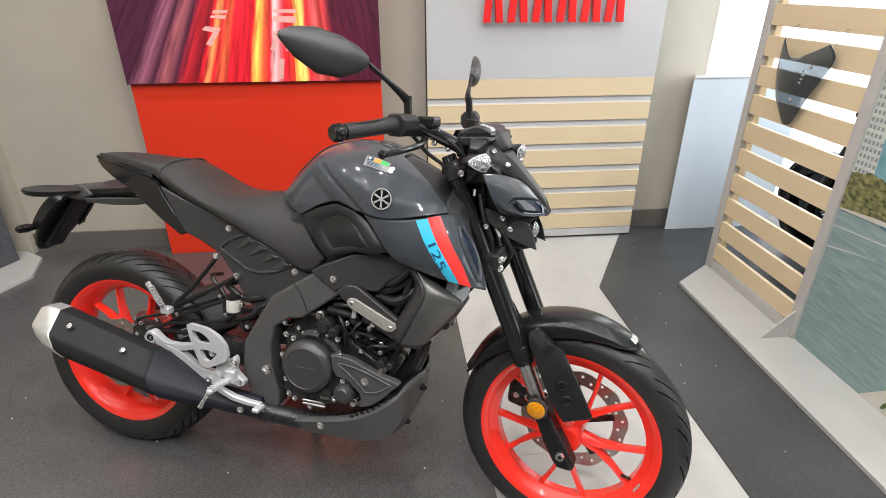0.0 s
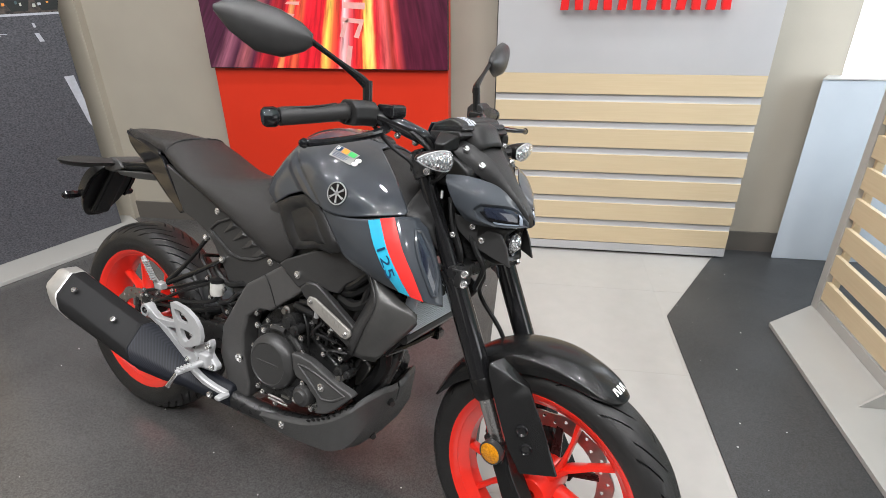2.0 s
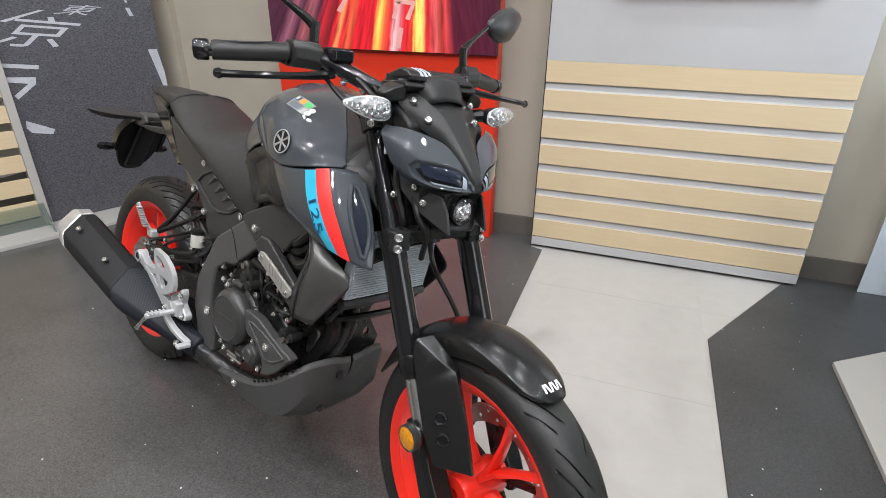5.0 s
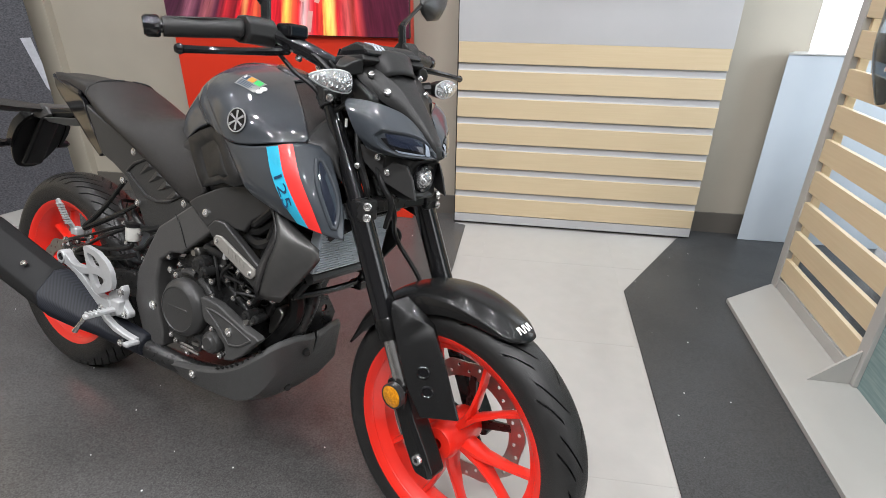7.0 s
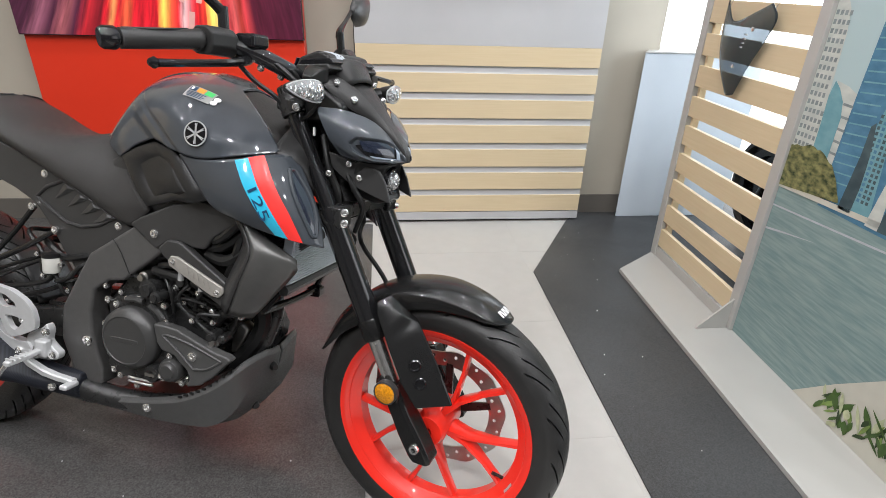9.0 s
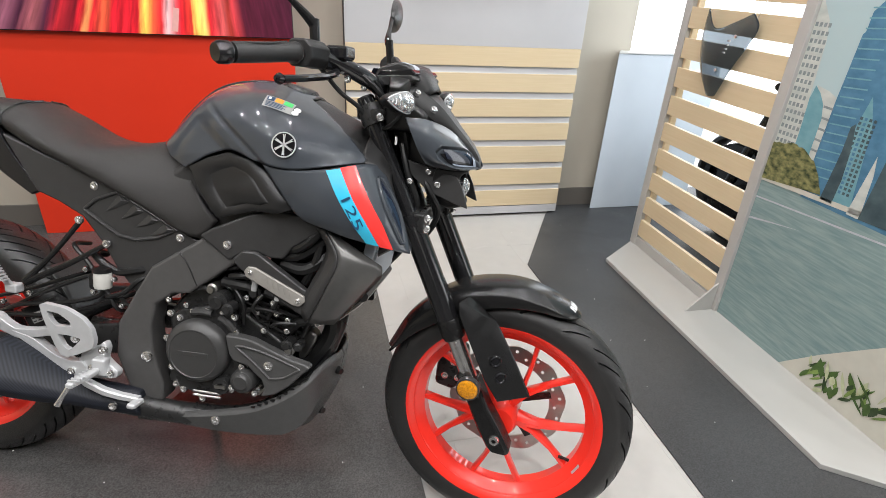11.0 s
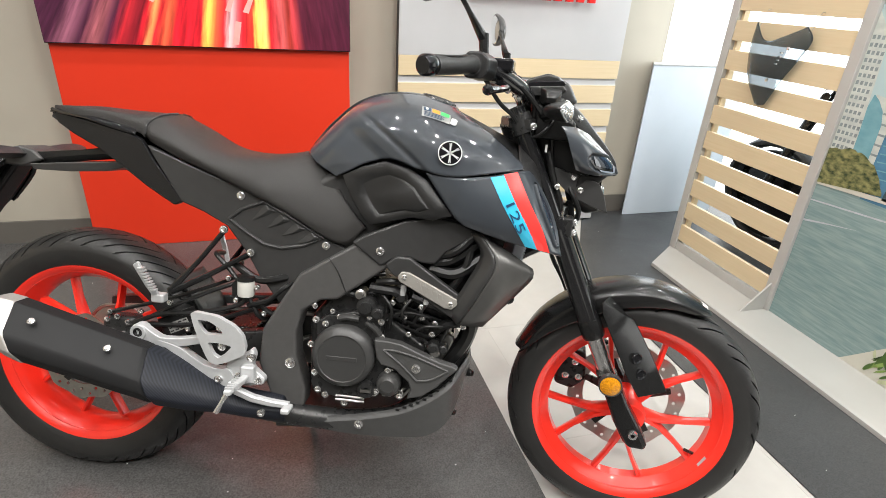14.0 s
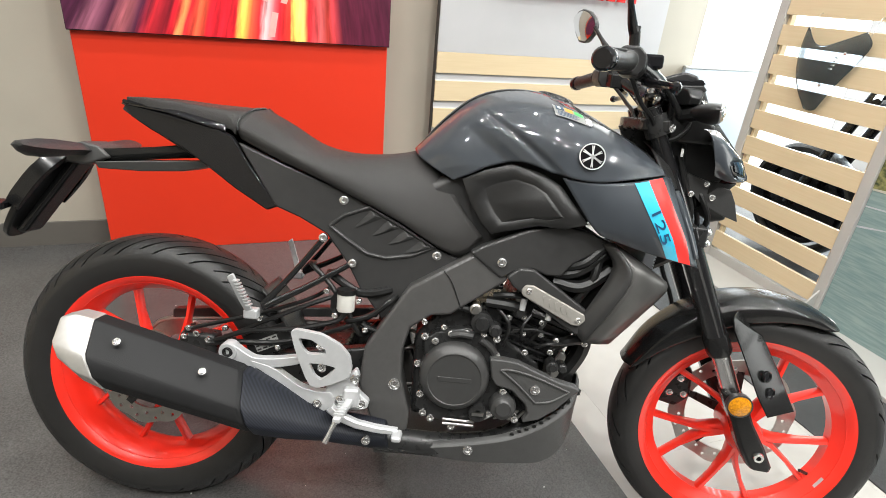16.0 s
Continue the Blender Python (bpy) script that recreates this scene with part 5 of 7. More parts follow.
# rear carrier arm for the plate
ARM = ((0.10, 0.046, 0.830, 0.812, 0.800), (0.0, 0.041, 0.814, 0.800, 0.788), (-0.10, 0.038, 0.802, 0.786, 0.772), (-0.17, 0.036, 0.796, 0.782, 0.768))
part("plate_arm", rings([[(x, y * w, z) for y, z in ((-1, zt), (1, zt), (1.05, zm), (0.6, zb), (-0.6, zb), (-1.05, zm))] for x, w, zt, zm, zb in ARM]), SATIN, bike, "black plastic plate carrier arm", 0.003)
part("arm_tray", rings([[(x, y * w, z) for y, z in ((-1, zt), (1, zt), (0.72, zb), (-0.72, zb))] for x, w, zt, zb in ((0.125, 0.050, 0.796, 0.786), (0.060, 0.056, 0.790, 0.768), (-0.030, 0.054, 0.782, 0.760), (-0.125, 0.048, 0.772, 0.758))]), TRAY, bike, "grey plastic tray under the carrier arm", 0.003)
PLATE_M = pose(-0.180, 0, 0.772, 0, 38, 0)
pc = part("plate_bracket", plate([(-0.012, 0.01), (0.012, 0.01), (0.014, -0.21), (-0.008, -0.22)], -0.03, 0.03), SATIN, bike, "black number plate bracket without a plate", 0.01, xf=PLATE_M)
part("plate_board", rings([[(x, y, z) for y, z in rounded([(-0.040, -0.01), (0.040, -0.01), (0.074, -0.07), (0.066, -0.16), (0.032, -0.245), (-0.032, -0.245), (-0.066, -0.16), (-0.074, -0.07)], 4, 0.38)] for x in (-0.024, -0.008)]), HOSE, pc, "", 0.004, xf=PLATE_M)
part("reflector_bar", rings([[(-0.034 + a * h, y, -0.158 + b * h) for a, b in ((-1, 0), (-0.6, 0.9), (0.6, 0.9), (1, 0), (0.6, -0.9), (-0.6, -0.9))] for y, h in ((-0.118, 0.004), (-0.110, 0.011), (-0.085, 0.013), (-0.06, 0.009), (0.06, 0.009), (0.085, 0.013), (0.110, 0.011), (0.118, 0.004))]), GLOSS, pc, "black reflector bar", xf=PLATE_M)
for y in (-0.035, 0.035):
    bolt(pc, (-0.026, y, -0.13), 0.005, (-1, 0, 0), PLATE_M)
    bolt(pc, (-0.026, 0.6 * y, -0.175), 0.0045, (-1, 0, 0), PLATE_M)
part("arm_block", rings([[(x, y, z) for x, z in ((-0.205, 0.798), (-0.152, 0.812), (-0.118, 0.806), (-0.092, 0.784), (-0.144, 0.764), (-0.200, 0.766))] for y in (-0.046, 0.046)]), GREY_PLASTIC, pc, "dark grey plastic joint block", 0.006)
part("hood", rings([[(x, y, z) for y, z in rounded([(-0.045, 0.012), (0.045, 0.012), (0.080, -0.05), (0.078, -0.13), (0.066, -0.16), (0.066, -0.05), (0.036, -0.004), (-0.036, -0.004), (-0.066, -0.05), (-0.066, -0.16), (-0.078, -0.13), (-0.080, -0.05)], 3, 0.36)] for x in (-0.036, -0.004)]), SATIN, pc, "black plastic hood over the plate board", 0.003, xf=PLATE_M)
for s in (-1, 1):
    sec = [(0.0, 0.0), (-0.45, 0.75), (-1.0, 0.55), (-1.25, 0.0), (-0.9, -0.75), (-0.35, -0.6)]
    sig = part("rear_indicator", rings([[(x0 + w * a, s * y, z0 + h * b) for a, b in sec] for y, x0, w, z0, h in ((0.035, -0.128, 0.040, 0.794, 0.016), (0.075, -0.132, 0.046, 0.796, 0.020), (0.115, -0.136, 0.054, 0.796, 0.025), (0.150, -0.144, 0.050, 0.798, 0.023), (0.178, -0.152, 0.034, 0.801, 0.015), (0.192, -0.160, 0.010, 0.804, 0.004))]), MATTE, bike, "black stalked rear indicator", smooth=50)

# -- side covers with ribbed vents --
SIDE = [(0.200, 0.842, 0.004), (0.300, 0.806), (0.405, 0.770), (0.445, 0.754), (0.530, 0.712), (0.625, 0.662), (0.652, 0.652), (0.662, 0.640), (0.580, 0.585), (0.532, 0.520), (0.508, 0.508), (0.478, 0.546), (0.462, 0.564), (0.430, 0.620), (0.385, 0.676), (0.330, 0.704), (0.280, 0.722)]
VENT = [(0.392, 0.694), (0.420, 0.718), (0.470, 0.738), (0.540, 0.704), (0.605, 0.668), (0.560, 0.648), (0.510, 0.638), (0.470, 0.644), (0.430, 0.668)]
for s, fl in ((-1, (lambda vf: vf)), (1, flip)):
    sc = part("side_cover", fl(plate(SIDE, -0.112, -0.095)), MATTE, bike, "matte black side cover with a ribbed vent", 0.005)
    part("vent_rim", fl(tube([(x, -0.113, z) for x, z in VENT] + [(VENT[0][0], -0.113, VENT[0][1])], 0.0042, 8, 1, False)), MATTE, sc)
    for k in range(4):
        x, z = 0.487 + k * 0.0345, 0.7295 - k * 0.0175
        tip = (x - 0.050, -0.113, z - 0.040 + 0.004 * k)
        V = [(x - 0.014, -0.1125, z + 0.004), (x + 0.014, -0.1125, z - 0.010), (x - 0.004, -0.1185, z - 0.008), tip, (x - 0.022, -0.1165, z - 0.022)]
        part("vent_rib", fl((V, [(0, 2, 4), (0, 4, 3), (1, 4, 2), (1, 3, 4), (0, 1, 2), (0, 3, 1)])), MATTE, sc, "", 0.002, smooth=30)
    if s < 0:
        bolt(sc, (0.418, -0.112, 0.747), 0.0085)
        bolt(sc, (0.612, -0.112, 0.652), 0.0085)

# -- frame covers --
SPAR = [(0.690, 0.672), (0.563, 0.590), (0.515, 0.512), (0.482, 0.455), (0.474, 0.375), (0.512, 0.276), (0.582, 0.276), (0.584, 0.322), (0.562, 0.400), (0.560, 0.455), (0.572, 0.505), (0.612, 0.534), (0.650, 0.540), (0.758, 0.622), (0.745, 0.690)]
for s, fl in ((-1, (lambda vf: vf)), (1, flip)):
    fr = part("frame_spar", fl(plate(SPAR, -0.146, -0.09)), FRAME_GREY, bike, "dark satin frame spar cover", 0.008)
    part("spar_seam", fl(tube([(0.628, -0.1465, 0.633), (0.648, -0.1472, 0.606), (0.668, -0.1465, 0.560)], 0.0011, 6)), HOSE, fr, "dark joint line")
    if s < 0:
        bolt(fr, (0.549, -0.147, 0.383), 0.011)
TOP = [(0.676, 0.672), (0.700, 0.688), (0.786, 0.728), (0.847, 0.743), (0.900, 0.735), (0.948, 0.718), (0.952, 0.700), (0.915, 0.690), (0.880, 0.668), (0.858, 0.640), (0.830, 0.640), (0.800, 0.650), (0.765, 0.640), (0.742, 0.625)]
for s, fl in ((-1, (lambda vf: vf)), (1, flip)):
    co = part("radiator_shroud", fl(plate(TOP, -0.152, -0.12)), MATTE, bike, "matte black radiator shroud with an open scoop", 0.006)
    # Dark sheet added to close the view through and darken the opening.
    part("dark_backing", fl(plate([(0.80, 0.60), (0.93, 0.53), (0.985, 0.62), (0.955, 0.72), (0.85, 0.70)], -0.105, -0.10)), HOSE, co)
    # outer strip and front scoop, with a fold between them
    A, B, C, D, E, G = (0.948, -0.160, 0.720), (1.066, -0.150, 0.650), (1.058, -0.148, 0.614), (0.972, -0.150, 0.512), (0.918, -0.160, 0.514), (0.985, -0.184, 0.664)
    part("scoop_edge", fl(net([[(0.930, -0.150, 0.715), (0.955, -0.158, 0.672), (0.925, -0.158, 0.600), (0.893, -0.152, 0.540)], [A, G, (0.962, -0.184, 0.600), E]], 5, 3)), MATTE, co, "", solid=0.004, smooth=60)
    part("scoop", fl(net([[A, G, (0.962, -0.184, 0.600), E], [(1.005, -0.160, 0.688), (1.020, -0.178, 0.656), (1.000, -0.176, 0.590), (0.945, -0.160, 0.513)], [B, (1.068, -0.152, 0.636), C, D]], 5, 4)), SCOOP, co, "satin black scoop", solid=0.004, smooth=60)
    if s < 0:
        bolt(co, (0.740, -0.153, 0.659), 0.0085)
    arm = [(0.752, 0.632), (0.775, 0.652), (0.805, 0.652), (0.915, 0.580), (0.925, 0.560), (0.905, 0.525), (0.870, 0.545), (0.800, 0.592), (0.765, 0.615)]
    part("shroud_arm", fl(plate(arm, -0.160, -0.14)), MATTE, co, "", 0.005)
    badge_o = [(0.782, 0.611), (0.790, 0.622), (0.806, 0.622), (0.912, 0.572), (0.914, 0.560), (0.902, 0.548), (0.886, 0.550), (0.786, 0.600)]
    nb = part("name_plate", fl(plate(badge_o, -0.168, -0.1605)), TRIM, co, "brushed steel trim plate", 0.003)
    if s < 0:
        for x, z in ((0.797, 0.611), (0.899, 0.561)):
            bolt(nb, (x, -0.168, z), 0.005)
        for k in range(5):
            part("embossed_bar", plate([(0.825 + k * 0.012, 0.602 - k * 0.0055), (0.831 + k * 0.012, 0.605 - k * 0.0055), (0.835 + k * 0.012, 0.588 - k * 0.0055), (0.829 + k * 0.012, 0.587 - k * 0.0055)], -0.1694, -0.168), TRIM, nb)

# -- engine --
eng = part("engine", rings([[(x, y, z) for x, z in ((0.585, 0.300), (0.840, 0.320), (0.850, 0.440), (0.760, 0.500), (0.760, 0.560), (0.640, 0.560), (0.580, 0.480))] for y in (-0.112, 0.130)]), DARKMETAL, bike, "black single-cylinder engine", 0.012)
part("crankcase_cover", plate([(0.592, 0.330), (0.605, 0.440), (0.600, 0.480), (0.625, 0.500), (0.690, 0.515), (0.745, 0.500), (0.760, 0.440), (0.790, 0.405), (0.800, 0.345), (0.740, 0.318), (0.670, 0.302), (0.620, 0.312)], -0.138, -0.105), DARKMETAL, eng, "", 0.006)
cc = part("clutch_cover", lathe([(0.0, -0.040), (0.053, -0.040), (0.0545, -0.0415), (0.057, -0.041), (0.066, -0.032), (0.070, -0.028), (0.0715, -0.020), (0.072, 0.02)], 56), CASING, eng, "round matte black clutch cover", xf=Matrix.Translation((0.670, -0.128, 0.413)))
part("embossed_bar", box(0.636, 0.704, -0.1690, -0.167, 0.408, 0.418), CASING, cc, "raised plain bar", 0.002)
part("water_pump_cover", lathe([(0.0, -0.026), (0.015, -0.026), (0.017, -0.0235), (0.019, -0.022), (0.024, -0.020), (0.027, -0.014), (0.028, 0.01)], 32), CASING, eng, "", xf=Matrix.Translation((0.775, -0.142, 0.358)))
part("oil_plug", lathe([(0.008, -0.016), (0.018, -0.016), (0.020, -0.012), (0.020, 0.01)], 20), DARKMETAL, eng, "", xf=Matrix.Translation((0.725, -0.140, 0.338)))
part("oil_plug_slot", box(0.713, 0.737, -0.160, -0.153, 0.335, 0.342), STEEL, eng)
for x, z in ((0.603, 0.501), (0.625, 0.493), (0.687, 0.515), (0.593, 0.442), (0.603, 0.375), (0.612, 0.334), (0.629, 0.323), (0.674, 0.307), (0.742, 0.339), (0.749, 0.509), (0.752, 0.474), (0.801, 0.345), (0.774, 0.396)):
    bolt(eng, (x, -0.139, z - 0.012), 0.0070)
for z in (0.318, 0.327):
    part("oil_line", tube([(0.655, -0.144, z - 0.013), (0.72, -0.144, z - 0.014)], 0.003, 6), STEEL, eng)
TRI = [(0.737, 0.462), (0.766, 0.462), (0.797, 0.458), (0.842, 0.440), (0.886, 0.424), (0.917, 0.417), (0.928, 0.410), (0.906, 0.389), (0.882, 0.362), (0.851, 0.338), (0.817, 0.328), (0.826, 0.350), (0.819, 0.369), (0.802, 0.383), (0.788, 0.397), (0.755, 0.404), (0.745, 0.420)]
tc_ = part("engine_side_cover", plate(TRI, -0.160, -0.135), GREY_PLASTIC, eng, "triangular matte black engine cover", 0.005)
part("cover_rib", tube([(0.762, -0.161, 0.440), (0.800, -0.162, 0.412), (0.838, -0.161, 0.376)], 0.0028, 6, 2), GREY_PLASTIC, tc_)
part("cover_rib", tube([(0.762, -0.161, 0.440), (0.782, -0.162, 0.442), (0.830, -0.161, 0.432), (0.905, -0.160, 0.405)], 0.0028, 6, 3), GREY_PLASTIC, tc_)
part("cover_rib", tube([(0.838, -0.161, 0.376), (0.870, -0.161, 0.382), (0.905, -0.160, 0.405)], 0.0028, 6, 3), GREY_PLASTIC, tc_)
for x, z in ((0.772, 0.390), (0.748, 0.338), (0.802, 0.332)):
    bolt(eng, (x, -0.152, z), 0.0065)
bolt(tc_, (0.835, -0.160, 0.404), 0.0095)
for pts in ([(0.655, -0.140, 0.498), (0.676, -0.142, 0.502), (0.700, -0.142, 0.500)], [(0.716, -0.142, 0.494), (0.735, -0.142, 0.482), (0.748, -0.140, 0.466)]):
    part("casing_lip", tube(pts, 0.0075, 8, 3), CASING, eng)
# cylinder with fins, head and fittings
cyl = part("cylinder", rings([[(x + dx, y, z) for x, z in ((0.745, 0.470), (0.880, 0.430), (0.935, 0.560), (0.800, 0.610))] for y, dx in ((-0.095, 0), (0.095, 0))]), DARKMETAL, eng, "", 0.008)
for k in range(6):
    f = k / 5
    x, z = 0.800 + 0.030 * f, 0.462 + 0.070 * f
    part("fin", rings([[(x + a, y, z + b) for a, b in ((-0.062, 0.018), (0.072, -0.024), (0.0735, -0.0195), (-0.0605, 0.0225))] for y in (-0.108, 0.108)]), DARKMETAL, cyl)
part("head_cover", rings([[(x, y, z) for x, z in ((0.815, 0.560), (0.935, 0.520), (0.975, 0.600), (0.860, 0.655))] for y in (-0.085, 0.085)]), DARKMETAL, eng, "", 0.015)
for p, r in (((0.715, -0.135, 0.530), 0.022), ((0.790, -0.120, 0.556), 0.014), ((0.872, -0.125, 0.436), 0.012), ((0.700, -0.130, 0.556), 0.012)):
    part("fitting", lathe([(0.0, -0.022), (r * 0.6, -0.022), (r * 0.65, -0.014), (r, -0.012), (r, 0.02)], 18), STEEL if r == 0.012 else DARKMETAL, eng, xf=Matrix.Translation(p))
part("sensor", rings([[(x, y, z) for x, z in ((0.868, 0.385), (0.887, 0.390), (0.910, 0.438), (0.913, 0.450), (0.897, 0.462), (0.875, 0.452), (0.871, 0.425))] for y in (-0.075, -0.04)]), STEEL, eng, "grey exhaust flange", 0.006)
for x, z in ((0.785, 0.592), (0.800, 0.545), (0.838, 0.512), (0.810, 0.470), (0.862, 0.475), (0.77, 0.54), (0.93, 0.50)):
    bolt(eng, (x, -0.128, z), 0.006)
part("bracket", box(0.778, 0.795, -0.130, -0.122, 0.555, 0.600), STEEL, eng, "", 0.002)
for pts, r in (
    ([(0.72, -0.130, 0.572), (0.765, -0.135, 0.570), (0.785, -0.132, 0.566)], 0.011),
    ([(0.815, -0.130, 0.560), (0.860, -0.138, 0.548), (0.905, -0.130, 0.530)], 0.010),
    ([(0.835, -0.120, 0.640), (0.890, -0.135, 0.650), (0.945, -0.130, 0.690)], 0.012),
    ([(0.850, -0.125, 0.625), (0.905, -0.138, 0.622), (0.960, -0.130, 0.660)], 0.013),
    ([(0.900, -0.130, 0.590), (0.925, -0.140, 0.640), (0.935, -0.130, 0.690)], 0.009),
    ([(0.760, -0.128, 0.500), (0.790, -0.140, 0.520), (0.840, -0.136, 0.522)], 0.004),
    ([(0.765, -0.128, 0.480), (0.770, -0.142, 0.530), (0.745, -0.130, 0.560)], 0.004),
    ([(0.60, -0.120, 0.535), (0.66, -0.130, 0.555), (0.71, -0.130, 0.545)], 0.007),
    ([(0.640, -0.125, 0.575), (0.70, -0.130, 0.598), (0.75, -0.125, 0.605)], 0.006),
    ([(0.86, -0.110, 0.47), (0.89, -0.125, 0.50), (0.93, -0.115, 0.505)], 0.011),
    ([(0.82, -0.13, 0.50), (0.835, -0.14, 0.53), (0.86, -0.13, 0.575)], 0.005),
):
    part("hose", tube(pts, r, 8), HOSE, eng, "black rubber hose")
for p, r, h in (((0.792, -0.140, 0.575), 0.0065, 0.024), ((0.845, -0.145, 0.560), 0.0060, 0.022)):
    part("hose_clip", tube([(p[0], p[1], p[2] - h / 2), (p[0] + 0.003, p[1], p[2] + h / 2)], r, 10, 1), ALU, eng, "bright metal hose clip")
for p, r in (((0.665, -0.130, 0.560), 0.010), ((0.742, -0.150, 0.520), 0.013), ((0.868, -0.135, 0.448), 0.0126), ((0.890, -0.130, 0.445), 0.010), ((0.82, -0.120, 0.60), 0.011)):
    part("fitting", lathe([(0.0, -0.014), (r * 0.6, -0.014), (r * 0.65, -0.010), (r, -0.008), (r, 0.02)], 14), DARKMETAL, eng, xf=Matrix.Translation(p))
for pts, r in (
    ([(0.78, -0.140, 0.520), (0.815, -0.150, 0.528), (0.855, -0.140, 0.518)], 0.003),
    ([(0.80, -0.135, 0.500), (0.795, -0.150, 0.530), (0.812, -0.140, 0.555)], 0.0035),
    ([(0.83, -0.135, 0.485), (0.85, -0.150, 0.500), (0.885, -0.135, 0.498)], 0.004),
    ([(0.735, -0.130, 0.585), (0.765, -0.140, 0.592), (0.80, -0.130, 0.588)], 0.007),
    ([(0.86, -0.130, 0.655), (0.90, -0.150, 0.672), (0.935, -0.145, 0.705)], 0.009),
    ([(0.935, -0.070, 0.530), (0.944, -0.064, 0.475), (0.922, -0.060, 0.420), (0.872, -0.065, 0.355)], 0.019),
):
    part("hose", tube(pts, r, 8), HOSE, eng, "black rubber hose")
for x, z in ((0.600, 0.520), (0.640, 0.512), (0.722, 0.505), (0.800, 0.515), (0.835, 0.540), (0.868, 0.505), (0.765, 0.358), (0.815, 0.385), (0.655, 0.500)):
    bolt(eng, (x, -0.140, z), 0.0055)
for k in range(4):
    part("bright_rib", plate([(0.760 + k * 0.014, 0.322), (0.766 + k * 0.014, 0.322), (0.784 + k * 0.014, 0.345), (0.778 + k * 0.014, 0.345)], -0.140, -0.135), STEEL, eng)
part("heat_shield", rings([[(0.64, y, 0.565), (0.735, y, 0.610), (0.735, y, 0.620), (0.64, y, 0.575)] for y in (-0.125, -0.08)]), STEEL, eng)
part("air_box", rings([[(0.48, y, 0.58), (0.70, y, 0.63), (0.88, y, 0.70), (0.98, y, 0.84), (0.74, y, 0.88), (0.62, y, 0.82), (0.48, y, 0.74)] for y in (-0.105, 0.105)]), MATTE, bike, "black air box under the tank", 0.02)
# radiator
rad = part("radiator", rings([[(1.030, y, 0.583), (1.052, y, 0.725), (1.030, y, 0.728), (1.006, y, 0.587)] for y in (-0.122, 0.122)]), RADIATOR, bike, "pale grey finned radiator", 0.003)
for k in range(24):
    f = k / 23
    part("radiator_fin", box(1.0305 + 0.021 * f, 1.0345 + 0.021 * f, -0.116, 0.116, 0.586 + 0.132 * f, 0.5895 + 0.132 * f), RADIATOR, rad)
part("radiator_frame", tube([(1.024, -0.124, 0.572), (1.024, 0.124, 0.572)], 0.012, 8), MATTE, rad)
part("lower_rail", tube([(0.965, -0.105, 0.512), (0.978, 0.0, 0.508), (0.985, 0.130, 0.508)], 0.0085, 8, 3), SATIN, rad, "black bracket rail")
part("rail_block", box(0.965, 1.000, 0.095, 0.130, 0.490, 0.514), SATIN, rad, "", 0.005)
part("rail_stay", tube([(1.018, -0.100, 0.575), (0.968, -0.100, 0.513)], 0.007, 8, 1), SATIN, rad)
part("rail_stay", tube([(1.018, 0.100, 0.575), (0.982, 0.110, 0.510)], 0.007, 8, 1), SATIN, rad)
part("radiator_hose", tube([(1.09, -0.10, 0.70), (1.03, -0.09, 0.66), (0.97, -0.07, 0.60)], 0.014, 10), HOSE, rad)

# -- belly cowl and exhaust --
COWL = [
    [(0.515, -0.130, 0.243), (0.515, -0.142, 0.234), (0.515, -0.136, 0.218), (0.515, -0.090, 0.202), (0.515, 0.000, 0.196)],
    [(0.600, -0.146, 0.256), (0.600, -0.153, 0.246), (0.600, -0.143, 0.226), (0.600, -0.090, 0.208), (0.600, 0.000, 0.200)],
    [(0.700, -0.150, 0.276), (0.703, -0.157, 0.264), (0.715, -0.147, 0.224), (0.720, -0.090, 0.204), (0.720, 0.000, 0.198)],
    [(0.790, -0.152, 0.300), (0.794, -0.159, 0.287), (0.808, -0.149, 0.230), (0.815, -0.088, 0.208), (0.815, 0.000, 0.202)],
    [(0.855, -0.150, 0.332), (0.859, -0.156, 0.318), (0.870, -0.147, 0.240), (0.876, -0.082, 0.220), (0.876, 0.000, 0.214)],
    [(0.905, -0.140, 0.368), (0.909, -0.145, 0.354), (0.912, -0.132, 0.270), (0.914, -0.076, 0.248), (0.914, 0.000, 0.242)],
    [(0.930, -0.110, 0.392), (0.934, -0.114, 0.378), (0.934, -0.100, 0.318), (0.934, -0.062, 0.294), (0.934, 0.000, 0.288)],
    [(0.946, -0.056, 0.400), (0.951, -0.057, 0.386), (0.946, -0.052, 0.350), (0.944, -0.036, 0.332), (0.944, 0.000, 0.326)],
    [(0.950, -0.030, 0.396), (0.955, -0.030, 0.382), (0.950, -0.026, 0.352), (0.948, -0.016, 0.342), (0.948, 0.000, 0.338)],
    [(0.951, -0.004, 0.394), (0.956, -0.004, 0.380), (0.951, -0.003, 0.352), (0.949, -0.002, 0.344), (0.949, 0.000, 0.340)],
]
cow = part("belly_cowl", creased([[*r, *[(x, -y, z) for x, y, z in reversed(r[:-1])]] for r in COWL], 5), GREY_PLASTIC, bike, "matte black belly cowl", solid=0.004, smooth=14)
bolt(cow, (0.713, -0.155, 0.255), 0.0095)
for k in range(9):
    f = k / 8
    p = spline_at([(0.800, -0.157, 0.300), (0.858, -0.154, 0.330), (0.912, -0.139, 0.374)], 2 * f)
    part("cowl_notch", box(p[0] - 0.004, p[0] + 0.004, p[1] - 0.0015, p[1] + 0.003, p[2] - 0.001, p[2] + 0.0025), HOSE, cow)
for p in ((0.952, -0.030, 0.352), (0.918, -0.050, 0.256)):
    part("cowl_stud", lathe([(0.0, -0.012), (0.007, -0.012), (0.010, -0.004), (0.010, 0.01)], 12), HOSE, cow, xf=along(p, (-0.8, 0.55, 0)))
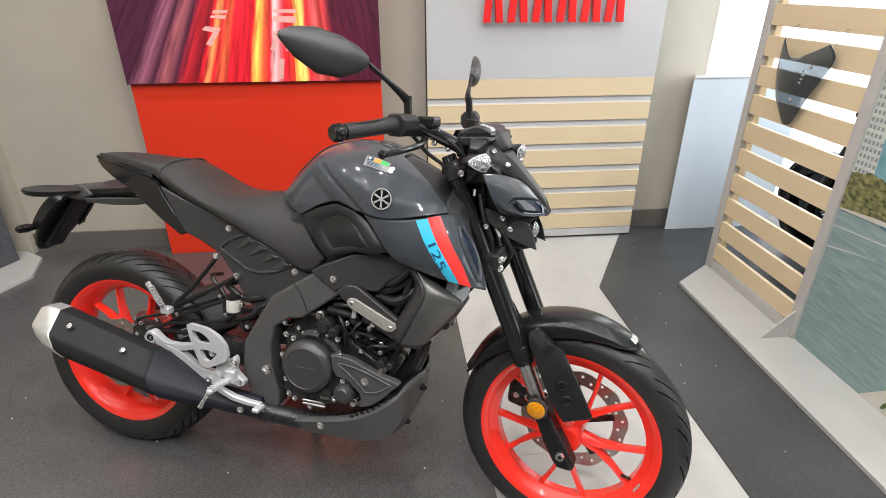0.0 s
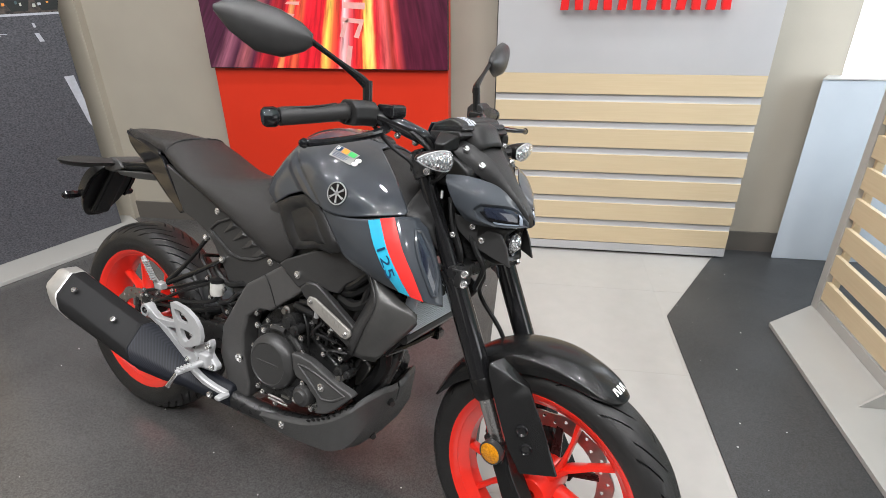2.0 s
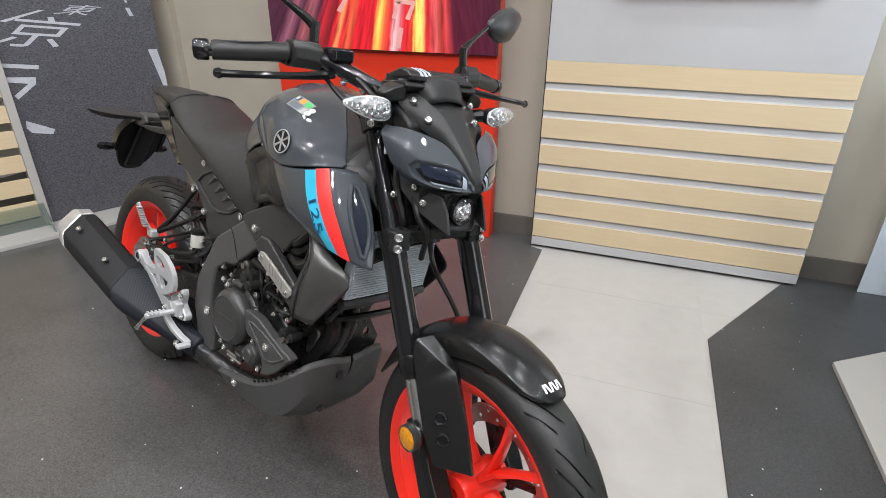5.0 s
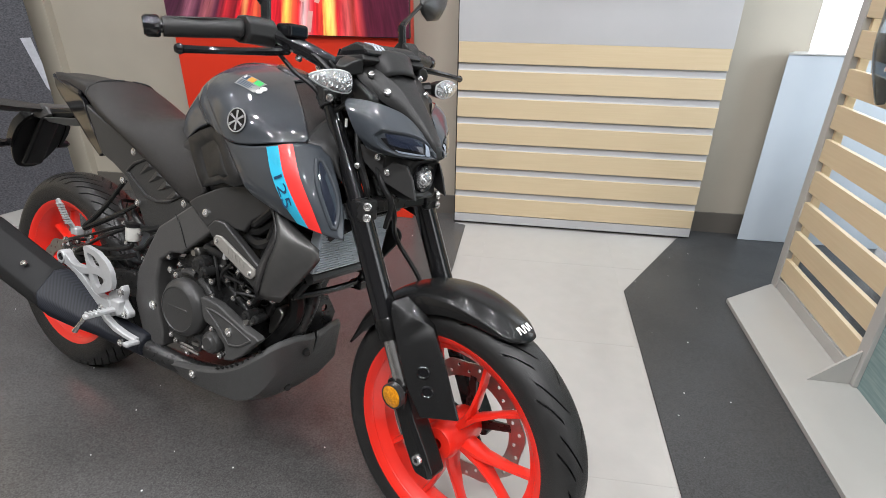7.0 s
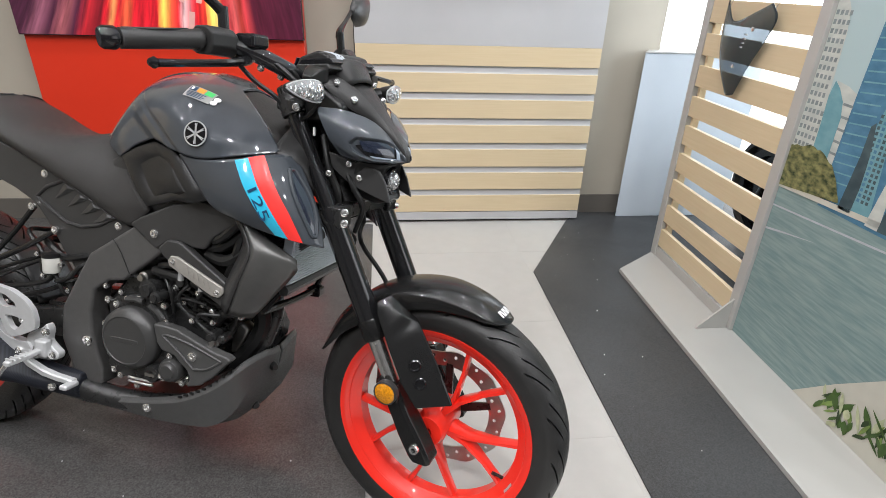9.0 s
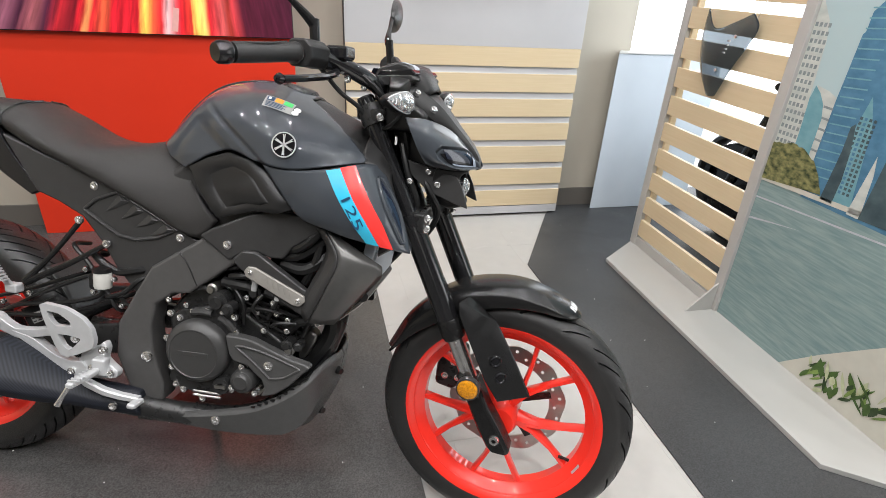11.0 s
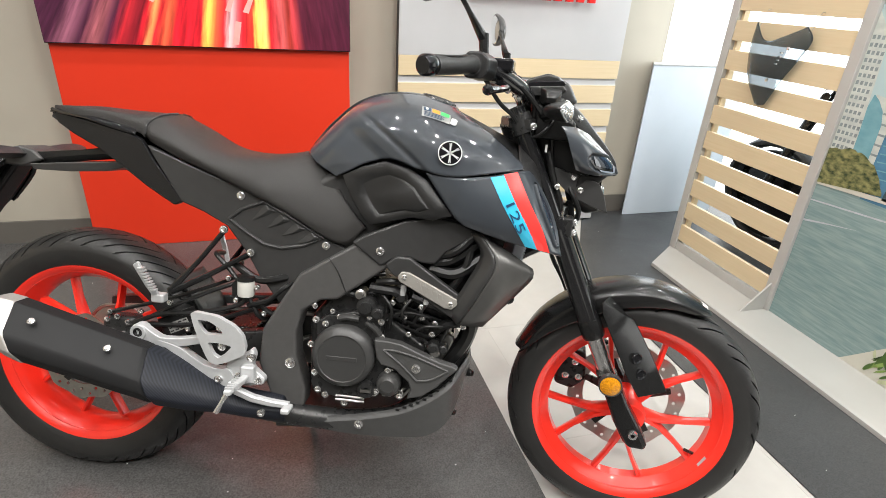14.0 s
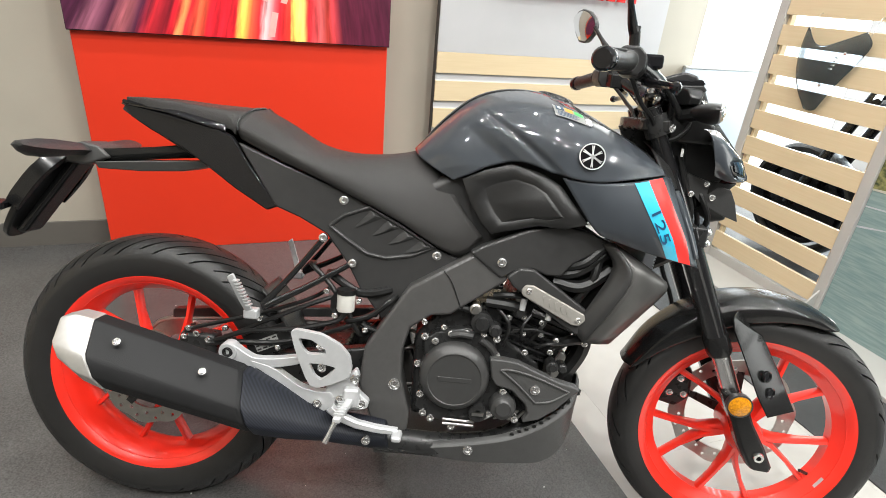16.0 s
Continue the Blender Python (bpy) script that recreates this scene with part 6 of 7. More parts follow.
ex = part("exhaust_pipe", tube([(0.915, 0.0, 0.540), (0.950, -0.02, 0.500), (0.935, -0.03, 0.430), (0.890, -0.05, 0.335), (0.800, -0.09, 0.262), (0.680, -0.120, 0.244), (0.520, -0.154, 0.266), (0.40, -0.190, 0.304), (0.30, -0.218, 0.350)], [0.019, 0.019, 0.020, 0.021, 0.022, 0.025, 0.025, 0.024, 0.026], 16, 6), DARKMETAL, bike, "black exhaust with a short aluminium-tipped silencer")
part("pipe_bracket", holed([(0.015, 0.440), (0.045, 0.466), (0.088, 0.456), (0.124, 0.402), (0.114, 0.376), (0.050, 0.360), (0.015, 0.372)], [[(0.079 + 0.010 * math.cos(a), 0.424 + 0.010 * math.sin(a)) for a in [k * math.pi / 6 for k in range(12)]]], -0.003, 0.003), DARKMETAL, ex, "black holed pipe bracket", xf=pose(0.905, 0, 0, 0, 0, 90))


def can_ring(c, w, h, tilt):
    """Section of the silencer: flat below, a wide slope on the upper outer side; square to its axis."""
    loop = []
    for a, b in ((-1, -0.5), (-0.66, -1), (0.6, -1), (1, -0.6), (1, 0.5), (0.55, 1), (-0.05, 1), (-0.92, 0.22), (-1, 0.02)):
        y, z = a * w, b * h
        loop.append((c[0] + z * math.sin(tilt), c[1] + y, c[2] + z * math.cos(tilt)))
    return loop


TILT_M = -0.31
sil = part("silencer", rings([can_ring((0.285, -0.229, 0.366), 0.048, 0.050, TILT_M), can_ring((0.275, -0.230, 0.369), 0.054, 0.057, TILT_M), can_ring((0.025, -0.260, 0.451), 0.056, 0.061, TILT_M)]), CAN, ex, "matte black silencer body", 0.005)
part("silencer_cap", rings([can_ring((0.027, -0.260, 0.450), 0.0575, 0.0625, TILT_M), can_ring((-0.005, -0.262, 0.460), 0.0555, 0.059, TILT_M), can_ring((-0.036, -0.265, 0.469), 0.043, 0.042, TILT_M), can_ring((-0.041, -0.265, 0.470), 0.034, 0.034, TILT_M), can_ring((-0.02, -0.264, 0.464), 0.028, 0.028, TILT_M)]), CAP, ex, "brushed aluminium end cap", 0.006)
bolt(sil, (0.064, -0.288, 0.480), 0.0065, (0.1, -0.72, 0.7))
bolt(sil, (0.208, -0.270, 0.430), 0.0065, (0.1, -0.72, 0.7))
part("heat_guard", rings([can_ring((0.283, -0.228, 0.365), 0.056, 0.058, TILT_M), can_ring((0.340, -0.208, 0.338), 0.046, 0.052, -0.40), can_ring((0.400, -0.188, 0.312), 0.036, 0.040, -0.50), can_ring((0.455, -0.174, 0.292), 0.030, 0.032, -0.40), can_ring((0.545, -0.156, 0.276), 0.027, 0.026, -0.2)]), CARBON, ex, "dark carbon-look heat guard", 0.006, smooth=50)
bolt(ex, (0.505, -0.203, 0.284), 0.008)

# -- rear set: bracket, heel guard, peg, brake pedal --
ARM_U = [(0.212, 0.452), (0.232, 0.452), (0.252, 0.438), (0.271, 0.428), (0.309, 0.430), (0.360, 0.440), (0.366, 0.424), (0.322, 0.413), (0.275, 0.404), (0.240, 0.418), (0.218, 0.420)]
ARM_L = [(0.262, 0.424), (0.300, 0.415), (0.318, 0.408), (0.338, 0.394), (0.367, 0.376), (0.398, 0.369), (0.426, 0.372), (0.440, 0.344), (0.415, 0.328), (0.386, 0.340), (0.348, 0.364), (0.309, 0.390), (0.272, 0.412)]
PLATE = [(0.418, 0.388), (0.445, 0.402), (0.462, 0.410), (0.474, 0.422), (0.482, 0.405), (0.474, 0.380), (0.489, 0.366), (0.504, 0.354), (0.500, 0.338), (0.463, 0.332), (0.444, 0.332), (0.420, 0.320), (0.406, 0.332)]
rs = part("foot_bracket", plate(rounded(ARM_U), -0.186, -0.166), ALU, bike, "cast aluminium rider foot bracket", 0.005)
part("bracket_eye", lathe([(0.010, -0.010), (0.011, -0.013), (0.017, -0.013), (0.019, -0.008), (0.019, 0.012)], 24), ALU, rs, xf=Matrix.Translation((0.220, -0.176, 0.436)))
bolt(rs, (0.218, -0.184, 0.436), 0.012, material=DARKMETAL)
part("lower_arm", plate(rounded(ARM_L), -0.187, -0.167), ALU, rs, "", 0.005)
part("bracket_plate", plate(rounded(PLATE), -0.181, -0.161), ALU, rs, "", 0.004)
GUARD = [(0.346, 0.496), (0.357, 0.501), (0.406, 0.495), (0.443, 0.477), (0.462, 0.456), (0.468, 0.431), (0.464, 0.412), (0.428, 0.393), (0.403, 0.384), (0.388, 0.388), (0.378, 0.404), (0.365, 0.434), (0.352, 0.470)]
HOLE_A = [(0.362, 0.484), (0.388, 0.482), (0.414, 0.466), (0.417, 0.454), (0.380, 0.453), (0.368, 0.466)]
HOLE_B = [(0.383, 0.434), (0.408, 0.435), (0.438, 0.430), (0.419, 0.409), (0.408, 0.401), (0.396, 0.408)]


def strap(pts, w, y, t):
    """A flat bevelled bar along a line of (x, z) points: width w, thickness t, outer face at y."""
    loops = []
    n = len(pts)
    for i, (x, z) in enumerate(pts):
        x0, z0 = pts[max(i - 1, 0)]
        x1, z1 = pts[min(i + 1, n - 1)]
        d = Vector((x1 - x0, 0, z1 - z0)).normalized()
        q = Vector((-d.z, 0, d.x)) * (w[i] if isinstance(w, (list, tuple)) else w) * 0.5
        loops.append([tuple(Vector((x, y + dy, z)) + q * f) for f, dy in ((-1, t), (-1, 0.003), (-0.6, 0), (0.6, 0), (1, 0.003), (1, t))])
    return rings(loops)


part("heel_guard", holed(rounded(GUARD, 3, 0.16), [rounded(HOLE_A, 3, 0.2), rounded(HOLE_B, 3, 0.2)], -0.200, -0.188), ALU, rs, "open aluminium heel guard", 0.003)
for p in ((0.402, -0.178, 0.462), (0.405, -0.178, 0.418), (0.473, -0.183, 0.402), (0.488, -0.183, 0.350), (0.402, -0.189, 0.346), (0.446, -0.183, 0.356)):
    bolt(rs, p, 0.0085)
peg = part("foot_peg", rings([[(x + dx, y, z + dz) for dx, dz in ((-0.008, -0.006), (0.008, -0.006), (0.008, 0.006), (-0.008, 0.006))] for x, y, z in ((0.468, -0.178, 0.362), (0.464, -0.210, 0.358), (0.454, -0.262, 0.352))]), ALU, rs, "serrated aluminium foot peg", 0.004)
for k in range(6):
    part("peg_tooth", box(0.448, 0.468, -0.256 + k * 0.010, -0.252 + k * 0.010, 0.357, 0.363), ALU, peg)
part("peg_feeler", tube([(0.452, -0.258, 0.348), (0.446, -0.266, 0.334), (0.438, -0.274, 0.314)], [0.0055, 0.0045, 0.0065], 8), CHROME, peg)
part("peg_hinge", box(0.452, 0.484, -0.196, -0.174, 0.345, 0.385), ALU, rs, "", 0.006)
bp_ = part("brake_pedal", strap([(0.430, 0.346), (0.448, 0.330), (0.484, 0.316), (0.524, 0.310), (0.566, 0.308)], [0.018, 0.016, 0.016, 0.014, 0.012], -0.208, 0.014), ALU, bike, "aluminium rear brake pedal")
part("pedal_pad", box(0.556, 0.576, -0.232, -0.196, 0.300, 0.312), ALU, bp_, "", 0.005)

# -- swingarm, pillion pegs, reservoir and small parts at the rear --
for s in (-1, 1):
    part("swingarm", rings([[(x, s * y, z + d) for y, d in ((0.075 + w, -h), (0.105 + w, -h), (0.110 + w, 0), (0.105 + w, h), (0.075 + w, h))] for x, z, w, h in ((-0.035, 0.308, 0.0, 0.022), (0.10, 0.330, 0.0, 0.025), (0.30, 0.375, 0.0, 0.034), (0.50, 0.400, -0.005, 0.040))]), DARKMETAL, bike, "black box-section swingarm", 0.006)
part("swingarm_bridge", box(0.36, 0.44, -0.08, 0.08, 0.36, 0.43), DARKMETAL, bike, "", 0.01)
part("rear_axle", tube([(0, -0.125, 0.308), (0, 0.125, 0.308)], 0.011, 12, 1), STEEL, bike)
cal = part("rear_caliper", box(0.085, 0.165, -0.115, -0.070, 0.385, 0.440), DARKMETAL, bike, "black rear brake caliper", 0.012)
for x, z in ((0.10, 0.432), (0.125, 0.440), (0.15, 0.428), (0.14, 0.40), (0.11, 0.405)):
    bolt(cal, (x, -0.116, z), 0.006)
LM = Matrix.Translation((0.277, -0.1205, 0.436)) @ Matrix.Rotation(-0.44, 4, "Y")
part("label_plate", box(-0.046, 0.050, 0.001, 0.006, -0.024, 0.030), HOSE, bike, "black label plate", 0.002, xf=LM)
sl = part("swingarm_label", box(-0.028, 0.024, -0.001, 0.0005, -0.012, 0.012), SILVER_PRINT, bike, "small printed data label", xf=LM)
for k in range(4):
    for q in range(3):
        part("label_bar", box(-0.026 + 0.013 * k, -0.017 + 0.013 * k - 0.002 * (q % 2), -0.0016, -0.001, -0.009 + 0.0075 * q, -0.006 + 0.0075 * q), DARKMETAL, sl, xf=LM)
for pts, r in (
    ([(0.10, -0.105, 0.445), (0.17, -0.120, 0.470), (0.26, -0.125, 0.500), (0.36, -0.120, 0.540)], 0.006),
    ([(0.12, -0.100, 0.410), (0.20, -0.118, 0.430), (0.30, -0.122, 0.440), (0.40, -0.115, 0.470), (0.47, -0.11, 0.50)], 0.008),
    ([(0.36, -0.110, 0.610), (0.40, -0.120, 0.575), (0.44, -0.122, 0.520), (0.47, -0.115, 0.470)], 0.007),
    ([(0.40, -0.100, 0.590), (0.46, -0.112, 0.560), (0.52, -0.110, 0.570)], 0.012),
    ([(0.44, -0.118, 0.500), (0.49, -0.130, 0.520), (0.53, -0.125, 0.555)], 0.008),
):
    (x0, _, z0), (x1, _, z1) = pts[0], pts[-1]
    part("hose", tube([(x0 - 0.01, -0.05, z0 - 0.01)] + pts + [(x1 + 0.025, -0.04, z1 + 0.005)], r * 0.75, 8), HOSE, bike, "black rubber hose")
for p in ((0.190, -0.128, 0.462), (0.262, -0.132, 0.492), (0.415, -0.130, 0.512), (0.462, -0.125, 0.545), (0.478, -0.125, 0.485), (0.110, -0.118, 0.452), (0.300, -0.126, 0.430), (0.395, -0.124, 0.560)):
    bolt(bike, p, 0.0055)
part("reservoir_bracket", plate([(0.405, 0.548), (0.418, 0.565), (0.424, 0.540), (0.418, 0.512), (0.405, 0.520)], -0.128, -0.122), SATIN, bike)
part("brake_hose", tube([(0.165, -0.118, 0.430), (0.24, -0.130, 0.462), (0.33, -0.13, 0.475), (0.42, -0.125, 0.500), (0.44, -0.12, 0.53)], 0.0055, 8), HOSE, bike, "black brake hose")
part("brake_hose", tube([(0.20, -0.12, 0.445), (0.30, -0.128, 0.500), (0.40, -0.12, 0.545), (0.46, -0.10, 0.56)], 0.005, 8), HOSE, bike, "black brake hose")
part("cable", tube([(0.46, -0.11, 0.50), (0.50, -0.12, 0.485), (0.53, -0.12, 0.51), (0.56, -0.12, 0.55)], 0.006, 8), HOSE, bike)
part("chain_guard", rings([[(x, y, z + d) for y, d in ((0.07, -0.012), (0.10, -0.012), (0.10, 0.012), (0.07, 0.012))] for x, z in ((-0.02, 0.41), (0.20, 0.435), (0.48, 0.46))]), MATTE, bike, "black chain guard", 0.004)
part("sprocket", lathe([(0.05, 0.072), (0.092, 0.072), (0.095, 0.075), (0.092, 0.078), (0.05, 0.078)], 48, True), STEEL, bike, "steel rear sprocket", xf=Matrix.Translation((0, 0, 0.308)))
part("chain", tube([(-0.093, 0.075, 0.308), (-0.07, 0.075, 0.37), (0.0, 0.075, 0.401), (0.25, 0.075, 0.415), (0.55, 0.075, 0.425), (0.58, 0.075, 0.40), (0.55, 0.075, 0.372), (0.25, 0.075, 0.26), (0.0, 0.075, 0.213), (-0.07, 0.075, 0.245), (-0.093, 0.075, 0.308)], 0.006, 6, 6, False), STEEL, bike, "drive chain")
for s, fl in ((-1, (lambda vf: vf)), (1, flip)):
    ph = part("pillion_hanger", fl(join(tube([(0.382, -0.112, 0.668), (0.325, -0.130, 0.590), (0.275, -0.155, 0.528)], [0.0058, 0.0058, 0.0075], 10), tube([(0.444, -0.112, 0.622), (0.36, -0.130, 0.570), (0.275, -0.155, 0.524)], [0.0058, 0.0065, 0.0080], 10))), SATIN, bike, "black pillion peg hanger")
    part("pillion_peg", fl(rings([[(x + a, y - w, z + b) for a, b, w in ((-0.007, -0.004, 0), (0.005, 0.005, 0), (0.005, 0.005, 0.008), (-0.007, -0.004, 0.008))] for x, y, z in ((0.258, -0.165, 0.515), (0.246, -0.178, 0.545), (0.226, -0.190, 0.595))])), ALU, ph, "folded aluminium pillion peg", 0.003)
    part("peg_block", fl(box(0.243, 0.272, -0.176, -0.152, 0.503, 0.524)), ALU, ph, "", 0.005)
    if s < 0:
        bolt(ph, (0.381, -0.118, 0.669), 0.008)
        bolt(ph, (0.443, -0.118, 0.622), 0.008)
        for k in range(9):
            part("peg_tooth", box(0.232 + 0.0028 * (8 - k), 0.242 + 0.0028 * (8 - k), -0.194 - 0.001 * k, -0.180 - 0.001 * k, 0.536 + 0.006 * k, 0.539 + 0.006 * k), ALU, ph)
rv = part("brake_reservoir", lathe([(0.0, -0.022), (0.017, -0.022), (0.0185, -0.018), (0.0185, 0.014), (0.0, 0.014)], 24), MILKY, bike, "milky brake fluid reservoir with a black cap", xf=Matrix.Translation((0.436, -0.125, 0.545)) @ Matrix.Rotation(math.radians(90), 4, "X"))
part("reservoir_cap", lathe([(0.0, 0.014), (0.0195, 0.014), (0.0195, 0.024), (0.0, 0.026)], 20), HOSE, rv, "black ribbed cap", xf=Matrix.Translation((0.436, -0.125, 0.545)) @ Matrix.Rotation(math.radians(90), 4, "X"))
part("rear_mudguard", net([[(0.10 + 0.33 * math.cos(a) - 0.10, y, 0.308 + 0.33 * math.sin(a)) for y in (-0.06, 0, 0.06)] for a in (0.30, 0.45, 0.6, 0.75)], 4, 4), MATTE, bike, "black inner mudguard", solid=0.004)
# side stand on the far side
ss = part("side_stand", tube([(0.52, 0.12, 0.27), (0.50, 0.19, 0.14), (0.485, 0.245, -0.045)], [0.012, 0.011, 0.010], 10), SATIN, bike, "black side stand")
part("stand_foot", box(0.455, 0.53, 0.232, 0.275, -0.062, -0.05), SATIN, ss, "", 0.004)

# -- front end, turned with the handlebar --
AX, RAKE = 1.350, math.tan(radians(25))


def fork_at(z):
    return AX - 0.012 - RAKE * (z - 0.294)


for s in (-1, 1):
    y = s * 0.098
    fk = part("fork_leg", tube([(fork_at(0.985), y, 0.985), (fork_at(0.760), y, 0.760)], 0.0175, 20, 1), FORK, bike, "black upside-down fork leg", xf=STEER)
    part("outer_tube", tube([(fork_at(0.760), y, 0.760), (fork_at(0.735), y, 0.735), (fork_at(0.730), y, 0.730), (fork_at(0.520), y, 0.520), (fork_at(0.505), y, 0.505)], [0.0275, 0.0275, 0.0240, 0.0240, 0.0225], 24, 1), FORK, fk, "", xf=STEER)
    part("tube_collar", tube([(fork_at(0.545), y, 0.545), (fork_at(0.540), y, 0.540), (fork_at(0.512), y, 0.512), (fork_at(0.504), y, 0.504)], [0.0245, 0.0262, 0.0262, 0.0235], 24, 1), SATIN, fk, "black seal collar", xf=STEER)
    part("inner_tube", tube([(fork_at(0.51), y, 0.51), (fork_at(0.395), y, 0.395)], 0.0185, 20, 1), CHROME, fk, "bright steel slider", xf=STEER)
    part("axle_lug", rings([[(fork_at(z) + dx + a * w, y + b * 0.026, z) for a, b in ((-1, -0.7), (-0.7, -1), (0.7, -1), (1, -0.7), (1, 0.7), (0.7, 1), (-0.7, 1), (-1, 0.7))] for z, w, dx in ((0.425, 0.024, 0), (0.36, 0.023, 0.002), (0.31, 0.028, 0.006), (0.268, 0.027, 0.010), (0.258, 0.020, 0.010))]), SATIN, fk, "black fork foot", 0.003, xf=STEER)
    part("axle_nut", lathe([(0.005, -0.004), (0.010, -0.004), (0.0115, 0.0), (0.0115, 0.02)], 16), CHROME, fk, xf=STEER @ Matrix.Translation((AX + 0.002, y - 0.028 if s < 0 else y + 0.028, 0.292)) @ Matrix.Rotation(0 if s < 0 else math.pi, 4, "Z"))
    part("clamp_lug", box(fork_at(0.747), fork_at(0.747) + 0.034, y - 0.021, y + 0.021, 0.727, 0.769), DARKMETAL, fk, "", 0.005, xf=STEER)
    for dz in (0.012, -0.010):
        bolt(fk, (fork_at(0.745) + 0.036, y - 0.012 * s * -1, 0.747 + dz), 0.0075, (0.8, s * 0.6, 0), STEER)
def yoke(name, z, h, half, label):
    """A waisted yoke plate that grips both legs."""
    c = fork_at(z)
    pts = [(c - 0.052, -0.03), (c - 0.030, -half + 0.03), (c - 0.026, -half), (c + 0.020, -half - 0.012), (c + 0.030, -half + 0.012), (c + 0.016, -0.05), (c + 0.016, 0.05), (c + 0.030, half - 0.012), (c + 0.020, half + 0.012), (c - 0.026, half), (c - 0.030, half - 0.03), (c - 0.052, 0.03)]
    return part(name, slab(pts, (z - h, z + h)), DARKMETAL, bike, label, 0.005, xf=STEER)


yoke("lower_yoke", 0.748, 0.014, 0.108, "black lower fork yoke")
yoke("upper_yoke", 0.955, 0.012, 0.112, "black upper fork yoke")
for s in (-1, 1):
    part("yoke_clamp", tube([(fork_at(0.936), s * 0.098, 0.936), (fork_at(0.972), s * 0.098, 0.972)], 0.0245, 20, 1), DARKMETAL, bike, "", xf=STEER)
    part("fork_cap", tube([(fork_at(0.972), s * 0.098, 0.972), (fork_at(0.988), s * 0.098, 0.988)], [0.019, 0.017], 6, 1), DARKMETAL, bike, "", xf=STEER)
    bolt(bike, (1.056, s * 0.118, 0.952), 0.0068, (0.5, s, 0), STEER)
    part("bar_riser", tube([(1.030, s * 0.032, 0.960), (1.032, s * 0.032, 0.990)], 0.016, 14, 1), MATTE, bike, "", xf=STEER)
    part("head_cover_panel", net([[(1.012, s * 0.048, 0.920), (1.014, s * 0.10, 0.902), (1.016, s * 0.158, 0.862), (1.030, s * 0.150, 0.838)], [(1.040, s * 0.046, 0.912), (1.044, s * 0.092, 0.890), (1.046, s * 0.140, 0.850), (1.055, s * 0.132, 0.820)], [(1.060, s * 0.046, 0.890), (1.066, s * 0.085, 0.868), (1.068, s * 0.118, 0.830), (1.080, s * 0.110, 0.780)]], 4, 4), NOSE_BLACK, bike, "black cover before the tank", solid=0.003)
part("steering_head", tube([(1.0, 0, 0.96), (1.115, 0, 0.72)], 0.032, 20, 1), DARKMETAL, bike, "black steering head")
FC = (1.350, 0.294)


def arc(r, deg, y):
    a = math.radians(deg)
    return (FC[0] + r * math.cos(a), y, FC[1] + r * math.sin(a))


def fender_row(ds, rs, w):
    return [arc(r, d, -w * f) for d, r, f in zip(ds, rs, (0, 0.5, 0.9, 1.02, 1.0))]


# a blunt, rounded front lip, then even sections
FENDER = [fender_row((61.5, 62.2, 64.5, 66.0, 67.5), (0.3075, 0.306, 0.301, 0.298, 0.295), 0.042), fender_row((66.5, 66.9, 68.3, 69.5, 70.5), (0.315, 0.312, 0.305, 0.300, 0.293), 0.051)]
FENDER += [fender_row((d, d, d - 1, d, d), (r0, r0 - 0.003, r0 - 0.014, 0.5 * (r0 + r1) - 0.004, r1), w) for d, r0, r1, w in ((78, 0.324, 0.290, 0.058), (91, 0.330, 0.282, 0.063), (106, 0.331, 0.275, 0.065), (120, 0.328, 0.270, 0.065), (138, 0.322, 0.279, 0.062), (156, 0.315, 0.297, 0.052))]
fen = part("front_mudguard", net(both(FENDER), 6, 4), SATIN, bike, "satin black front mudguard", solid=0.003, smooth=60, xf=STEER)
FULL = both(FENDER)
for k in range(6):
    u, lean = 3.20 + 0.29 * k, 0.06 if k % 2 else -0.06
    part("print_bar", patch(FULL, [(u + lean, 0.72), (u + 0.17 + lean, 0.72), (u + 0.17 - lean, 1.12), (u - lean, 1.12)], 4, 4, -0.0012), WHITE_PRINT, fen, "white printed bar", xf=STEER)
# folded guard on the right fork leg: outer face, crest and front face
RECESS = ((1.336, -0.1105, 0.472), (1.350, -0.1115, 0.436))
GUARD_NET = [
    [(1.250, -0.117, 0.566), (1.284, -0.126, 0.502), (1.318, -0.130, 0.436), (1.350, -0.126, 0.388)],
    [(1.246, -0.112, 0.588), (1.320, -0.078, 0.548), (1.368, -0.083, 0.472), (1.413, -0.091, 0.394)],
    [(1.248, -0.107, 0.591), (1.323, -0.073, 0.548), (1.371, -0.079, 0.472), (1.414, -0.087, 0.395)],
    [(1.262, -0.084, 0.598), (1.312, -0.056, 0.548), (1.352, -0.062, 0.478), (1.398, -0.074, 0.400)],
]


def facet(rows, k=4):
    """Flat strips between the rows of a net, each row a broken line."""
    L = [[tuple(a + (b - a) * i / k for a, b in zip(p, q)) for p, q in zip(r, r[1:]) for i in range(k)] + [r[-1]] for r in rows]
    n = len(L[0])
    return [p for l in L for p in l], [(j * n + i, j * n + i + 1, (j + 1) * n + i + 1, (j + 1) * n + i) for j in range(len(L) - 1) for i in range(n - 1)]


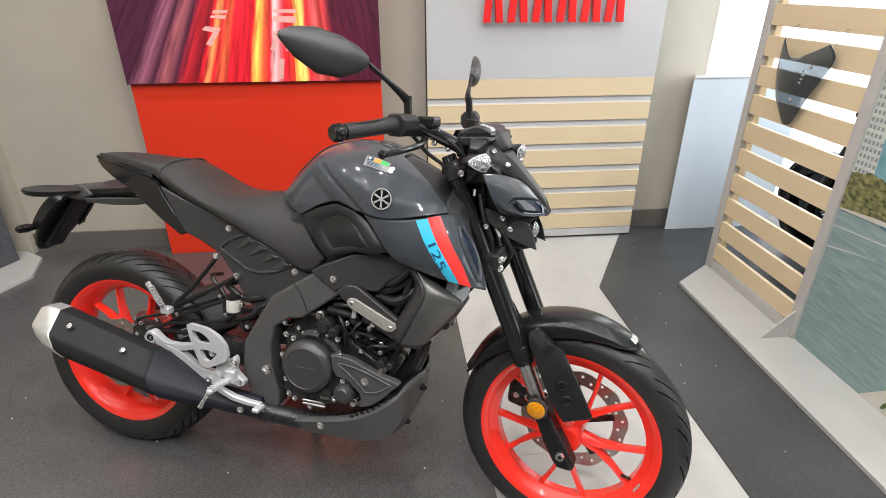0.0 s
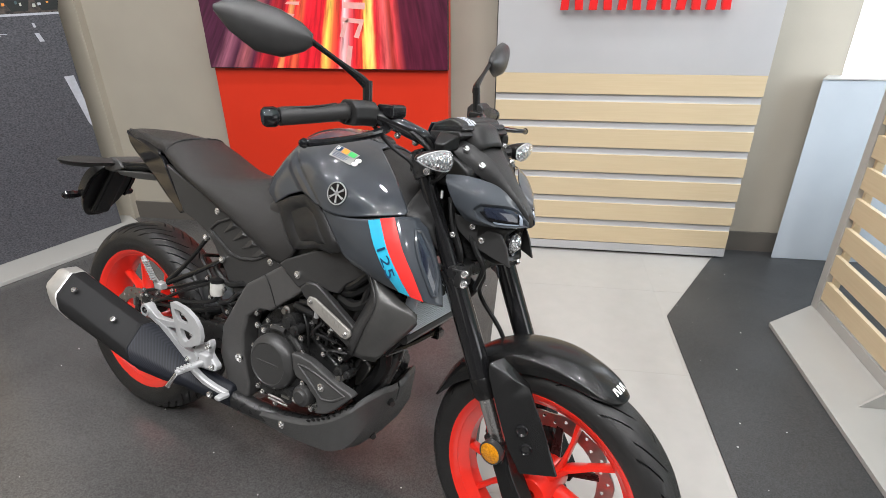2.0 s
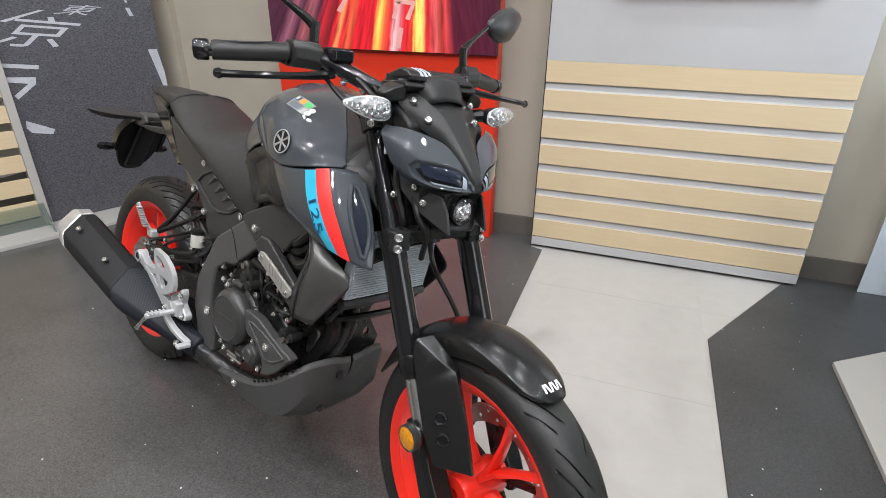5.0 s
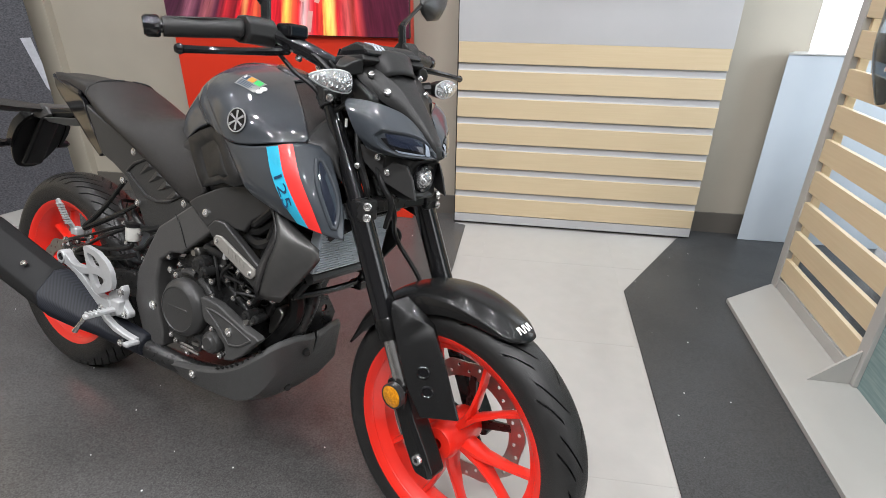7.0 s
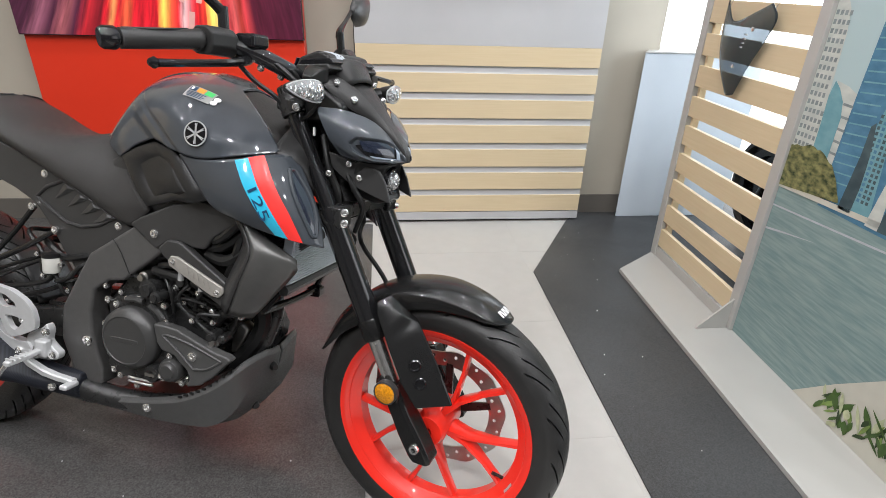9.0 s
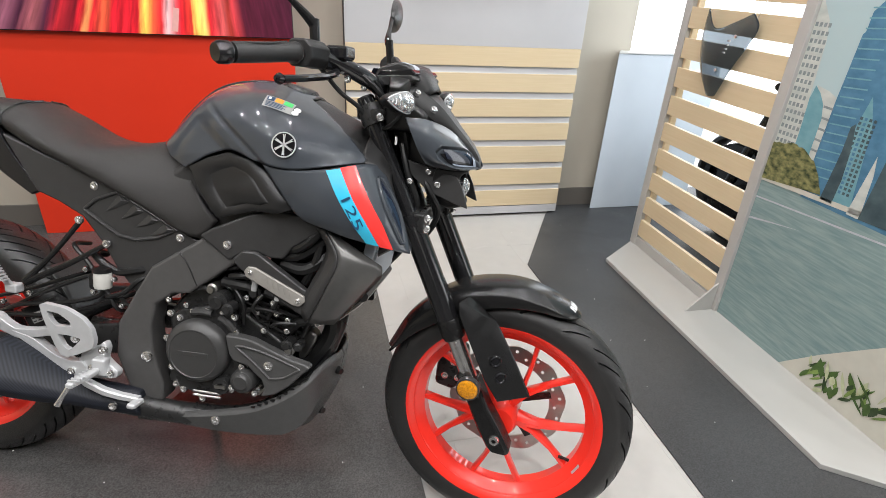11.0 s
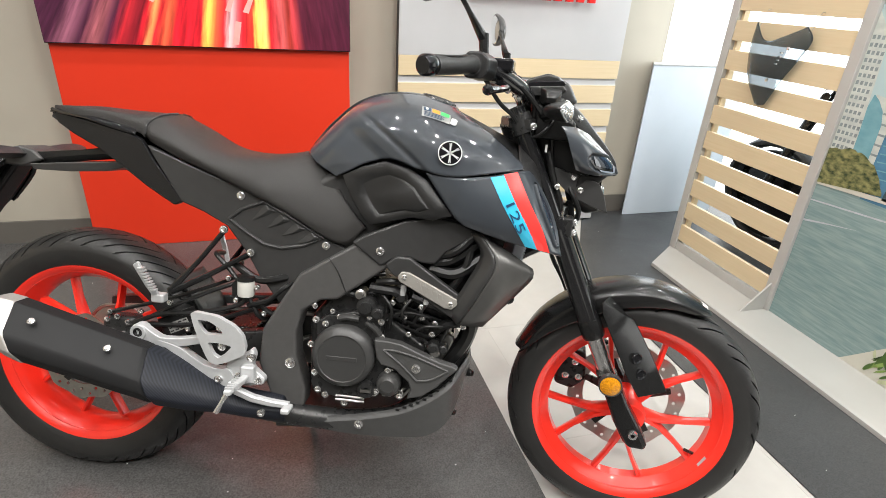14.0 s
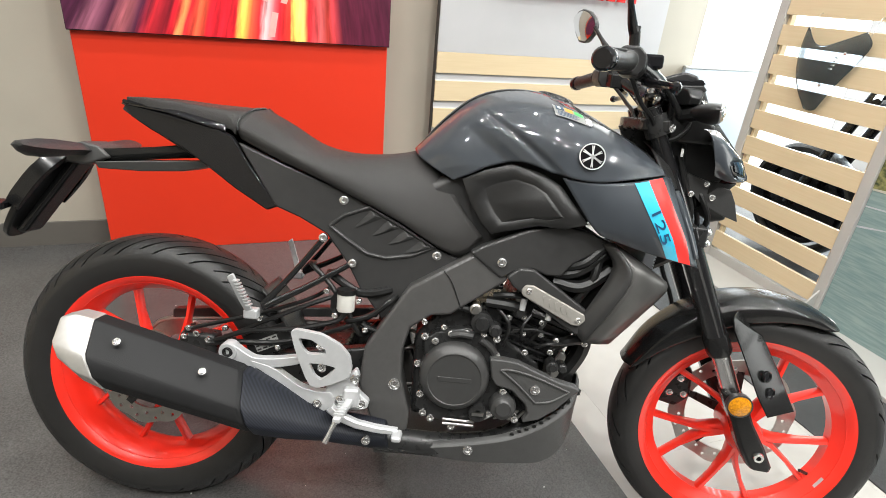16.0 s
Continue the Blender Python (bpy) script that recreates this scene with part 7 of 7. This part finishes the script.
g = part("fork_guard", facet(GUARD_NET), SATIN, bike, "satin black fork guard", 0.0025, 0.003, xf=STEER, smooth=25)
for p in RECESS:
    part("guard_recess", lathe([(0.0, 0.001), (0.008, 0.001), (0.0105, -0.002), (0.0125, -0.0005), (0.0125, 0.003)], 18), GLOSS, g, xf=STEER @ along(p, (0.50, -0.80, 0.15), (0, -1, 0)))
for s, fl in ((-1, (lambda vf: vf)), (1, flip)):
    rf = part("reflector", fl(moved(lathe([(0.0, -0.006), (0.018, -0.006), (0.0225, -0.003), (0.0225, 0.003)], 28), Matrix.Translation((1.286, -0.137, 0.410)))), AMBER, bike, "round amber reflector", xf=STEER)
    part("reflector_backing", fl(moved(lathe([(0.0225, -0.004), (0.0255, -0.003), (0.0255, 0.010), (0.0, 0.012)], 28), Matrix.Translation((1.286, -0.137, 0.410)))), MATTE, rf, xf=STEER)
    part("reflector_bracket", fl(box(1.270, 1.310, -0.128, -0.118, 0.385, 0.425)), SATIN, bike, "", 0.004, xf=STEER)
fcal = part("front_caliper", rings([[(x, y, z) for x, z in ((1.168, 0.305), (1.172, 0.375), (1.205, 0.410), (1.240, 0.400), (1.246, 0.325), (1.215, 0.295))] for y in (0.030, 0.10)]), DARKMETAL, bike, "black front brake caliper", 0.010, xf=STEER)
for x, z in ((1.195, 0.335), (1.215, 0.375), (1.228, 0.335)):
    bolt(fcal, (x, 0.029, z), 0.008, (0, -1, 0), STEER)
part("front_brake_hose", tube([(1.22, 0.09, 0.395), (1.17, 0.075, 0.55), (1.12, 0.03, 0.66), (1.16, -0.03, 0.74), (1.14, -0.05, 0.82)], 0.0055, 8), HOSE, bike, "black front brake hose", xf=STEER)

# -- headlamp mask --
NOSE = [
    [(1.085, 0, 1.030), (1.086, -0.050, 1.026), (1.088, -0.092, 1.014)],
    [(1.120, 0, 1.012), (1.117, -0.045, 1.008), (1.106, -0.092, 0.992)],
    [(1.153, 0, 0.982), (1.151, -0.026, 0.981), (1.142, -0.074, 0.960)],
    [(1.189, 0, 0.944), (1.187, -0.018, 0.943), (1.178, -0.042, 0.932)],
    [(1.220, 0, 0.909), (1.219, -0.013, 0.908), (1.213, -0.025, 0.900)],
    [(1.239, 0, 0.881), (1.238, -0.010, 0.881), (1.233, -0.017, 0.876)],
    [(1.244, 0, 0.856), (1.243, -0.008, 0.856), (1.238, -0.013, 0.854)],
]
mask = part("headlamp_mask", creased(both(NOSE), 6), NOSE_BLACK, bike, "black nose cowl between grey headlamp covers", solid=0.004, smooth=14, xf=STEER)
for s in (-1, 1):
    bolt(mask, (1.116, s * 0.072, 1.003), 0.0062, (0.45, s * 0.35, 0.8), STEER)
    bolt(mask, (1.148, s * 0.058, 0.973), 0.0062, (0.55, s * 0.35, 0.75), STEER)
EYE_NET = [
    [(1.112, -0.126, 0.957), (1.146, -0.094, 0.954), (1.179, -0.044, 0.936), (1.210, -0.024, 0.907), (1.235, -0.012, 0.874)],
    [(1.124, -0.141, 0.943), (1.161, -0.118, 0.928), (1.197, -0.080, 0.908), (1.226, -0.043, 0.890), (1.243, -0.012, 0.868)],
    [(1.140, -0.131, 0.902), (1.170, -0.114, 0.883), (1.203, -0.085, 0.870), (1.228, -0.049, 0.863), (1.245, -0.011, 0.860)],
    [(1.152, -0.108, 0.870), (1.175, -0.093, 0.862), (1.200, -0.068, 0.857), (1.222, -0.038, 0.855), (1.240, -0.007, 0.855)],
]


def pressed(rows, ku, kv, inside, depth):
    """A net with a field pressed in: inside(u, v) from 0 to 1."""
    V, F = net(rows, ku, kv)
    V2, _ = net(rows, ku, kv, lift=depth)
    nu = (len(rows[0]) - 1) * ku
    out = []
    for k, (p, q) in enumerate(zip(V, V2)):
        f = inside((k % (nu + 1)) / ku, (k // (nu + 1)) / kv)
        out.append(tuple(x + (y - x) * f for x, y in zip(p, q)))
    return out, F


RECESS_UV = [(1.16, 1.62), (1.50, 1.26), (3.80, 0.34), (3.90, 2.22), (2.10, 2.44), (1.26, 1.96)]


def eye_field(u, v):
    f = 9.0
    for (a, b), (c, d) in zip(RECESS_UV, RECESS_UV[1:] + RECESS_UV[:1]):
        f = min(f, ((c - a) * (v - b) - (d - b) * (u - a)) / math.hypot(c - a, d - b) / 0.10)
    return max(0.0, min(1.0, f))


for s, fl in ((-1, (lambda vf: vf)), (1, flip)):
    e = part("headlamp_cover", fl(pressed(EYE_NET, 30, 30, eye_field, 0.0075)), PAINT, bike, "glossy grey headlamp cover", solid=0.002, smooth=40, xf=STEER)
    part("position_lamp", fl(patch(EYE_NET, [(1.62, 1.36), (3.22, 0.72), (3.26, 1.62), (1.76, 1.74)], 14, 6, 0.0035)), LENS_DARK, e, "dark position lamp lens", xf=STEER)
    part("lamp_surround", fl(patch(EYE_NET, [(1.44, 1.62), (3.62, 0.58), (3.70, 2.04), (2.10, 2.20)], 14, 8, 0.0055)), GLOSS, e, "glossy black lamp surround", xf=STEER)
    part("lamp_bar", fl(patch(EYE_NET, [(3.34, 0.70), (3.58, 0.62), (3.66, 1.98), (3.42, 1.86)], 4, 8, 0.0030)), LAMP_GUIDE, e, "pale light guide", xf=STEER)
    part("lamp_bar", fl(patch(EYE_NET, [(2.00, 1.92), (3.40, 1.80), (3.40, 1.94), (2.16, 2.08)], 10, 3, 0.0030)), LAMP_GUIDE, e, "pale light guide", xf=STEER)
chin = part("lamp_housing", net(both([
    [(1.222, 0, 0.852), (1.216, -0.040, 0.852), (1.165, -0.068, 0.856)],
    [(1.204, 0, 0.838), (1.204, -0.044, 0.836), (1.160, -0.068, 0.842)],
    [(1.198, 0, 0.800), (1.200, -0.044, 0.800), (1.155, -0.066, 0.815)],
    [(1.214, 0, 0.778), (1.208, -0.036, 0.778), (1.150, -0.058, 0.798)],
    [(1.190, 0, 0.768), (1.185, -0.030, 0.768), (1.140, -0.050, 0.790)]]), 5, 5), HOSE, bike, "black lower lamp housing", solid=0.004, smooth=50, xf=STEER)
for s, fl in ((-1, (lambda vf: vf)), (1, flip)):
    wg = part("chin_wing", fl(plate([(1.100, 0.872, -0.034), (1.165, 0.852, -0.014), (1.206, 0.840, -0.003), (1.220, 0.815, 0), (1.232, 0.776, 0), (1.198, 0.787, -0.006), (1.150, 0.808, -0.020), (1.105, 0.848, -0.034)], -0.050, -0.044)), MATTE, chin, "angular black chin plate", 0.002, xf=STEER)
    bolt(wg, (1.168, -0.066, 0.823), 0.006, (0.2, s, 0) if s < 0 else (0.2, -1, 0), STEER if s < 0 else STEER @ Matrix.Diagonal((1, -1, 1, 1)))
part("lamp_rim", lathe([(0.022, -0.003), (0.027, -0.006), (0.030, 0.0), (0.030, 0.03)], 28), GLOSS, chin, xf=STEER @ along((1.206, 0, 0.814), (1, 0, -0.05), (0, -1, 0)))
part("projector_lens", lathe([(0.0, -0.016), (0.010, -0.014), (0.018, -0.008), (0.0225, 0.002)], 28), CLEAR, chin, "clear projector lens", smooth=60, xf=STEER @ along((1.207, 0, 0.814), (1, 0, -0.05), (0, -1, 0)))
part("mask_core", rings([[(x, y, z) for x, z in ((1.06, 1.0), (1.10, 0.985), (1.16, 0.93), (1.19, 0.88), (1.17, 0.82), (1.10, 0.84), (1.06, 0.92))] for y in (-0.062, 0.062)]), HOSE, bike, "", 0.012, xf=STEER)
part("mask_core", rings([[(x, y, z) for x, z in ((1.055, 1.0), (1.095, 0.995), (1.142, 0.964), (1.142, 0.925), (1.055, 0.925))] for y in (-0.095, 0.095)]), HOSE, bike, "", 0.010, xf=STEER)
# instrument
def across(profile, half):
    return rings([[(x, y, z) for x, z in profile] for y in (-half, half)])


mt = part("instrument", across(((1.008, 1.004), (1.030, 1.046), (1.072, 1.060), (1.096, 1.054), (1.106, 1.036), (1.056, 0.990)), 0.074), NOSE_BLACK, bike, "black digital instrument housing", 0.006, xf=STEER)
part("housing_lip", across(((1.018, 1.014), (1.038, 1.042), (1.104, 1.047), (1.112, 1.039), (1.100, 1.031)), 0.080), GLOSS, mt, "", 0.003, xf=STEER)
part("housing_lip", across(((1.016, 1.008), (1.034, 1.031), (1.106, 1.036), (1.114, 1.027), (1.098, 1.017)), 0.088), NOSE_BLACK, mt, "", 0.003, xf=STEER)
for y in (-0.050, -0.040, -0.030):
    part("pale_bar", rings([[(x, y + w + 0.10 * (x - 1.08), z) for x, z in ((1.072, 1.0605), (1.096, 1.0545), (1.105, 1.047), (1.102, 1.044), (1.072, 1.057))] for w in (0, 0.004)]), RADIATOR, mt, "pale trim bar", xf=STEER)
for s in (-1, 1):
    part("housing_wing", rings([[(1.056, s * 0.080, 1.034), (1.106, s * 0.080, 1.030), (1.104, s * 0.080, 1.000), (1.060, s * 0.080, 1.000)], [(1.072, s * 0.112, 1.026), (1.104, s * 0.108, 1.022), (1.100, s * 0.104, 0.996), (1.070, s * 0.108, 0.996)], [(1.076, s * 0.128, 1.012), (1.096, s * 0.124, 1.010), (1.095, s * 0.120, 0.998), (1.076, s * 0.124, 0.998)]]), HOSE, mt, "", 0.004, xf=STEER)
part("screen", box(1.008, 1.010, -0.065, 0.065, 1.022, 1.062), LENS_DARK, mt, "dark display", xf=STEER @ Matrix.Translation((-0.005, 0, -0.015)) @ Matrix.Translation((1.01, 0, 1.03)) @ Matrix.Rotation(0.44, 4, "Y") @ Matrix.Translation((-1.01, 0, -1.03)))
part("visor", net(both([[(1.088, 0, 1.052), (1.086, -0.034, 1.050), (1.076, -0.052, 1.036)], [(1.116, 0, 1.044), (1.112, -0.040, 1.040), (1.095, -0.056, 1.018)], [(1.138, 0, 1.008), (1.136, -0.032, 1.004), (1.120, -0.046, 0.994)]]), 4, 4), NOSE_BLACK, mt, "", solid=0.004, smooth=60, xf=STEER)
# indicators: pointed clear lens before a black shell
for s in (-1, 1):
    front, back, edge = [], [], []
    for f, w, h in ((0.0, 0.004, 0.0075), (0.04, 0.010, 0.0125), (0.14, 0.017, 0.0170), (0.30, 0.019, 0.0188), (0.50, 0.018, 0.0175), (0.72, 0.013, 0.0130), (0.88, 0.008, 0.0078), (0.97, 0.004, 0.0036), (1.0, 0.002, 0.0012)):
        y, x0, z0 = s * (0.124 + 0.089 * f), 1.118 - 0.010 * f, 0.982 + 0.008 * f
        front.append([(x0 + 0.45 * w + 0.55 * w * math.cos(t), y, z0 + h * math.sin(t)) for t in [math.pi * (i / 12 - 0.5) for i in range(13)]])
        back.append([(x0 + 0.45 * w - 2.6 * w * math.cos(t), y, z0 + 1.06 * h * math.sin(t)) for t in [math.pi * (i / 12 - 0.5) for i in range(13)]])
        edge.append((x0 + 0.45 * w, y, z0 + h))
        edge.insert(0, (x0 + 0.45 * w, y, z0 - h))
    ind = part("front_indicator", rings(front), CLEAR, bike, "clear-lens front indicator", smooth=60, xf=STEER)
    part("lens_rim", tube(edge, 0.0019, 6, 2), LENS_RIM, ind, "pale lens rim", xf=STEER)
    part("indicator_shell", rings(back), HOSE, ind, "black rear shell", smooth=60, xf=STEER)
    part("indicator_stalk", tube([(1.07, s * 0.085, 0.975), (1.098, s * 0.128, 0.984)], [0.012, 0.014], 10, 1), HOSE, ind, "", xf=STEER)

# -- handlebar and controls --
bar_r = [(1.034, 0, 0.998), (1.036, -0.055, 1.000), (1.032, -0.104, 1.016), (0.998, -0.150, 1.040), (0.966, -0.186, 1.055), (0.945, -0.215, 1.058), (0.915, -0.300, 1.051), (0.890, -0.370, 1.045)]
hb = part("handlebar", tube([(x, -y, z) for x, y, z in reversed(bar_r[1:])] + bar_r, [0.0112] * 3 + [0.0125, 0.0155, 0.0160, 0.0160, 0.0160, 0.0160, 0.0160, 0.0155, 0.0125] + [0.0112] * 3, 16), FORK, bike, "black tapered handlebar", xf=STEER)
part("bar_clamp", box(1.010, 1.056, -0.045, 0.045, 0.978, 1.018), SATIN, bike, "", 0.008, xf=STEER)
for s, fl in ((-1, (lambda vf: vf)), (1, flip)):
    gp = part("grip", fl(tube([(0.938, -0.236, 1.0572), (0.936, -0.243, 1.057), (0.915, -0.300, 1.051), (0.896, -0.353, 1.046)], [0.021, 0.017, 0.0165, 0.0165], 18, 4)), RUBBER, hb, "black rubber grip", xf=STEER)
    for k in range(3):
        part("grip_ridge", fl(tube([(0.932 - 0.0, -0.250, 1.073 - 0.011 * k), (0.915 - 0.012 * (k - 1), -0.30, 1.067 - 0.012 * k), (0.897, -0.350, 1.062 - 0.012 * k)], 0.0018, 6, 4)), RUBBER, gp, xf=STEER)
    part("bar_end", fl(tube([(0.8945, -0.357, 1.0458), (0.893, -0.361, 1.0456), (0.888, -0.376, 1.0445), (0.886, -0.381, 1.044)], [0.0165, 0.0185, 0.018, 0.014], 18, 1)), GLOSS, hb, "glossy black bar end", xf=STEER)
    sw = part("switch_housing", fl(rings([[(x + a * 0.026, y, z + b * 0.024) for a, b in ((-0.6, -1), (0.6, -1), (1, -0.4), (1, 0.5), (0.5, 1), (-0.5, 1), (-1, 0.5), (-1, -0.4))] for x, y, z in ((0.944, -0.234, 1.058), (0.950, -0.205, 1.058), (0.956, -0.182, 1.056))])), NOSE_BLACK, hb, "black switch housing", 0.004, xf=STEER)
    part("perch", fl(rings([[(x + a * 0.02, y, z + b * 0.016) for a, b in ((-1, -1), (1, -1), (1, 1), (-1, 1))] for x, y, z in ((0.968, -0.176, 1.050), (0.978, -0.150, 1.045))])), SATIN, hb, "", 0.004, xf=STEER)
    lv = part("lever", fl(tube([(0.985, -0.165, 1.030), (1.000, -0.205, 1.025), (1.010, -0.260, 1.020), (1.008, -0.330, 1.015), (0.998, -0.372, 1.012)], [0.009, 0.008, 0.0065, 0.006, 0.0065], 10)), GLOSS, hb, "black control lever", xf=STEER)
    part("lever_ball", fl(moved(lathe([(0.001, -0.009), (0.006, -0.007), (0.009, 0.0), (0.006, 0.007), (0.001, 0.009)], 14), Matrix.Translation((0.995, -0.376, 1.012)))), GLOSS, lv, xf=STEER)
    # mirror
    mr = part("mirror", fl(tube([(0.955, -0.190, 1.060), (0.950, -0.187, 1.118)], 0.0095, 12, 1)), SATIN, hb, "black rear-view mirror on a stalk", xf=STEER)
    part("mirror_stalk", fl(tube([(0.950, -0.187, 1.108), (0.942, -0.200, 1.122), (0.928, -0.245, 1.150), (0.913, -0.295, 1.180)], [0.010, 0.0085, 0.005, 0.0055], 10)), SATIN, mr, "", xf=STEER)
    ax_, n = (Vector((-0.130, -0.112, 0)), Vector((0.655, -0.755, 0))) if s < 0 else (Vector((-0.050, -0.162, 0)), Vector((0.955, -0.297, 0)))
    root = Vector((0.915, -0.292, 1.182))
    shell, V = [], []
    for f, h, w, dz in ((0.0, 0.010, 0.008, 0.0), (0.10, 0.024, 0.016, 0.002), (0.32, 0.040, 0.024, 0.006), (0.60, 0.043, 0.023, 0.016), (0.85, 0.027, 0.014, 0.030), (1.0, 0.006, 0.005, 0.040)):
        c = root + ax_ * f + Vector((0, 0, dz))
        shell.append([tuple(c + n * (w * math.cos(t) if math.cos(t) > 0 else -0.004) + Vector((0, 0, h * math.sin(t)))) for t in [2 * math.pi * k / 20 for k in range(20)]])
        V += [tuple(c - n * (0.0050 + 0.006 * math.sin(math.pi * f) * (1 - q * q)) + Vector((0, 0, h * 0.88 * q))) for q in (1, 0.66, 0.33, 0, -0.33, -0.66, -1)]
    part("mirror_shell", fl(rings(shell)), MATTE, mr, "matte black mirror shell", smooth=60, xf=STEER)
    part("mirror_glass", fl((V, [(7 * k + i, 7 * k + i + 1, 7 * k + i + 8, 7 * k + i + 7) for k in range(5) for i in range(6)])), MIRROR, mr, "mirror glass", smooth=80, xf=STEER)
part("brake_fluid_cup", box(0.966, 1.010, -0.178, -0.134, 1.052, 1.077), GLOSS, hb, "black brake fluid cup", 0.006, xf=STEER)
for pts, r in (
    ([(0.985, -0.150, 1.040), (1.02, -0.128, 1.036), (1.050, -0.100, 1.00), (1.05, -0.075, 0.92)], 0.005),
    ([(0.955, -0.180, 1.040), (0.985, -0.150, 0.995), (1.02, -0.120, 0.96), (1.035, -0.09, 0.90)], 0.0045),
    ([(0.975, -0.165, 1.042), (1.018, -0.14, 1.032), (1.060, -0.11, 0.990), (1.090, -0.078, 0.94), (1.10, -0.06, 0.87)], 0.0055),
    ([(0.960, 0.175, 1.045), (1.02, 0.12, 1.04), (1.06, 0.05, 0.98), (1.04, 0.0, 0.88)], 0.005),
    ([(0.965, 0.170, 1.040), (0.995, 0.12, 1.00), (1.01, 0.06, 0.97), (1.03, 0.03, 0.90)], 0.0045),
    ([(0.990, 0.150, 1.040), (1.03, 0.10, 0.99), (1.04, 0.02, 0.965), (1.03, -0.06, 0.955), (1.04, -0.085, 0.90)], 0.005),
    ([(1.09, -0.075, 0.90), (1.11, -0.085, 0.84), (1.13, -0.08, 0.78), (1.10, -0.06, 0.72)], 0.007),
    ([(1.12, -0.06, 0.86), (1.16, -0.07, 0.80), (1.17, -0.05, 0.76), (1.14, -0.03, 0.70)], 0.006),
    ([(1.03, -0.09, 0.94), (1.06, -0.105, 0.93), (1.085, -0.10, 0.95), (1.10, -0.08, 0.985)], 0.004),
):
    part("control_cable", tube(pts, r, 8), HOSE, hb, "black control cable", xf=STEER)

for p, d, m_ in (((1.008, -0.135, 1.030), (0.2, -1, 0.3), CHROME), ((1.020, -0.118, 1.005), (0, -1, 0.2), CHROME), ((1.000, -0.150, 1.018), (0, -1, 0), CHROME), ((1.060, -0.095, 0.900), (0.3, -1, 0), CHROME), ((1.150, -0.075, 0.850), (0.3, -1, 0), CHROME), ((1.118, -0.098, 0.830), (0.3, -1, 0), CHROME)):
    bolt(hb, p, 0.0055, d, STEER, material=m_)
part("cable_tag", box(1.084, 1.089, -0.104, -0.100, 0.900, 0.916), WHITE_PRINT, hb, "small white cable tag", 0.001, xf=STEER)
part("banjo", lathe([(0.0, -0.006), (0.007, -0.006), (0.009, -0.003), (0.009, 0.004)], 14), STEEL, hb, xf=STEER @ along((0.992, -0.160, 1.036), (0.3, -1, 0), (0, -1, 0)))
